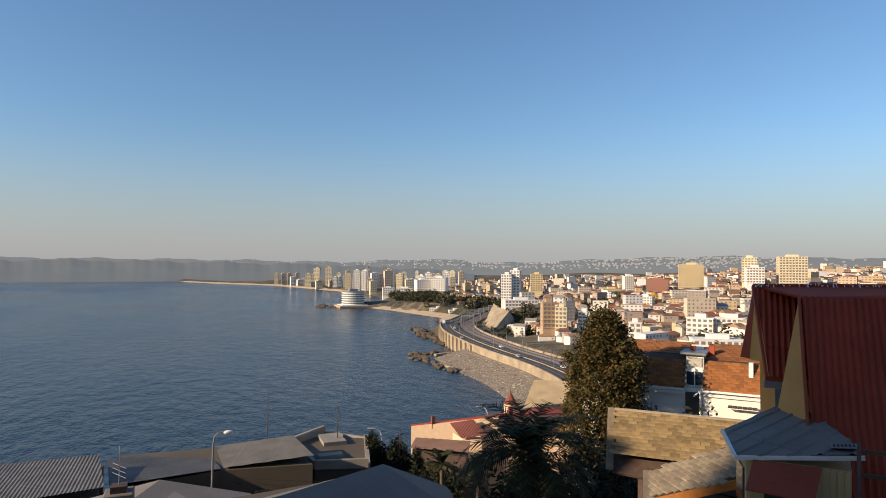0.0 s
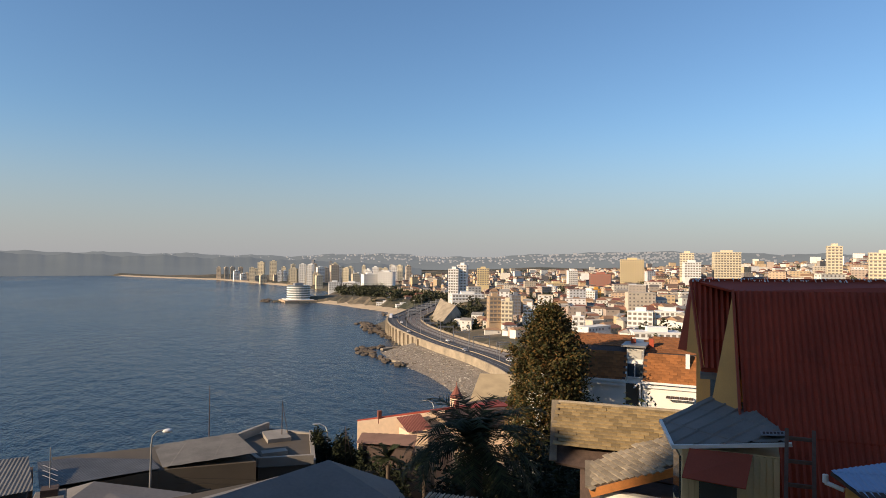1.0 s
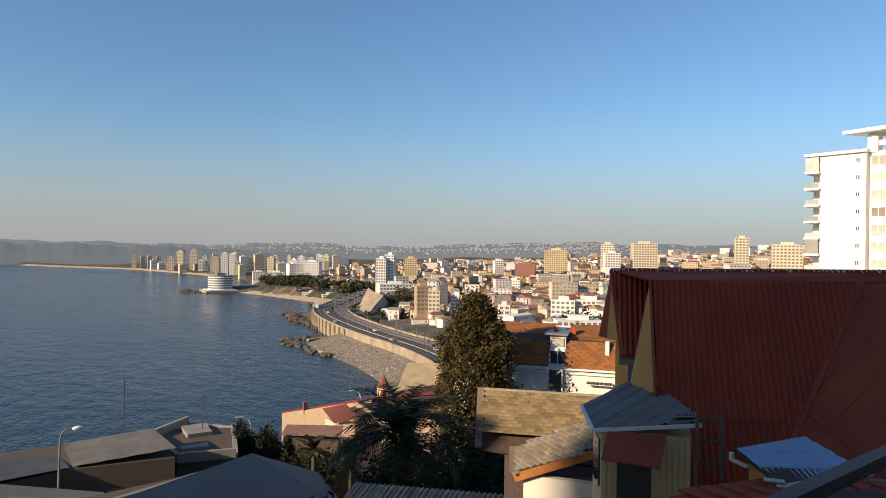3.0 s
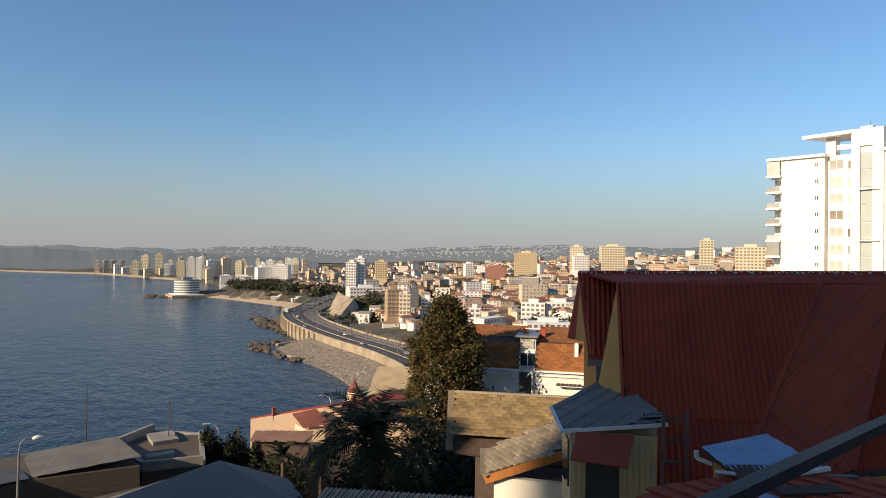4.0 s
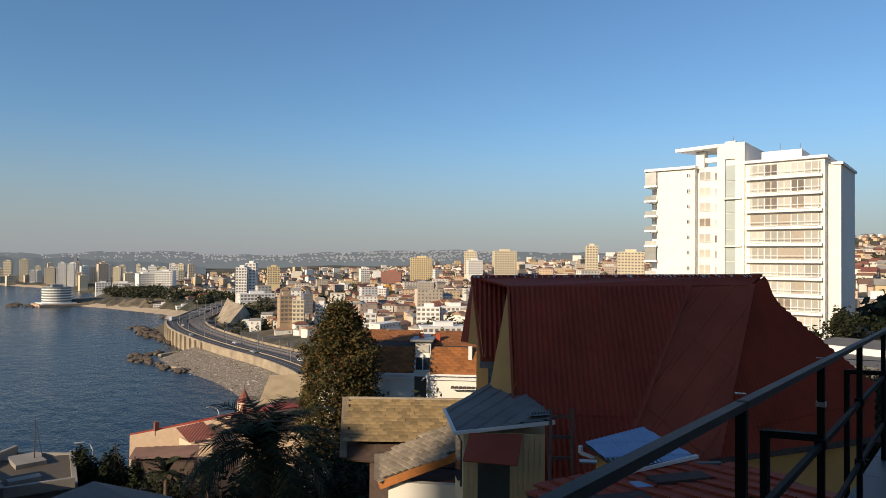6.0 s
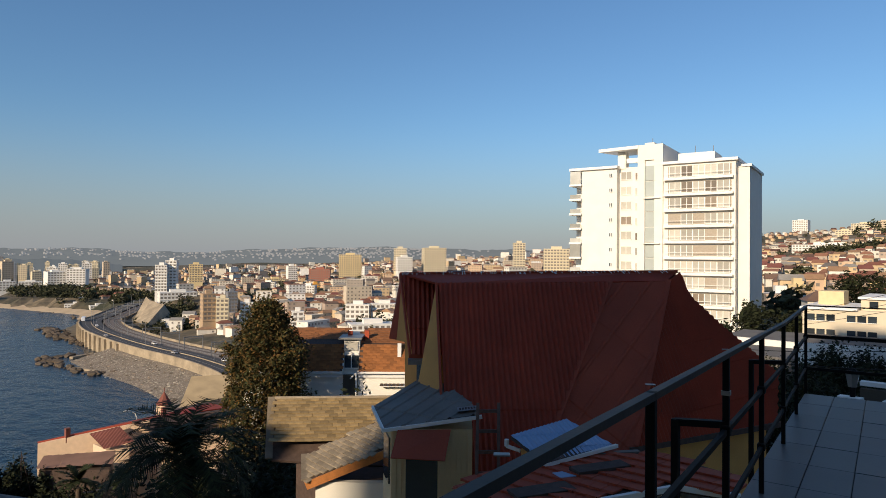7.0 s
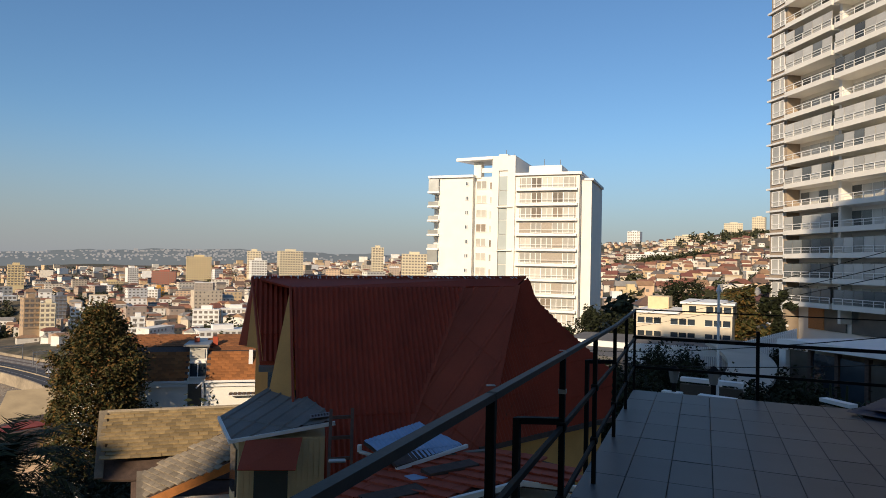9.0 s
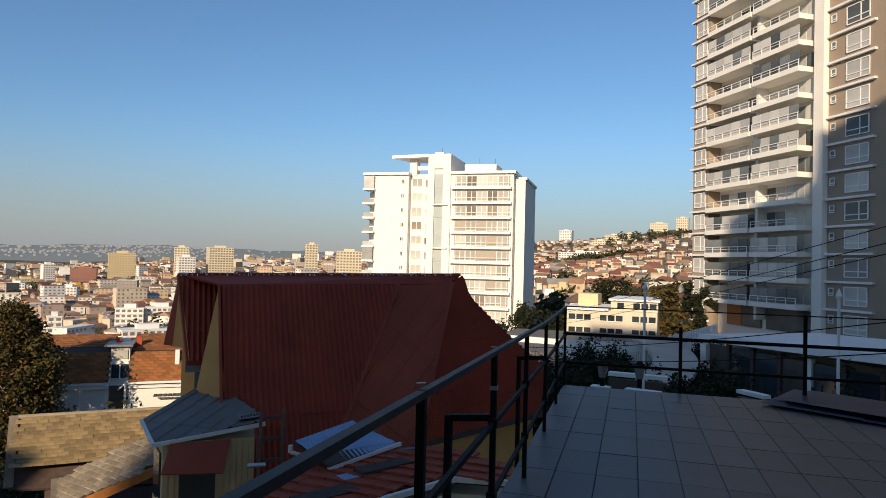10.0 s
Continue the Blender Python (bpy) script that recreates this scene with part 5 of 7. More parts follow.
HOUSE_WALLS = [mat("town_paint_" + w, c, 0.9, 0.15, 0.4, 0.1, 3) for w, c in zip(("white", "cream", "ochre", "tan", "pink", "grey"), (WALLS[2], WALLS[0], WALLS[4], WALLS[1], WALLS[8], WALLS[5]))]
HOUSE_ROOFS = [mat("town_tin_" + w, c, 0.8, 0.25, 0.5, 0.1, 3) for w, c in zip(("red", "rust", "brown", "grey", "orange"), (ROOFS[0], ROOFS[1], ROOFS[2], ROOFS[6], ROOFS[4]))]
WALL_WORDS = ("white", "cream", "ochre", "tan", "pale pink", "grey brown")
ROOF_WORDS = ("dark red", "rust red", "brown", "grey", "orange")
WIN_MESH = {}


def win_mesh(w, h):
    key = (round(w, 1), round(h, 1))
    if key not in WIN_MESH:
        b = bx((-key[0] / 2, -0.08, -key[1] / 2), (key[0] / 2, 0.08, key[1] / 2))
        me = bpy.data.meshes.new("window")
        b.to_mesh(me)
        b.free()
        me.materials.append(FAR_GLASS)
        WIN_MESH[key] = me
    return WIN_MESH[key]


def single_house(rnd, x, y, z, w, dp, h, yaw):
    a, b = rnd.randrange(len(HOUSE_WALLS)), rnd.randrange(len(HOUSE_ROOFS))
    flat = h > 8.5 or rnd.random() < 0.2
    ob = tagged(new("town_house"), f"{WALL_WORDS[a]} town house with {'flat' if flat else ROOF_WORDS[b] + ' pitched'} roof on the slope", "house", "town houses")
    ob.matrix_world = Matrix.Translation((x, y, z)) @ Matrix.Rotation(yaw, 4, "Z")
    part("wall", bx((-w / 2, -dp / 2, -4), (w / 2, dp / 2, h)), HOUSE_WALLS[a], ob)
    if flat:
        part("roof", bx((-w / 2 - 0.15, -dp / 2 - 0.15, h), (w / 2 + 0.15, dp / 2 + 0.15, h + 0.35)), HOUSE_WALLS[a], ob)
    else:
        hp, rh, k = bmesh.new(), rnd.uniform(1.4, 2.4), (w / 2) * rnd.choice((1.04, 1.04, 0.5))
        c = [hp.verts.new(q) for q in ((-w / 2 - 0.4, -dp / 2 - 0.4, h), (w / 2 + 0.4, -dp / 2 - 0.4, h), (w / 2 + 0.4, dp / 2 + 0.4, h), (-w / 2 - 0.4, dp / 2 + 0.4, h), (-k, 0, h + rh), (k, 0, h + rh))]
        for f in ((0, 1, 5, 4), (2, 3, 4, 5), (1, 2, 5), (3, 0, 4), (3, 2, 1, 0)):
            hp.faces.new([c[i] for i in f])
        part("roof", hp, HOUSE_ROOFS[b], ob)
    n, nz = max(2, int(w / 3.0)), max(1, int(h / 2.7))
    for i in range(n):
        for j in range(nz):
            if rnd.random() < 0.85:
                again("window", win_mesh(1.2, 1.2), ob, "", pose((i + 0.5) / n * w - w / 2, -dp / 2, (j + 0.55) * h / nz))


TAKEN = []
SAND1 = mat("block_sand", (0.55, 0.45, 0.33), 0.9, 0.06, 0.1, 0)
CREAM1 = mat("block_cream", (0.62, 0.54, 0.38), 0.9, 0.06, 0.1, 0)
WHITE1 = mat("block_white", (0.74, 0.72, 0.67), 0.9, 0.05, 0.1, 0)
YELLOW1 = mat("block_yellow", (0.60, 0.48, 0.27), 0.9, 0.06, 0.1, 0)
TAN1 = mat("block_tan", (0.42, 0.30, 0.19), 0.9, 0.06, 0.1, 0)
GREY1 = mat("block_grey", (0.22, 0.23, 0.25), 0.6, 0.06, 0.1, 0)
BRICK1 = mat("block_brick_red", (0.34, 0.13, 0.09), 0.9, 0.06, 0.1, 0)
ORANGE1 = mat("block_orange", (0.62, 0.32, 0.06), 0.9, 0.06, 0.1, 0)
WORDS = {"block_sand": "sand coloured", "block_cream": "cream", "block_white": "white", "block_yellow": "pale yellow", "block_tan": "tan", "block_grey": "grey glass", "block_brick_red": "brick red", "block_orange": "orange"}


def block(x, y, z0, z1, w, deep, material):
    """An apartment block with its storeys, balcony strips and windows."""
    yaw = math.atan2(EYE.y - y, EYE.x - x) + math.pi / 2 + 0.25 * math.sin(x * 0.37)
    h, dp = z1 - z0, max(6.0, w * deep)
    d = math.hypot(x, y)
    ob = tagged(new("apartment_block"), f"{WORDS[material.name]} apartment block of {max(2, round(h / 2.8))} storeys above the town", "building", "apartment blocks")
    ob.matrix_world = Matrix.Translation((x, y, z0)) @ Matrix.Rotation(yaw, 4, "Z")
    part("wall", bx((-w / 2, 0, -14), (w / 2, dp, h)), material, ob)
    part("roof_parapet", bx((-w / 2 - 0.2, -0.2, h), (w / 2 + 0.2, dp + 0.2, h + 0.5)), material, ob)
    part("roof_room", bx((-w * 0.2, dp * 0.3, h + 0.5), (w * 0.22, dp * 0.75, h + 2.8)), material, ob)
    far = bmesh.new()
    nz, nx = max(2, round(h / (2.8 if d < 1000 else 3.6))), max(2, round(w / (2.9 if d < 1000 else 4.0)))
    for j in range(nz):
        if d < 1000:
            part("floor_band", bx((-w / 2 - 0.1, -0.35, j * h / nz - 0.15), (w / 2 + 0.1, 0.02, j * h / nz + 0.35)), material, ob)
        for i in range(nx):
            if d > 800:
                box(far, ((i + 0.19) / nx * w - w / 2, -0.1, (j + 0.35) * h / nz), ((i + 0.81) / nx * w - w / 2, 0.06, (j + 0.85) * h / nz))
            else:
                again("window", win_mesh(w / nx * 0.62, h / nz * 0.5), ob, "", pose((i + 0.5) / nx * w - w / 2, -0.02, (j + 0.6) * h / nz))
        if d < 800:
            ny = max(1, round(dp / 5))
            for i in range(ny):
                for sx in (-1, 1):
                    again("window", win_mesh(1.4, h / nz * 0.45), ob, "", pose(sx * w / 2, (i + 0.5) / ny * dp, (j + 0.6) * h / nz, 0, 0, 90))
    if d > 800:
        tagged(part("glazing", far, FAR_GLASS, ob), kind="stuff")
    TAKEN.append((x, y, w * 0.5 + 9))


def build_blocks():
    block(-1886, 221, -60.8, -25.8, 11.1, 0.9, SAND1)
    block(-1883, 242, -60.8, -25.7, 11.2, 0.9, SAND1)
    block(-1881, 259, -60.8, -25.6, 11.3, 0.9, SAND1)
    block(-1878, 280, -60.8, -25.4, 11.4, 0.9, SAND1)
    block(-1771, 315, -54.5, -10.3, 16.5, 1, CREAM1)
    block(-1716, 337, -52.9, -6.8, 17.6, 1, CREAM1)
    block(-1724, 294, -53.0, -27.3, 10.6, 1, CREAM1)
    block(-1664, 344, -54.1, -31.6, 10.6, 1, WHITE1)
    block(-1661, 357, -54.1, -31.6, 10.7, 1, WHITE1)
    block(-1461, 333, -60.0, -21.3, 14.2, 1, CREAM1)
    block(-1458, 347, -60.0, -22.4, 9.6, 1, WHITE1)
    block(-1406, 350, -58.0, -19.1, 11.6, 1, CREAM1)
    block(-1839, 474, -47.7, -2.9, 7.7, 1, GREY1)
    block(-1825, 523, -40.9, -5.5, 7.8, 1, GREY1)
    block(-1436, 430, -49.7, -23.0, 12.3, 1, WHITE1)
    block(-1431, 446, -49.7, -20.3, 14.9, 1, CREAM1)
    block(-1254, 337, -54.0, -32.1, 12.6, 1, CREAM1)
    block(-1083, 383, -51.3, -25.7, 24.2, 1, WHITE1)
    block(-1056, 400, -50.3, -21.1, 25.9, 1, WHITE1)
    block(-1035, 304, -51.0, -37.3, 19.5, 0.6, WHITE1)
    block(-1027, 329, -51.0, -38.1, 28.7, 0.6, WHITE1)
    block(-579, 292, -32.4, -8.0, 10.2, 1, WHITE1)
    block(-580, 302, -32.6, -3.9, 9.7, 1, WHITE1)
    block(-739, 417, -32.0, -9.7, 15.6, 1, YELLOW1)
    block(-404, 238, -43.3, -25.2, 8.7, 1, TAN1)
    block(-398, 244, -43.1, -28.3, 8.2, 1, CREAM1)
    block(-399, 264, -42.3, -32.2, 8.4, 1, WHITE1)
    block(-472, 299, -48.2, -28.6, 7.9, 1, GREY1)
    block(-628, 570, -28.3, 3.9, 28.7, 0.8, YELLOW1)
    block(-535, 566, -16.0, 11.7, 15.2, 1, CREAM1)
    block(-520, 559, -15.6, 1.2, 17.4, 1, WHITE1)
    block(-503, 594, -15.2, 12.7, 27.0, 0.8, CREAM1)
    block(-307, 285, -38.8, -29.8, 15.2, 0.5, WHITE1)
    block(-298, 301, -39.4, -29.6, 17.2, 0.5, WHITE1)
    block(-315, 244, -44.2, -32.3, 6.9, 0.8, WHITE1)
    block(-728, 527, -42.0, -29.4, 23.5, 0.7, YELLOW1)
    block(-794, 605, -39.4, -13.3, 13.9, 1, WHITE1)
    block(-731, 604, -33.4, -17.0, 30.2, 0.7, BRICK1)
    block(-669, 472, -42.6, -31.1, 16.5, 0.8, WHITE1)
    block(-547, 435, -40.9, -30.0, 16.3, 0.8, WHITE1)
    block(-556, 455, -40.1, -28.8, 9.3, 0.8, ORANGE1)
    block(-389, 604, -9.6, 18.2, 12.7, 0.8, CREAM1)
    block(-305, 538, -12.0, 10.3, 23.5, 0.7, CREAM1)
    block(-235, 230, -39.4, -33.2, 23.3, 0.5, WHITE1)
    block(-275, 1473, 61.8, 83.7, 28.0, 0.8, WHITE1)
    block(-140, 1241, 30.5, 62.8, 34.8, 0.7, CREAM1)
    block(-112, 1244, 40.4, 65.6, 18.7, 0.7, SAND1)
    block(-68, 1397, 68.7, 95.1, 34.6, 0.6, CREAM1)
    block(-24, 1449, 75.1, 110.6, 24.5, 0.7, CREAM1)
    block(-12, 1299, 52.0, 68.3, 21.7, 0.7, CREAM1)
    block(-159, 1188, 29.1, 49.9, 25.6, 0.6, CREAM1)
    block(-112, 740, 9.6, 17.3, 65.0, 0.15, WHITE1)
    block(-53, 697, 9.9, 17.9, 21.1, 0.2, BRICK1)
    block(-47, 254, -12.7, -7.5, 6.8, 0.6, YELLOW1)
    block(-46, 224, -13.2, -9.4, 8.0, 0.5, WHITE1)
    block(-31, 186, -11.8, -6.8, 3.5, 0.8, TAN1)
    # the crowded waterfront across the bay
    rnd = random.Random(19)
    for i in range(90):
        b = radians(rnd.uniform(67.0, 82.0))
        d = rnd.uniform(1380, 1900)
        x, y = EYE.x - d * math.sin(b), EYE.y + d * math.cos(b)
        if any(math.hypot(x - q[0], y - q[1]) < q[2] for q in TAKEN) or not on_land(np.array([x]), np.array([y]))[0]:
            continue
        z = gz(x, y)
        block(x, y, z, z + rnd.choice((16, 20, 26, 32, 38, 44)), rnd.uniform(10, 18), 0.8, rnd.choice((SAND1, CREAM1, WHITE1, WHITE1, CREAM1)))
    # white bathing pavilions behind the sand
    for x, y, w in ((-835, 284, 22), (-800, 288, 16), (-765, 292, 26), (-728, 300, 18)):
        block(x, y, -58.5, -54.0, w, 0.5, WHITE1)
    # long white house on the headland
    block(-524, 280, -36.5, -30.5, 30, 0.4, WHITE1)


build_blocks()
TOWN_TREES = town()


# ---- foliage ----
def leaf_mat(name, color, spread=0.35):
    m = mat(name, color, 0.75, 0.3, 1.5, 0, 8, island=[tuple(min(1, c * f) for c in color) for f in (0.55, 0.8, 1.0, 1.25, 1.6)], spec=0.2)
    return m


# leaf colour lowered to near black, with the shrubs' shade in it
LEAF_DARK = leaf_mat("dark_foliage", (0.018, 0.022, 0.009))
LEAF_RUST = mat("rusty_green_foliage", (0.09, 0.06, 0.02), 0.7, 0.3, 1.0, 0, 8, island=[(0.045, 0.048, 0.014), (0.07, 0.062, 0.018), (0.10, 0.068, 0.02), (0.15, 0.085, 0.022), (0.055, 0.040, 0.013), (0.035, 0.04, 0.012)], spec=0.25)
LEAF_FAR = leaf_mat("town_foliage", (0.050, 0.052, 0.026))
LEAF_PALM = leaf_mat("palm_foliage", (0.024, 0.030, 0.010))
BARK = mat("rough_bark", (0.09, 0.065, 0.045), 0.95, 0.4, 4, 0.6)


def leaves(heap, c, rx, rz, n, size, rnd, shell=0.55, mi=0):
    """Leaf tufts through an uneven crown round c."""
    for _ in range(n):
        th, ph = rnd.uniform(0, 2 * math.pi), math.acos(rnd.uniform(-1, 1))
        r = (shell + (1 - shell) * rnd.random()) * (0.85 + 0.2 * math.sin(3 * th + c[0]) + 0.12 * math.sin(5 * ph + c[1]))
        p = Vector((c[0] + rx * r * math.sin(ph) * math.cos(th), c[1] + rx * r * math.sin(ph) * math.sin(th), c[2] + rz * r * math.cos(ph)))
        leaf(heap, p, size * rnd.uniform(0.6, 1.4), rnd, mi)


def leaf(heap, p, s, rnd, mi=0):
    u = Vector((rnd.uniform(-1, 1), rnd.uniform(-1, 1), rnd.uniform(-0.7, 0.7))).normalized()
    v = u.cross(Vector((rnd.uniform(-1, 1), rnd.uniform(-1, 1), rnd.uniform(-1, 1)))).normalized()
    k = u.cross(v) * s * 0.18
    heap.solid([tuple(p - u * s), tuple(p + v * s * 0.45 + k), tuple(p + u * s), tuple(p - v * s * 0.45 + k)], [(0, 1, 2, 3)], mi)


def town_green():
    rnd = random.Random(31)
    hp = Heap()
    spots = list(TOWN_TREES)
    for cx, cy, rx, ry, n, s in ((-470, 250, 40, 30, 120, 3), (-690, 345, 130, 40, 260, 5), (-880, 340, 130, 50, 240, 6), (-1080, 350, 110, 40, 90, 6), (-500, 262, 22, 20, 60, 3), (-80, 700, 60, 14, 55, 6), (-20, 1150, 90, 120, 70, 9), (-300, 215, 40, 25, 26, 3), (-22, 160, 22, 25, 26, 3.5), (-240, 262, 45, 60, 30, 3.5)):
        for _ in range(n):
            x, y = cx + rnd.gauss(0, 0.5) * rx, cy + rnd.gauss(0, 0.5) * ry
            spots.append((x, y, gz(x, y), s * rnd.uniform(0.6, 1.3)))
    for x, y, z, r in spots:
        if z < -58 or seg_dist(np.array([x]), np.array([y]), ROAD, False)[0] < 24:
            continue
        d = math.hypot(x, y)
        leaves(hp, (x, y, z + r * 0.7), r, r * rnd.uniform(0.8, 1.3), int(min(110, 40 + 16000 / d)), r * 0.30, rnd, 0.5)
    hp.make("town_trees", [LEAF_FAR], "scattered dark green trees and scrub among the houses", "trees")


town_green()


def build_tree():
    rnd = random.Random(2)
    t = empty("tree", "tall dense tree with rusty green leaves", "tree")
    base = Vector((-32.8, 22.7, gz(-32.8, 22.7)))
    bm = bmesh.new()
    pts = [base - Vector((0, 0, 0.5)), base + Vector((0.1, 0, 3)), base + Vector((0, 0.1, 6)), base + Vector((0.05, 0, 9.5))]
    for i, (a, b) in enumerate(zip(pts, pts[1:])):
        rod(bm, a, b, 0.34 - 0.09 * i, 9, 0.25 - 0.09 * i)
    part("trunk", bm, BARK, t)
    hp, limbs = Heap(), []
    z0, z1 = base.z + 1.5, -1.55
    for i in range(210):
        f = (i + 0.5) / 210
        z = z0 + (z1 - z0) * f
        rmax = 2.62 * (math.sin(math.pi * min(1, (0.16 + 0.80 * f)) ) ** 0.55) * (1.0 if f < 0.72 else 1.0 - 0.55 * ((f - 0.72) / 0.28) ** 1.6)
        a = i * 2.399
        rr = rmax * math.sqrt(rnd.uniform(0.25, 1.0)) * rnd.uniform(0.85, 1.1)
        c = Vector((base.x + rr * math.cos(a), base.y + rr * math.sin(a), z))
        if i % 9 == 0:
            limbs.append((Vector((base.x, base.y, z - 0.8)), c))
        s = rnd.uniform(0.38, 0.75)
        for _ in range(190):
            p = c + Vector((rnd.gauss(0, 0.5), rnd.gauss(0, 0.5), rnd.gauss(0, 0.45))) * s
            leaf(hp, p, rnd.uniform(0.07, 0.15), rnd)
    for a, b in limbs:
        m = bmesh.new()
        rod(m, a, b, 0.09, 6, 0.03)
        part("limb", m, BARK, t)
    cr = hp.make("crown", [LEAF_RUST], "", "")
    for key in ("kind", "label", "category"):
        if key in cr:
            del cr[key]
    cr.parent = t


build_tree()


def palm(x, y, ztop, r, n, label, seed, trunk=0.3, stiff=0.0):
    """A feather palm: ringed trunk and arching fronds with leaflets."""
    rnd = random.Random(seed)
    t = empty("palm_tree", label, "palm")
    zg = gz(x, y)
    bm = bmesh.new()
    steps = 7
    for i in range(steps):
        a, b = zg - 0.4 + (ztop - zg) * i / steps, zg - 0.4 + (ztop - zg) * (i + 1) / steps
        rod(bm, (x, y, a), (x, y, b + 0.05), trunk * 1.08, 10, trunk * 0.94)
    part("trunk", bm, BARK, t)
    for i in range(n):
        hp = Heap()
        az, up = i * 2.399 + rnd.uniform(-0.2, 0.2), rnd.uniform(-0.15, 1.4)
        d = Vector((math.cos(az), math.sin(az), 0))
        side = Vector((-d.y, d.x, 0))
        p, ang, L = Vector((x, y, ztop)), up, r * rnd.uniform(0.85, 1.1)
        pts = []
        for k in range(13):
            pts.append((p.copy(), ang))
            p = p + (d * math.cos(ang) + Vector((0, 0, 1)) * math.sin(ang)) * L / 12
            ang -= (0.10 + 0.012 * k) * (1 - stiff)
        for k, (q, an) in enumerate(pts[:-1]):
            nx_ = pts[k + 1][0]
            w = 0.03 * (1 - k / 14)
            hp.solid([tuple(q - side * w), tuple(q + side * w), tuple(nx_ + side * w), tuple(nx_ - side * w)], [(0, 1, 2, 3)], 0)
            if k < 1:
                continue
            ln = r * 0.26 * math.sin(math.pi * (k + 1.5) / 15) ** 0.7
            for sgn in (-1, 1):
                for f in (0.0, 0.33, 0.66):
                    o = q.lerp(nx_, f)
                    fw = (nx_ - q).normalized()
                    tip = o + (side * sgn * 0.8 + fw * 0.55 + Vector((0, 0, rnd.uniform(-0.35, 0.1)))) * ln
                    e = fw * 0.035
                    hp.solid([tuple(o - e), tuple(o + e), tuple(tip)], [(0, 1, 2)], 0)
        fr = hp.make("frond", [LEAF_PALM], "", "")
        for key in ("kind", "label", "category"):
            if key in fr:
                del fr[key]
        fr.parent = t


palm(-19.2, 9.9, -5.25, 3.0, 46, "broad feather palm standing in shade", 5, 0.3, 0.15)
palm(-33.5, 12.2, -9.9, 1.0, 22, "small spiky yucca palm by the street", 6, 0.12, 0.6)
palm(-36.0, 15.6, -11.2, 0.9, 20, "small spiky yucca palm by the street", 7, 0.12, 0.6)


def bush(x, y, z, rx, rz, n, size, label, material, seed):
    hp = Heap()
    rnd = random.Random(seed)
    for i in range(max(3, int(rx * 3))):
        c = (x + rnd.uniform(-0.6, 0.6) * rx, y + rnd.uniform(-0.6, 0.6) * rx, z + rz * rnd.uniform(0.2, 0.8))
        leaves(hp, c, rx * 0.55, rz * 0.6, n // max(3, int(rx * 3)), size, rnd, 0.3)
    ob = hp.make("bush", [material], label, "bush")
    ob["kind"] = "thing"
    del ob["kind"]
    m = bmesh.new()
    rod(m, (x, y, gz(x, y) - 0.3), (x, y, z + rz * 0.6), 0.08, 6)
    part("stem", m, BARK, ob)


for i, (x, y, top, r) in enumerate(((-14.5, 9.5, -5.9, 2.2), (-17.5, 13, -6.6, 2.6), (-21, 15, -7.0, 3.0), (-24.5, 12.8, -8.2, 2.6), (-26.5, 17.5, -8.2, 3.0), (-23, 19.5, -7.4, 3.0), (-19, 18, -5.6, 2.6), (-27.5, 21.5, -8.0, 2.4),
                                  (-15.5, 13.5, -5.4, 2.4), (-12.8, 11.5, -4.6, 1.6), (-31.5, 17.2, -9.4, 2.4), (-17.8, 7.4, -7.2, 1.8), (-22.0, 9.0, -8.6, 1.8), (-38.6, 13.6, -12.0, 2.0), (-40.2, 16.2, -12.3, 1.6),
                                  (-48.3, 12.8, -12.6, 1.3), (-48.7, 14.1, -12.6, 1.4), (-47.3, 14.8, -12.8, 1.2), (-46.4, 15.5, -12.9, 1.3), (-47.8, 11.7, -12.6, 1.0), (-46.7, 13.2, -13.0, 1.2))):
    g = max(gz(x, y), top - 1.7 * r - 1.0)
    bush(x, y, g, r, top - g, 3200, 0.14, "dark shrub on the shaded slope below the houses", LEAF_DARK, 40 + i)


# ---- coast road, railway and shore ----
def along(pts, step):
    """Evenly spaced points and directions along a polyline smoothed by its corners."""
    q = [Vector((*p, 0)) for p in pts]
    sm = []
    for i in range(len(q) - 1):
        a, b, c, d = q[max(i - 1, 0)], q[i], q[i + 1], q[min(i + 2, len(q) - 1)]
        for k in range(8):
            t = k / 8
            sm.append(0.5 * ((2 * b) + (c - a) * t + (2 * a - 5 * b + 4 * c - d) * t * t + (3 * b - a - 3 * c + d) * t ** 3))
    sm.append(q[-1])
    out, left = [], 0.0
    for a, b in zip(sm, sm[1:]):
        L = (b - a).length
        s = left
        while s < L:
            out.append((a + (b - a) * (s / L), (b - a).normalized()))
            s += step
        left = s - L
    return out


def ribbon(path, o0, o1, z0, z1, thick):
    """A strip between two offsets to the left of a path, with a thickness below."""
    bm = bmesh.new()
    rows = []
    for p, d in path:
        r = Vector((-d.y, d.x, 0))
        a, b = p + r * o0, p + r * o1
        rows.append([bm.verts.new((a.x, a.y, z0)), bm.verts.new((b.x, b.y, z1)), bm.verts.new((b.x, b.y, z1 - thick)), bm.verts.new((a.x, a.y, z0 - thick))])
    for u, v in zip(rows, rows[1:]):
        for i in range(4):
            j = (i + 1) % 4
            bm.faces.new((u[i], u[j], v[j], v[i]))
    bmesh.ops.recalc_face_normals(bm, faces=bm.faces[:])
    return bm


STONEWALL = mat("sandy_sea_wall", (0.32, 0.26, 0.18), 0.95, 0.45, 0.15, 0.6, 0.9)
BALLAST = mat("rail_ballast", (0.16, 0.13, 0.11), 0.95, 0.3, 0.2, 0.3, 2)
LINE = mat("road_paint", (0.38, 0.38, 0.36), 0.8)


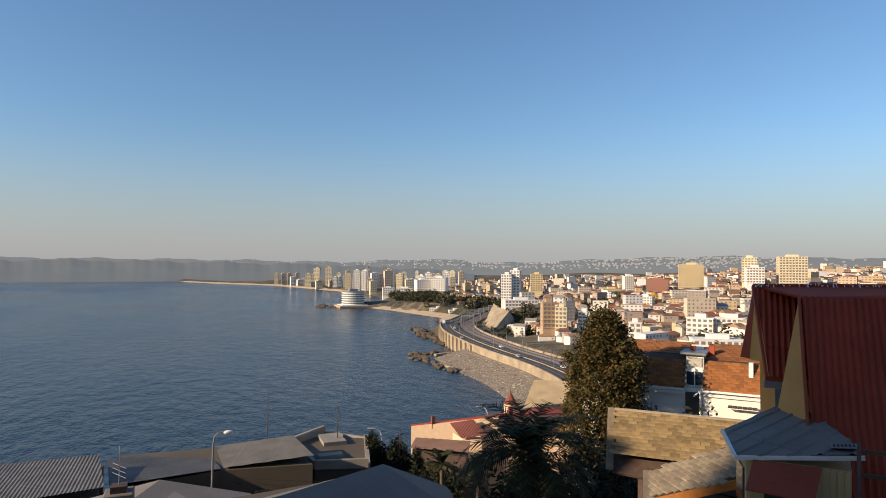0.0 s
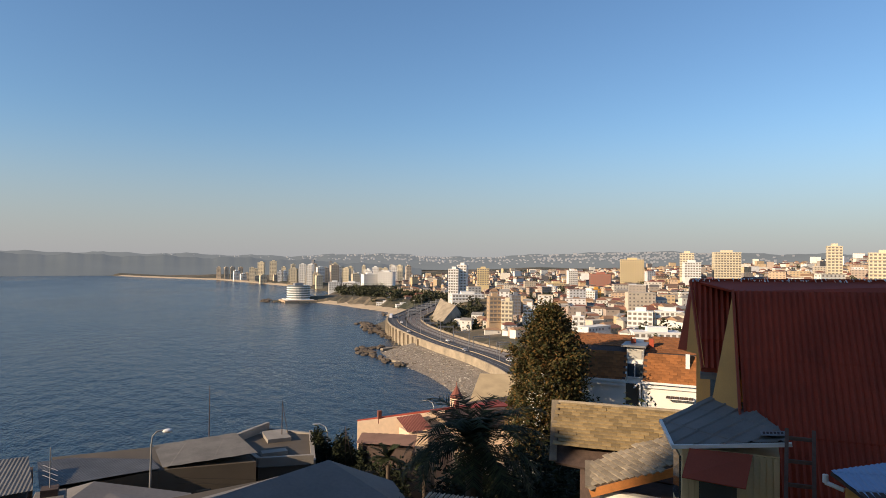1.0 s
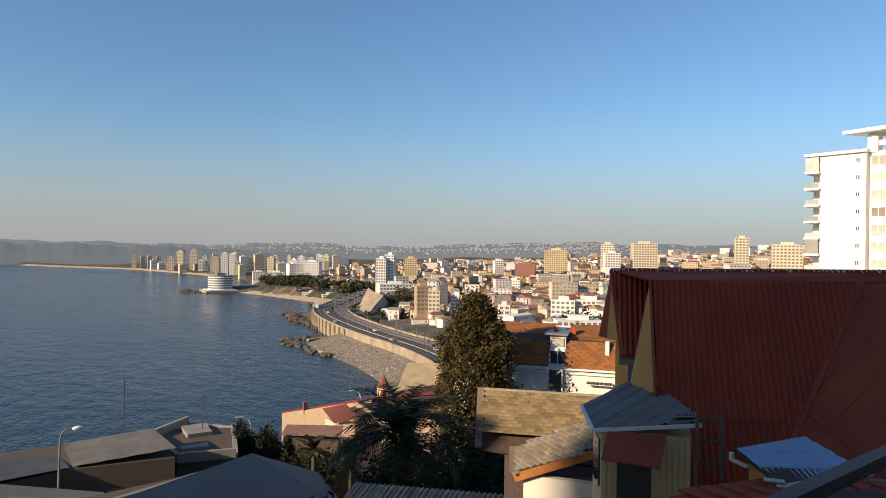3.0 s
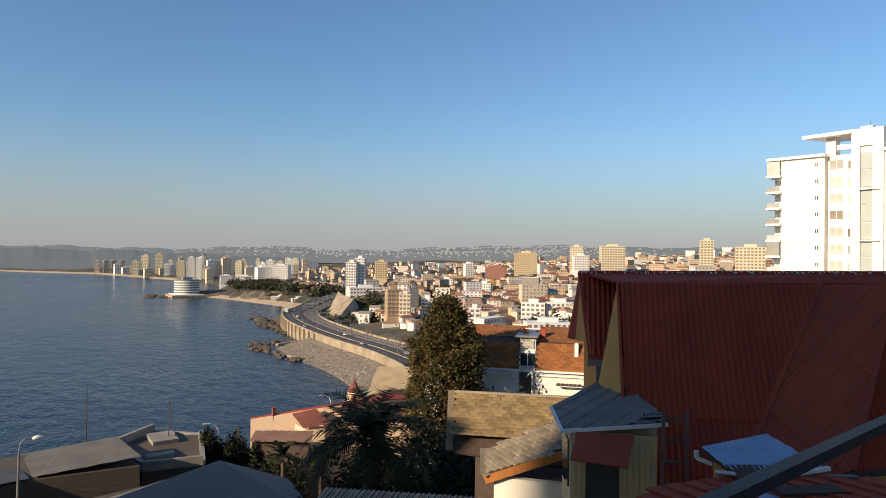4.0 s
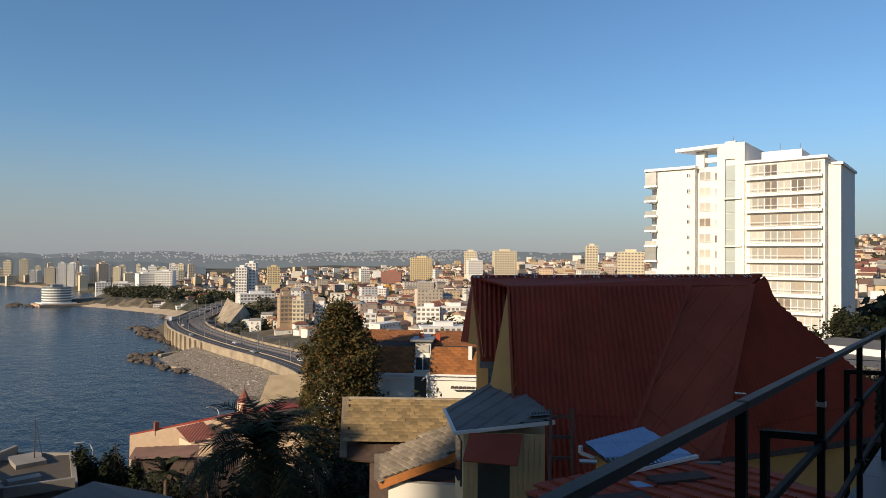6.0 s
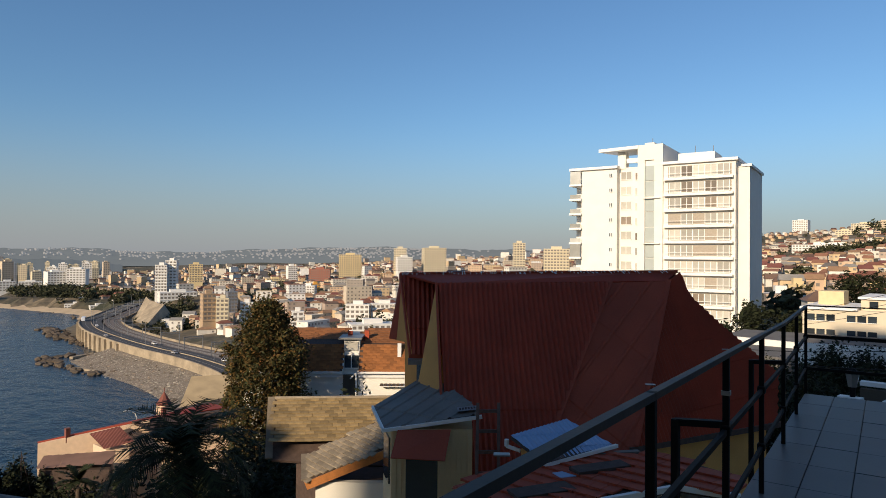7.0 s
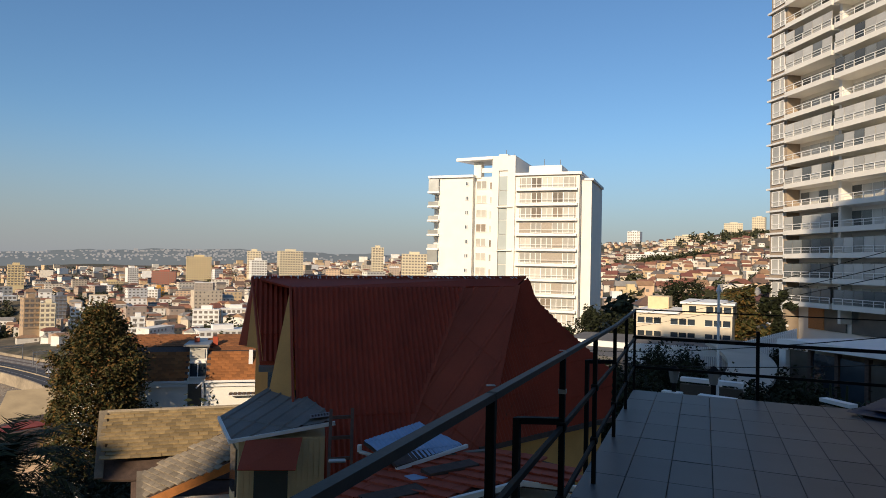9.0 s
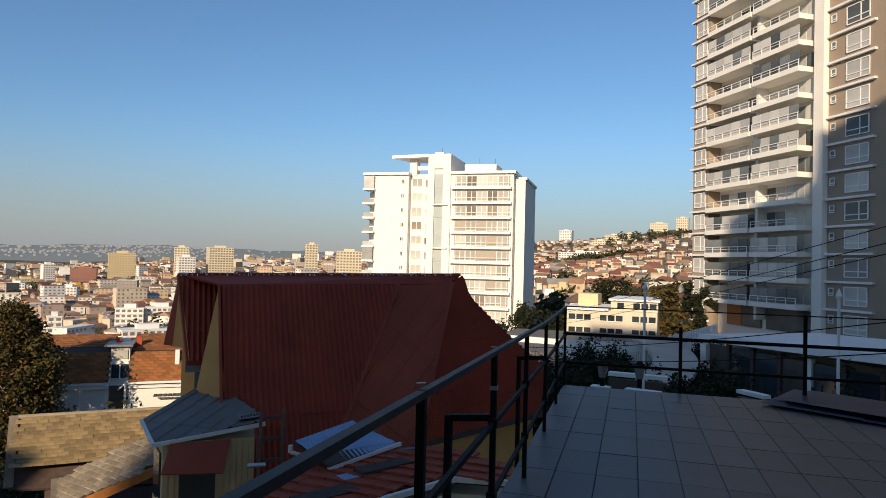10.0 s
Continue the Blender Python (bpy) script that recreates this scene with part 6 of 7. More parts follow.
def build_coast_road():
    path = [(p + Vector((d.y, -d.x, 0)) * 5.0, d) for p, d in along(ROAD, 6.0)]
    road = tagged(part("road", ribbon(path, -9.0, 6.0, -50.0, -50.0, 0.8), ASPHALT), "grey dual coast road curving above the beach", "road", kind="structure")
    part("median", ribbon(path, -1.25, -0.95, -49.6, -49.6, 0.39), STONEWALL, road)
    part("lane_line", ribbon(path, -5.16, -5.04, -49.985, -49.985, 0.01), LINE, road)
    part("lane_line", ribbon(path, 2.44, 2.56, -49.985, -49.985, 0.01), LINE, road)
    wall = tagged(part("sea_wall", ribbon(path, -9.7, -9.02, -49.5, -49.4, 11.2), STONEWALL), "sandy stone sea wall below the coast road", "wall", kind="structure")
    for i, (p, d) in enumerate(path[4:60:2]):
        r = Vector((-d.y, d.x, 0))
        q = p - r * 10.1
        part("buttress", bx((-0.8, -0.9, -61), (0.8, 0.9, -50.2)), STONEWALL, wall, m=pose(q.x, q.y, 0, 0, 0, math.degrees(math.atan2(d.y, d.x))))
    near = [q for q in path if -400 < q[0].x]
    tagged(part("talus", ribbon(near, -34.0, -9.6, -60.6, -54.0, 1.5), PEBBLE), "pebble and rubble bank against the sea wall", "beach", kind="structure")
    bed = tagged(part("railway", ribbon(path, 7.5, 19.0, -50.6, -50.6, 0.8), BALLAST), "double track railway beside the road", "railway", kind="structure")
    for o in (9.5, 11.0, 14.5, 16.0):
        part("track", ribbon(path, o, o + 0.12, -50.42, -50.42, 0.17), ZINC, bed)
    part("retaining_wall", ribbon(path, 19.4, 20.0, -49.4, -49.4, 4.0), STONEWALL, bed)
    gantry = None
    for i, (p, d) in enumerate(path[6:-10:5]):
        r = Vector((-d.y, d.x, 0))
        m = pose(p.x, p.y, -50.5, 0, 0, math.degrees(math.atan2(r.y, r.x)))
        if gantry is None:
            gantry = empty("gantry", "grey steel railway catenary gantry", "gantry", "railway gantries", m)
            for x in (7.8, 18.6):
                part("post", bx((x - 0.16, -0.16, 0), (x + 0.16, 0.16, 7.2)), ZINC, gantry)
            part("beam", bx((7.6, -0.12, 6.6), (18.8, 0.12, 7.0)), ZINC, gantry)
            part("beam", bx((7.6, -0.12, 5.8), (18.8, 0.12, 6.0)), ZINC, gantry)
        else:
            copy_thing(gantry, m)
    lamp = None
    for i, (p, d) in enumerate(path[5:-8:7]):
        r = Vector((-d.y, d.x, 0))
        m = pose(p.x, p.y, -49.9, 0, 0, math.degrees(math.atan2(r.y, r.x)))
        if lamp is None:
            lamp = empty("street_lamp", "tall double street lamp on the road median", "street lamp", "road lamps", m)
            bm = bmesh.new()
            rod(bm, (-1.1, 0, 0), (-1.1, 0, 10), 0.12, 6, 0.07)
            part("pole", bm, ZINC, lamp)
            for s in (-1, 1):
                bm = bmesh.new()
                rod(bm, (-1.1, 0, 9.9), (-1.1 + 1.8 * s, 0, 10.4), 0.06, 5)
                part("arm", bm, ZINC, lamp)
        else:
            copy_thing(lamp, m)
    # vehicles
    rnd = random.Random(5)
    for i, (f, o, kind) in enumerate(((33, -6.5, "bus"), (24, -3.2, "car"), (41, 0.6, "car"), (52, -6.6, "car"), (18, 3.8, "car"), (61, 3.9, "car"), (68, -3.4, "car"), (12, -6, "car"), (75, 4, "car"))):
        p, d = path[f]
        r = Vector((-d.y, d.x, 0))
        q = p + r * o
        m = pose(q.x, q.y, -50, 0, 0, math.degrees(math.atan2(d.y, d.x)))
        L, W, H = (11, 2.5, 3.1) if kind == "bus" else (4.3, 1.75, 1.45)
        c = empty(kind, "white and blue city bus on the coast road" if kind == "bus" else "small passenger car driving on the coast road", kind, "" if kind == "bus" else "cars", m)
        paint = mat("bus_white", (0.7, 0.72, 0.75), 0.3) if kind == "bus" else (mat("car_silver", (0.4, 0.4, 0.42), 0.3), mat("car_dark", (0.05, 0.05, 0.06), 0.3), mat("car_white", (0.75, 0.75, 0.74), 0.3))[i % 3]
        part("body", bx((-L / 2, -W / 2, 0.35), (L / 2, W / 2, H if kind == "bus" else 0.9), None, 0.12), paint, c)
        part("window", bx((-L * 0.3 if kind == "car" else -L / 2 + 0.3, -W / 2 - 0.02, 0.92 if kind == "car" else 1.5), (L * 0.2 if kind == "car" else L / 2 - 0.3, W / 2 + 0.02, H - 0.3 if kind == "bus" else H - 0.12)), FAR_GLASS, c)
        if kind == "car":
            part("roof", bx((-L * 0.28, -W / 2 + 0.05, H - 0.12), (L * 0.18, W / 2 - 0.05, H), None, 0.05), paint, c)
        for x in (-L * 0.32, L * 0.32):
            for s in (-1, 1):
                bm = bmesh.new()
                rod(bm, (x, s * (W / 2 - 0.2), 0.35), (x, s * W / 2, 0.35), 0.35, 10)
                part("wheel", bm, FAR_GLASS, c)


build_coast_road()


def rock(heap, c, s, rnd):
    bm = bmesh.new()
    bmesh.ops.create_icosphere(bm, subdivisions=1, radius=1)
    vs = []
    for v in bm.verts:
        f = rnd.uniform(0.65, 1.2)
        vs.append((c[0] + v.co.x * s * f * 1.3, c[1] + v.co.y * s * f, c[2] + v.co.z * s * f * 0.6))
    bm.verts.index_update()
    heap.solid(vs, [tuple(v.index for v in f.verts) for f in bm.faces], 0)
    bm.free()


def build_shore():
    rnd = random.Random(17)
    hp, hp2 = Heap(), Heap()
    # the ring of rocks and broken pool wall, the boulders under the road, the hotel point
    runs = [((-417, 140), (-392, 138), 30, 2.6), ((-392, 138), (-352, 141), 26, 2.0), ((-352, 141), (-340, 152), 20, 2.6), ((-417, 140), (-425, 160), 18, 2.6), ((-425, 160), (-395, 172), 16, 2.0), ((-372, 150), (-350, 160), 14, 1.8),
            ((-590, 203), (-560, 196), 30, 3.0), ((-560, 196), (-505, 186), 40, 3.4), ((-505, 186), (-450, 180), 26, 2.2), ((-965, 180), (-915, 168), 40, 3.2), ((-1000, 190), (-960, 182), 12, 2.0), ((-915, 168), (-880, 228), 22, 2.0),
            ((-340, 152), (-288, 152), 40, 1.0), ((-288, 152), (-262, 140), 40, 1.2), ((-262, 140), (-230, 117), 36, 2.0), ((-760, 250), (-735, 262), 9, 1.2), ((-700, 262), (-660, 250), 10, 1.6)]
    for a, b, n, s in runs:
        for _ in range(n):
            t = rnd.random()
            rock(hp, (a[0] + (b[0] - a[0]) * t + rnd.gauss(0, s * 0.9), a[1] + (b[1] - a[1]) * t + rnd.gauss(0, s * 0.9), SEA + rnd.uniform(-0.3, 0.7)), s * rnd.uniform(0.4, 1.2), rnd)
    line = [q for q in along(ROAD, 2.0) if -395 < q[0].x < -225]
    for _ in range(4200):
        p, d = rnd.choice(line)
        o = rnd.uniform(-40, -15.5)
        q = p + Vector((-d.y, d.x, 0)) * o
        rock(hp2, (q.x, q.y, -60.6 + (o + 39) / 24.4 * 6.6), rnd.uniform(0.14, 0.36) * (2.4 if rnd.random() < 0.05 else 1.0), rnd)
    hp2.make("beach_stones", [STONES], "grey pebbles and cobbles strewn over the beach", "stones")
    hp.make("shore_rocks", [ROCK], "dark wet boulders and broken rocks at the water's edge", "rocks")
    # beaches follow the ground just above it
    def sheet(name, label, outer, inner, material, lift):
        bm = bmesh.new()
        rows = []
        n = 40
        for i in range(n + 1):
            t = i / n
            row = []
            for j in range(7):
                f = j / 6
                a = [np.interp(t, np.linspace(0, 1, len(outer)), [p[k] for p in outer]) for k in (0, 1)]
                b = [np.interp(t, np.linspace(0, 1, len(inner)), [p[k] for p in inner]) for k in (0, 1)]
                row.append(bm.verts.new((a[0] + (b[0] - a[0]) * f, a[1] + (b[1] - a[1]) * f, SEA - 0.25 + 3.2 * f ** 0.8 + lift + 0.25 * math.sin(i * 1.7 + j))))
            rows.append(row)
        for u, v in zip(rows, rows[1:]):
            for j in range(6):
                bm.faces.new((u[j], v[j], v[j + 1], u[j + 1]))
        bmesh.ops.recalc_face_normals(bm, faces=bm.faces[:])
        tagged(part(name, bm, material, smooth=True), label, "beach", kind="structure")
    sheet("beach_pebble", "grey pebble beach under the sea wall", [(-405, 176), (-352, 162), (-318, 153), (-285, 148), (-266, 140), (-245, 118)], [(-400, 179), (-352, 171), (-318, 168), (-285, 166), (-258, 158), (-228, 140)], PEBBLE, 0.0)
    sheet("beach_sand", "orange sand beach below the promenade", [(-893, 232), (-830, 248), (-760, 258), (-700, 268), (-652, 246)], [(-890, 250), (-830, 268), (-756, 280), (-690, 294), (-632, 272)], SAND, 0.0)
    sheet("beach_far", "thin pale strip of far beach", [(-2900, -450), (-2470, -150), (-2082, 70), (-1862, 218), (-1645, 268), (-1433, 312)], [(-2915, -435), (-2485, -135), (-2095, 88), (-1872, 236), (-1652, 286), (-1438, 330)], SAND, 0.0)
    # ruined bathing terrace
    r = empty("ruin", "ruined stone bathing terrace on the rocks", "ruin")
    for i, (x, y, w, d, h, a) in enumerate(((-398, 172, 20, 7, 2.6, 8), (-384, 166, 12, 6, 3.2, 8), (-372, 160, 26, 2.0, 1.2, -30), (-360, 143, 24, 2.2, 1.0, 8), (-412, 160, 3, 16, 1.3, 20))):
        part("wall", bx((-w / 2, -d / 2, -2.5), (w / 2, d / 2, h), None, 0.3), STONEWALL, r, m=pose(x, y, SEA, 0, 0, a))
    for i in range(6):
        part("pillar", bx((-0.4, -0.4, 0), (0.4, 0.4, 2.4)), STONEWALL, r, m=pose(-404 + i * 3.4, 167.2 - i * 0.6, SEA + 1.0, 0, 0, 8))
    # retaining cliff under the white tower
    c = empty("retaining_wall", "high sandy sloping retaining wall below the headland", "wall")
    bm = bmesh.new()
    lo, hi = [(-520, 240, -51), (-503, 236, -51), (-474, 228, -51)], [(-545, 262, -34), (-528, 257, -36), (-498, 254, -38)]
    for i in range(2):
        slab([lo[i], lo[i + 1], hi[i + 1], hi[i]], 18.0, bm)
    part("wall", bm, STONEWALL, c)


build_shore()


def build_round_hotel():
    m = pose(-913, 215, -58.6, 0, 0, 0)
    h = empty("hotel", "round white waterfront hotel with glass bands", "building", m=m)
    part("podium", bx((-20, -24, -2), (22, 22, 1.6), None, 0.5), TAN1, h)
    part("podium_hall", bx((-18, -20, 1.6), (18, 18, 2.6), None, 0.3), WHITE1, h)
    band = mat("hotel_glass", (0.20, 0.22, 0.20), 0.25, 0.2, 0.2, 0)
    for i in range(6):
        bm = bmesh.new()
        rod(bm, (0, 0, 2.6 + i * 3.2), (0, 0, 3.9 + i * 3.2), 16.5, 28)
        part("floor_band", bm, WHITE1, h)
        bm = bmesh.new()
        rod(bm, (0, 0, 3.9 + i * 3.2), (0, 0, 5.8 + i * 3.2), 15.9, 28)
        part("glass_band", bm, band, h)
    part("roof_room", bx((-8, -6, 21.8), (4, 6, 25)), GREY1, h)


build_round_hotel()


# ---- garden, drive and pavilion below the terrace ----
def picket_fence(name, label, a, b, h, n, material):
    f = empty(name, label, "fence")
    a, b = Vector(a), Vector(b)
    for i in range(n):
        p = a.lerp(b, i / (n - 1))
        part("picket", bx((-0.05, -0.04, -0.6), (0.05, 0.04, h)), material, f, m=pose(p.x, p.y, p.z)) if i == 0 else again("picket", f.children[0].data, f, "", pose(p.x, p.y, p.z))
    for z in (0.25, h - 0.2):
        bm = bmesh.new()
        bar(bm, a + Vector((0, 0.06, z)), b + Vector((0, 0.06, z)), 0.05, 0.08)
        part("rail", bm, material, f)


def build_right_side():
    STUCCO = mat("cream_stucco", (0.62, 0.54, 0.41), 0.9, 0.1, 0.4)
    g = empty("house", "low cream modern house with rows of windows", "house")
    part("wall", bx((-11.8, 68.5, -9), (-2.4, 78, -3.15)), STUCCO, g)
    part("wall", bx((-7.2, 69.6, -3.15), (-2.4, 78, -2.1)), STUCCO, g)
    part("roof_edge", bx((-12.0, 68.2, -3.15), (-7.3, 78, -2.95)), WHITE_TRIM, g)
    part("roof_edge", bx((-7.4, 69.3, -2.1), (-2.2, 78, -1.9)), WHITE_TRIM, g)
    part("roof_room", bx((-11.2, 73, -2.95), (-9.0, 76, -1.6)), CREAM, g)
    for z, y in ((-3.9, 68.46), (-5.3, 68.46), (-2.6, 69.56)):
        for i in range(11):
            x = -11.1 + i * 0.82
            if z > -3 and x < -6.9 or i in (3, 7):
                continue
            w = part("window", bx((-0.34, -0.04, -0.3), (0.34, 0.04, 0.3)), GLASS, g, m=pose(x, y, z))
            part("window_frame", bx((-0.38, -0.07, -0.36), (0.38, 0.02, -0.3)), WHITE_TRIM, w)
    # pale wall and paved yard
    y = empty("yard_wall", "long pale rendered yard wall", "wall")
    part("wall", bx((-0.15, 0, -3), (0.15, 14.0, 0)), WHITE, y, m=pose(-16.5, 56.5, -5.0, 0, 0, -98))
    part("wall", bx((-0.15, 0, -3), (0.15, 7.5, 0)), DIM_WALL, y, m=pose(-14.5, 50.5, -5.9, 0, 0, -75))
    tagged(part("pavement", slab([(-17, 50.5, -5.55), (3.5, 47.5, -5.35), (3.5, 68.3, -5.35), (-17, 68.3, -5.55)], 3.5), mat("worn_yard_paving", (0.13, 0.125, 0.12), 0.9, 0.25, 0.4)), "grey paved yard", "pavement", kind="structure")
    picket_fence("fence", "white picket fence along the yard", (-8.4, 48.2, -5.0), (-2.2, 46.8, -4.75), 0.85, 46, WHITE_TRIM)
    picket_fence("fence", "white picket fence along the drive", (-1.9, 46.9, -4.7), (2.6, 51.0, -3.5), 0.9, 40, WHITE_TRIM)
    # curving drive
    bm = bmesh.new()
    rows = []
    for i in range(15):
        t = i / 14
        x, yy, z = -1.2 + 2.4 * math.sin(t * 2.6) * 0.9 - 1.6 * t, 34 + 12.5 * t, -5.2 + 1.5 * t
        rows.append([bm.verts.new((x - 1.3, yy, z)), bm.verts.new((x + 1.3, yy + 0.3, z))])
    for u, v in zip(rows, rows[1:]):
        bm.faces.new((u[0], u[1], v[1], v[0]))
    bmesh.ops.recalc_face_normals(bm, faces=bm.faces[:])
    r = bmesh.ops.extrude_face_region(bm, geom=bm.faces[:])
    for v in r["geom"]:
        if isinstance(v, bmesh.types.BMVert):
            v.co.z += 0.25
    bmesh.ops.recalc_face_normals(bm, faces=bm.faces[:])
    tagged(part("road_drive", bm, CONCRETE), "curved pale concrete drive", "drive", kind="structure")
    # pavilion with slanting white roof
    p = empty("pavilion", "low glazed pavilion with wide white flat roof", "building")
    A, B, C, D = (1.35, 44.0), (11.5, 29.5), (18.5, 34.5), (9.0, 50.0)
    part("roof", slab([(*A, -2.75), (*B, -2.05), (*C, -2.05), (*D, -2.75)], 0.42), WHITE_TRIM, p)
    A2, B2 = Vector((1.9, 44.2, 0)), Vector((11.7, 30.4, 0))
    d = (B2 - A2).normalized()
    yaw = math.degrees(math.atan2(d.y, d.x))
    L = (B2 - A2).length
    inn = Vector((-d.y, d.x, 0))
    for i in range(9):
        q = A2 + d * (L * i / 8)
        part("post", bx((-0.13, -0.13, -7), (0.13, 0.13, -3.1)) if i else bx((-0.3, -0.3, -7), (0.3, 0.3, -3.4)), WHITE_TRIM if i in (0, 4) else OLDWOOD, p, m=pose(q.x, q.y, 0, 0, 0, yaw))
        if i < 8:
            # every third pane is paler, a lit reflection put into its colour
            part("pane", bx((0.16, -0.02, -6.4), (L / 8 - 0.16, 0.02, -3.3)), GLASS if i % 3 else mat("lit_reflection_glass", (0.10, 0.09, 0.075), 0.08, 0.4, 0.6, 0), p, m=pose(q.x, q.y, 0, 0, 0, yaw))
    part("back_wall", prism([(3.2, 46.5), (12.8, 32.5), (17.5, 35.8), (9, 49)], -7, -3.3), TAUPE, p)
    # garden walls and poles
    w = empty("garden_wall", "low white garden walls with caps", "wall")
    for a, b, z, h in (((-2.0, 24.8), (0.15, 24.7), -2.66, 0.14), ((-2.35, 22.7), (-1.7, 22.6), -2.86, 0.12), ((-1.0, 21.0), (0.1, 20.8), -2.56, 0.12), ((2.6, 24.0), (3.4, 23.2), -2.78, 0.12)):
        bm = bmesh.new()
        bar(bm, (*a, z - h / 2), (*b, z - h / 2), 0.34, h)
        part("coping", bm, WHITE_TRIM, w)
        bm = bmesh.new()
        bar(bm, (*a, z - 2.4), (*b, z - 2.4), 0.28, 4.3)
        part("wall", bm, DIM_WALL, w)
    for x, yy, zt in ((-0.64, 23.8, 0.55), (5.33, 22.5, 0.55)):
        pole = empty("flagpole", "slim white garden pole with spear finial", "pole", "garden poles")
        bm = bmesh.new()
        rod(bm, (x, yy, -7), (x, yy, zt), 0.05, 10, 0.045)
        part("shaft", bm, WHITE_TRIM, pole)
        bm = bmesh.new()
        rod(bm, (x, yy, zt), (x, yy, zt + 0.12), 0.05, 10, 0.10)
        rod(bm, (x, yy, zt + 0.12), (x, yy, zt + 0.36), 0.10, 10, 0.01)
        part("finial", bm, WHITE_TRIM, pole)
    for x, yy, z in ((-1.97, 22.67, -2.55), (-0.63, 21.8, -2.35)):
        l = empty("lantern", "old black garden lantern with glass sides", "lantern", "lanterns")
        part("base", bx((x - 0.07, yy - 0.07, -7), (x + 0.07, yy + 0.07, z)), STEEL_BLACK, l)
        bm = bmesh.new()
        rod(bm, (x, yy, z), (x, yy, z + 0.42), 0.13, 6, 0.21)
        part("glass", bm, mat("lantern_glass", (0.2, 0.2, 0.19), 0.15), l)
        bm = bmesh.new()
        rod(bm, (x, yy, z + 0.42), (x, yy, z + 0.6), 0.25, 6, 0.04)
        part("cap", bm, STEEL_BLACK, l)
    # overhead wires
    STRINGS = [((-30.0, 105, -8.5), (4.23, 12.5, 2.25), 0.5), ((-30.0, 105, -8.9), (4.23, 12.4, 1.95), 0.6), ((-30, 105, -9.2), (4.2, 12.4, 1.75), 0.7), ((-9, 30, -2.6), (5.0, 10.0, 0.95), 0.35), ((-9, 30, -2.9), (5.2, 9.0, 0.6), 0.4),
               ((-55, -20, -11.4), (-36.9, 12, -12.1), 0.6), ((-55, -20, -11.8), (-36.9, 12, -12.4), 0.6)]
    for a, b, sag in STRINGS:
        a, b = Vector(a), Vector(b)
        bm = tube([a.lerp(b, i / 14) - Vector((0, 0, sag * 4 * (i / 14) * (1 - i / 14))) for i in range(15)], 0.011, 4)
        c = tagged(part("cable", bm, STEEL_BLACK), "thin black overhead cable", "cable", "cables")
    for i, (x, yy, top, r) in enumerate(((-4.5, 43, -4.6, 1.6), (-2.8, 41, -4.5, 1.4), (-6.5, 40, -5.2, 1.8), (-3.6, 36, -4.6, 1.7), (-1.5, 31, -4.0, 1.6), (1.2, 36, -4.5, 1.5), (1.2, 28, -3.5, 1.7), (3.4, 26.5, -3.2, 1.6), (-3.4, 28.5, -3.7, 1.7), (5.6, 26.5, -3.0, 1.3), (2.0, 48, -4.4, 1.4), (-8.5, 36, -5.4, 2.0), (-6, 29, -4.4, 2.0), (7.6, 26.2, -2.9, 1.2), (-9.5, 42, -6.0, 2.0), (1.0, 22.5, -3.1, 1.0), (4.4, 22.2, -3.0, 1.2), (-1.0, 26.5, -3.5, 1.6), (-3.2, 25.5, -3.4, 1.5), (-5, 33, -4.8, 2.0), (-0.5, 35, -4.7, 1.6), (-7.0, 46.5, -4.9, 1.3), (-4.8, 46.2, -4.7, 1.3), (-3.4, 45.6, -4.5, 1.2), (-9.6, 47.2, -5.3, 1.2), (0.6, 40.5, -4.6, 1.3), (2.6, 34, -4.3, 1.6))):
        z = gz(x, yy)
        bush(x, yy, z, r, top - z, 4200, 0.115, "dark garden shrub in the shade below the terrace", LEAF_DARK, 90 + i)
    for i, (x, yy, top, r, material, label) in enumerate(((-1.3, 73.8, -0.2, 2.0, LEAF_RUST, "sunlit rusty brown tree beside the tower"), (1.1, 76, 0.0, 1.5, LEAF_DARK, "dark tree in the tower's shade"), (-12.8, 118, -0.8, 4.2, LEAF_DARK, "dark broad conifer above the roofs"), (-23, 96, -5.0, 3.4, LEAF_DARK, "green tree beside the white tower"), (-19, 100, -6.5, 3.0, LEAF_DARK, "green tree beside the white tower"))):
        z = gz(x, yy)
        hp, rnd = Heap(), random.Random(70 + i)
        for _ in range(26):
            c = (x + rnd.gauss(0, 0.4) * r, yy + rnd.gauss(0, 0.4) * r, z + (top - z) * rnd.uniform(0.35, 0.95))
            leaves(hp, c, r * 0.42, r * 0.42, 90, 0.3, rnd, 0.3)
        t = empty("tree", label, "tree")
        cr = hp.make("crown", [material], "", "")
        for key in ("kind", "label", "category"):
            if key in cr:
                del cr[key]
        cr.parent = t
        bm = bmesh.new()
        rod(bm, (x, yy, z - 0.5), (x, yy, z + (top - z) * 0.7), 0.25, 8, 0.1)
        part("trunk", bm, BARK, t)
    # cactus-like bare stems before the pavilion
    for i in range(7):
        x, yy = 2.6 + i * 0.95, 30.5 - i * 0.9 + 0.8 * math.sin(i * 2.1)
        c = empty("cactus", "tall branching cactus in front of the glass", "cactus", "cacti")
        bm = bmesh.new()
        z1 = -3.1 - 0.5 * ((i * 7) % 3) * 0.5
        rod(bm, (x, yy, -7), (x, yy, z1), 0.11, 7, 0.07)
        part("stem", bm, LEAF_DARK, c)
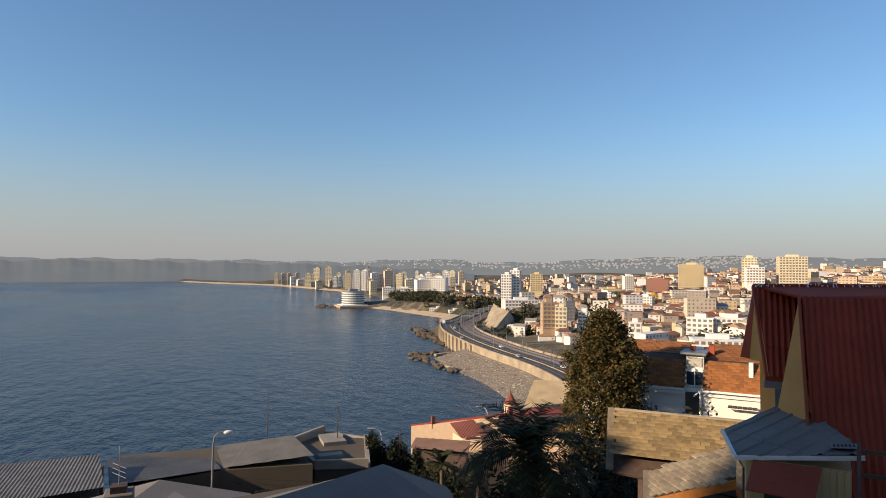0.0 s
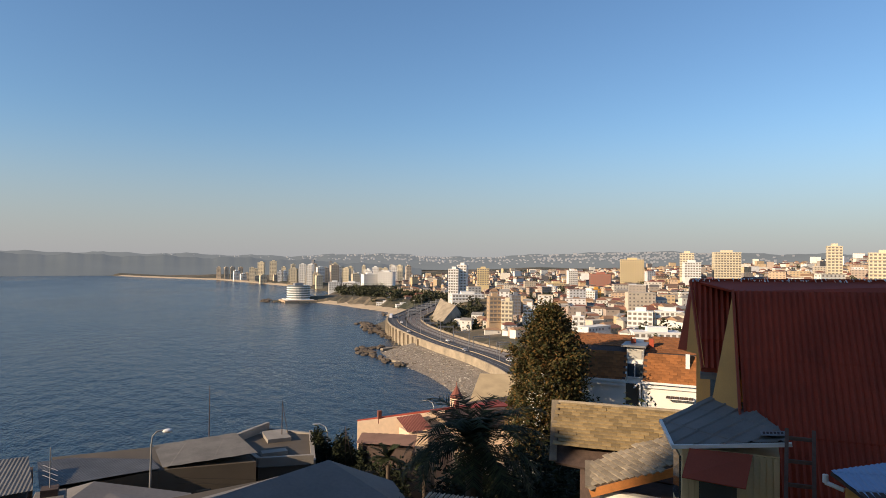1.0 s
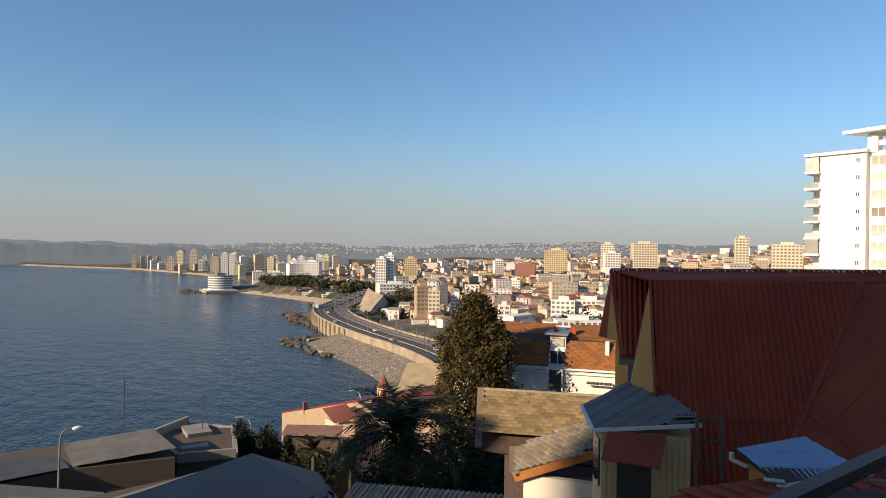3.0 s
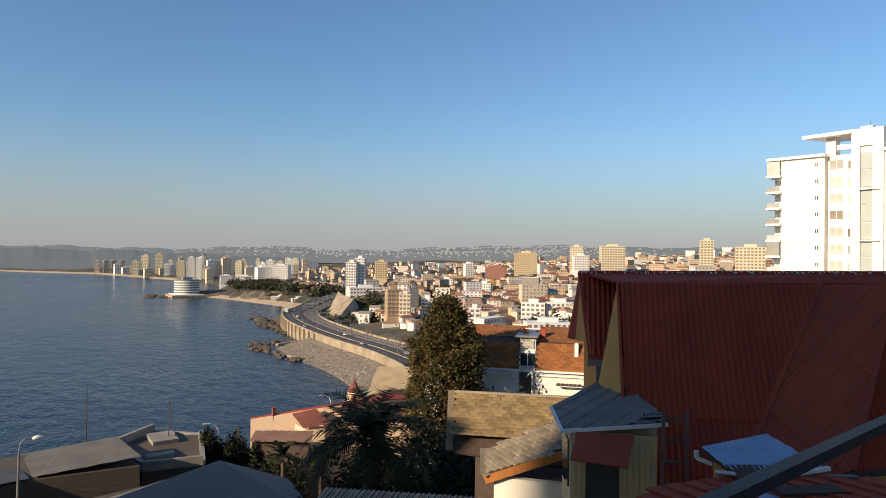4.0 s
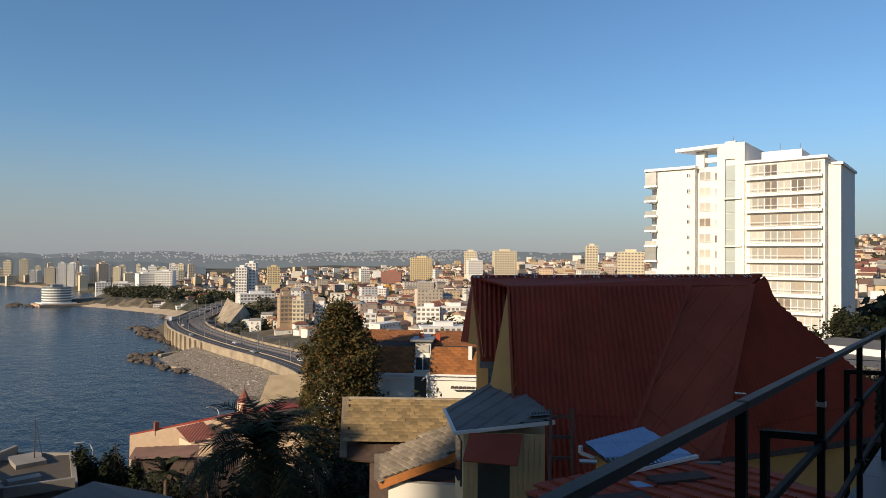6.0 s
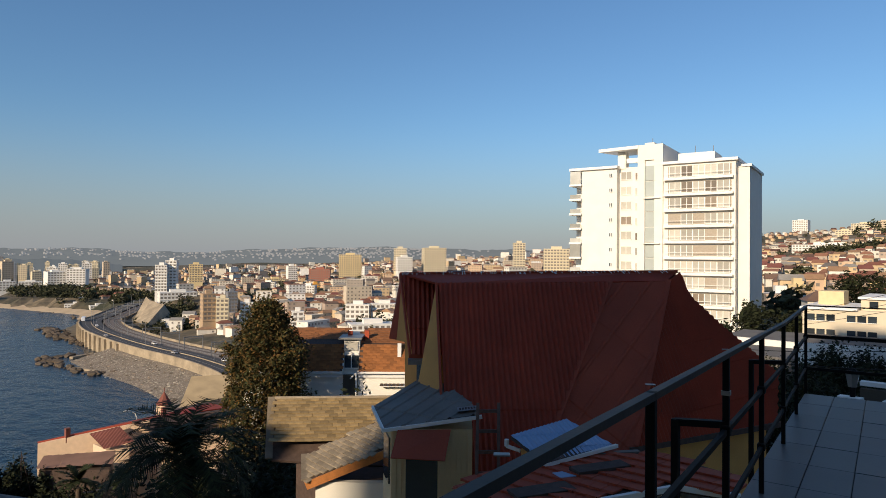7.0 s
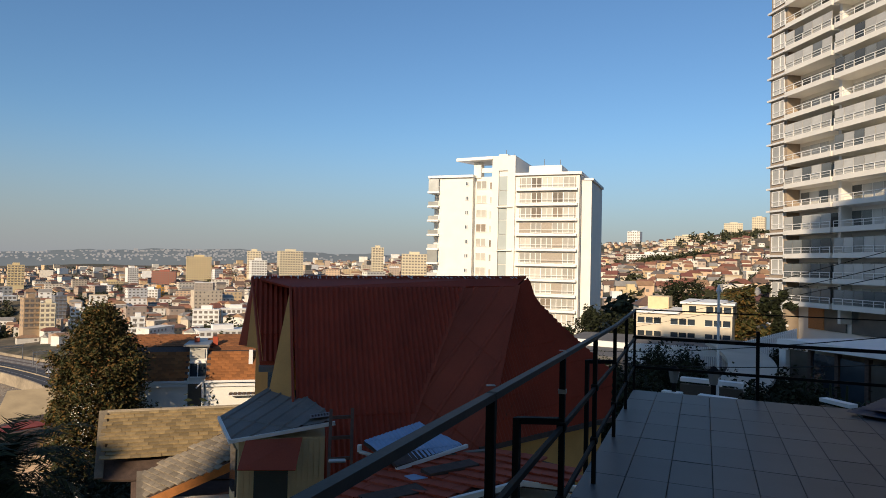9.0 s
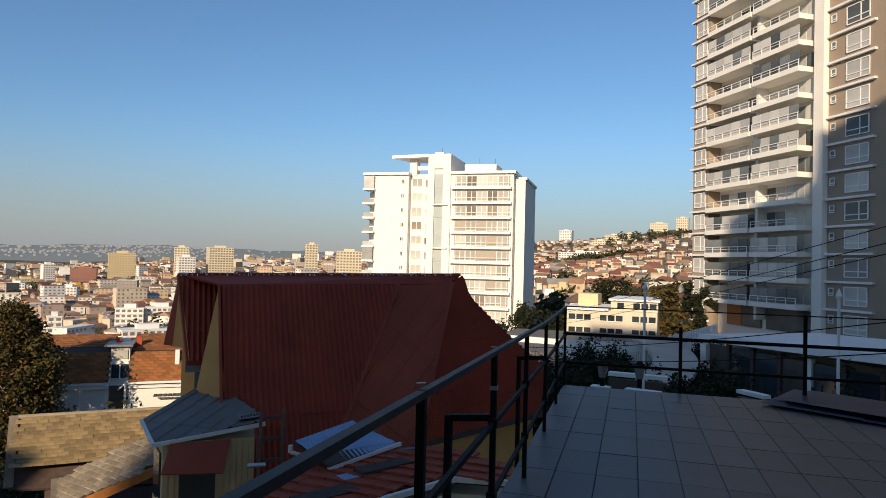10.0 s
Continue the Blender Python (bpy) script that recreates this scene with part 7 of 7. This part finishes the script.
        for s in (-1, 1):
            bm = bmesh.new()
            rod(bm, (x, yy, z1 - 0.9), (x + 0.28 * s, yy, z1 - 0.6), 0.06, 6)
            rod(bm, (x + 0.28 * s, yy, z1 - 0.6), (x + 0.3 * s, yy, z1 + 0.1), 0.06, 6, 0.04)
            part("arm", bm, LEAF_DARK, c)


build_right_side()


# ---- things on and beside the terrace ----
def build_small():
    for i in range(4):
        tagged(part("roof_sheet", corrugated([(-1.25, -0.40, 0.01), (1.25, -0.40, 0.01), (1.25, 0.40, 0.01), (-1.25, 0.40, 0.01)], 0.11, 0.012, down=(1, 0, 0)), mat("blue_black_sheet", (0.014, 0.019, 0.045), 0.45, 0.3, 3), None, m=pose(3.0 + 0.07 * i, 6.12 + 0.10 * (i % 3), 0.006 + 0.016 * i, 0.3 * (i % 2), 0.2, -26 + 3 * (i % 3))), "dark blue corrugated sheet stacked on the terrace floor", "sheet", "stacked sheets")
    f = empty("handrail_frame", "black steel frame of a stair rail outside the terrace", "railing")
    bm = bmesh.new()
    for a, b, z in (((-0.03, 1.75), (0.16, 1.85), 0.671), ((-0.31, 4.15), (-0.11, 4.27), 0.627)):
        part("post", bx((a[0] - 0.016, a[1] - 0.016, -2.8), (a[0] + 0.016, a[1] + 0.016, z)), STEEL_BLACK, f)
        bm = bmesh.new()
        bar(bm, (*a, z - 0.012), (*b, z - 0.012), 0.035, 0.03)
        part("bar", bm, STEEL_BLACK, f)
    # reed fence under the slope
    r = empty("reed_fence", "pale bamboo reed roof screen", "fence")
    a, b = Vector((-14.5, 6.0, -4.72)), Vector((-10.6, 8.6, -4.30))
    me = None
    for i in range(95):
        p = a.lerp(b, i / 94)
        if me is None:
            bm = bmesh.new()
            rod(bm, (0, 0, 0), (0.75, -1.1, -0.42), 0.019, 6)
            me = part("reed", bm, mat("dry_reed", (0.42, 0.36, 0.27), 0.8, 0.3, 6, 0.2, spread=0.3), r, m=pose(p.x, p.y, p.z)).data
        else:
            again("reed", me, r, "", pose(p.x, p.y, p.z + 0.02 * math.sin(i * 2.3), 0, 0, 1.5 * math.sin(i * 1.3)))
    part("batten", bx((-0.03, -0.03, -3), (0.03, 0.03, -0.05)), OLDWOOD, r, m=pose(-14.0, 6.2, -4.8))
    part("batten", bx((-0.03, -0.03, -3), (0.03, 0.03, -0.05)), OLDWOOD, r, m=pose(-11.0, 8.2, -4.4))
    # low roofs and wall by the street
    s = empty("shed", "low street shed with worn brown tin roof", "shed")
    part("roof", corrugated([(-49.2, 16.0, -12.7), (-45.8, 19.4, -12.45), (-43.0, 18.0, -12.45), (-46.5, 14.6, -12.75)], 0.2, 0.03), mat("rusty_tin", (0.20, 0.115, 0.08), 0.7, 0.4, 0.5), s)
    part("wall", prism([(-49.0, 16.0), (-45.8, 19.2), (-43.3, 17.9), (-46.5, 14.8)], -20, -12.85), OLDWOOD, s)
    w = empty("street_wall", "long dark street wall", "wall")
    bm = bmesh.new()
    bar(bm, (-40.4, 7.2, -15.6), (-38.6, 17.5, -15.6), 0.3, 6.2)
    part("wall", bm, mat("dim_grey_wall", (0.12, 0.10, 0.085), 0.9), w)
    for x, y, z, h in ((-50.9, 9.9, -12.5, 2.6), (-46.0, 13.6, -13.5, 2.3), (-52.6, 4.6, -12.6, 4.0)):
        p = empty("mast", "thin roof mast with stays", "mast", "masts")
        bm = bmesh.new()
        rod(bm, (x, y, z - 1), (x, y, z + h), 0.045, 6, 0.02)
        part("pole", bm, OLDWOOD, p)
        if h < 3:
            bm = bmesh.new()
            rod(bm, (x, y, z + h * 0.95), (x + 0.3, y + 0.5, z - 0.5), 0.02, 4)
            part("stay", bm, OLDWOOD, p)
    for x, y, zt in ((-58.6, 15.8, -14.9), (-66.8, 30.7, -15.6)):
        l = empty("street_lamp", "grey street lamp with curved arm", "street lamp", "street lamps")
        bm = bmesh.new()
        rod(bm, (x, y, zt - 9), (x, y, zt), 0.07, 6, 0.05)
        part("pole", bm, ZINC, l)
        part("arm", tube([(x, y, zt), (x, y - 0.2, zt + 0.5), (x, y - 0.7, zt + 0.8), (x, y - 1.4, zt + 0.85)], 0.05), WHITE_TRIM, l)
    # aerials on the roofs
    for x, y, z in ((-29.6, 31.0, -7.2), (-28.9, -3.9, -7.8)):
        t = empty("aerial", "thin roof television aerial", "aerial", "aerials")
        bm = bmesh.new()
        rod(bm, (x, y, z - 0.8), (x, y, z + 1.6), 0.02, 5)
        part("mast", bm, ZINC, t)
        for k in range(3):
            bm = bmesh.new()
            rod(bm, (x - 0.5, y - 0.3, z + 0.4 + 0.2 * k), (x + 0.5, y + 0.3, z + 0.4 + 0.2 * k), 0.012, 4)
            part("rod", bm, ZINC, t)
    # plate with bars of lettering at the end of the zinc roof
    pl = empty("sign", "old white tin plate with dark lettering bars", "sign")
    m = pose(-5.50, 7.38, -1.115, 6, -6, 40)
    part("plate", bx((-0.17, -0.10, 0), (0.17, 0.10, 0.006)), ZINC, pl, m=m)
    for i in range(6):
        part("letter_bar", bx((-0.14 + i * 0.048, -0.05 + 0.01 * (i % 2), 0.006), (-0.108 + i * 0.048, 0.05, 0.010)), OLDWOOD, pl, m=m)


build_small()
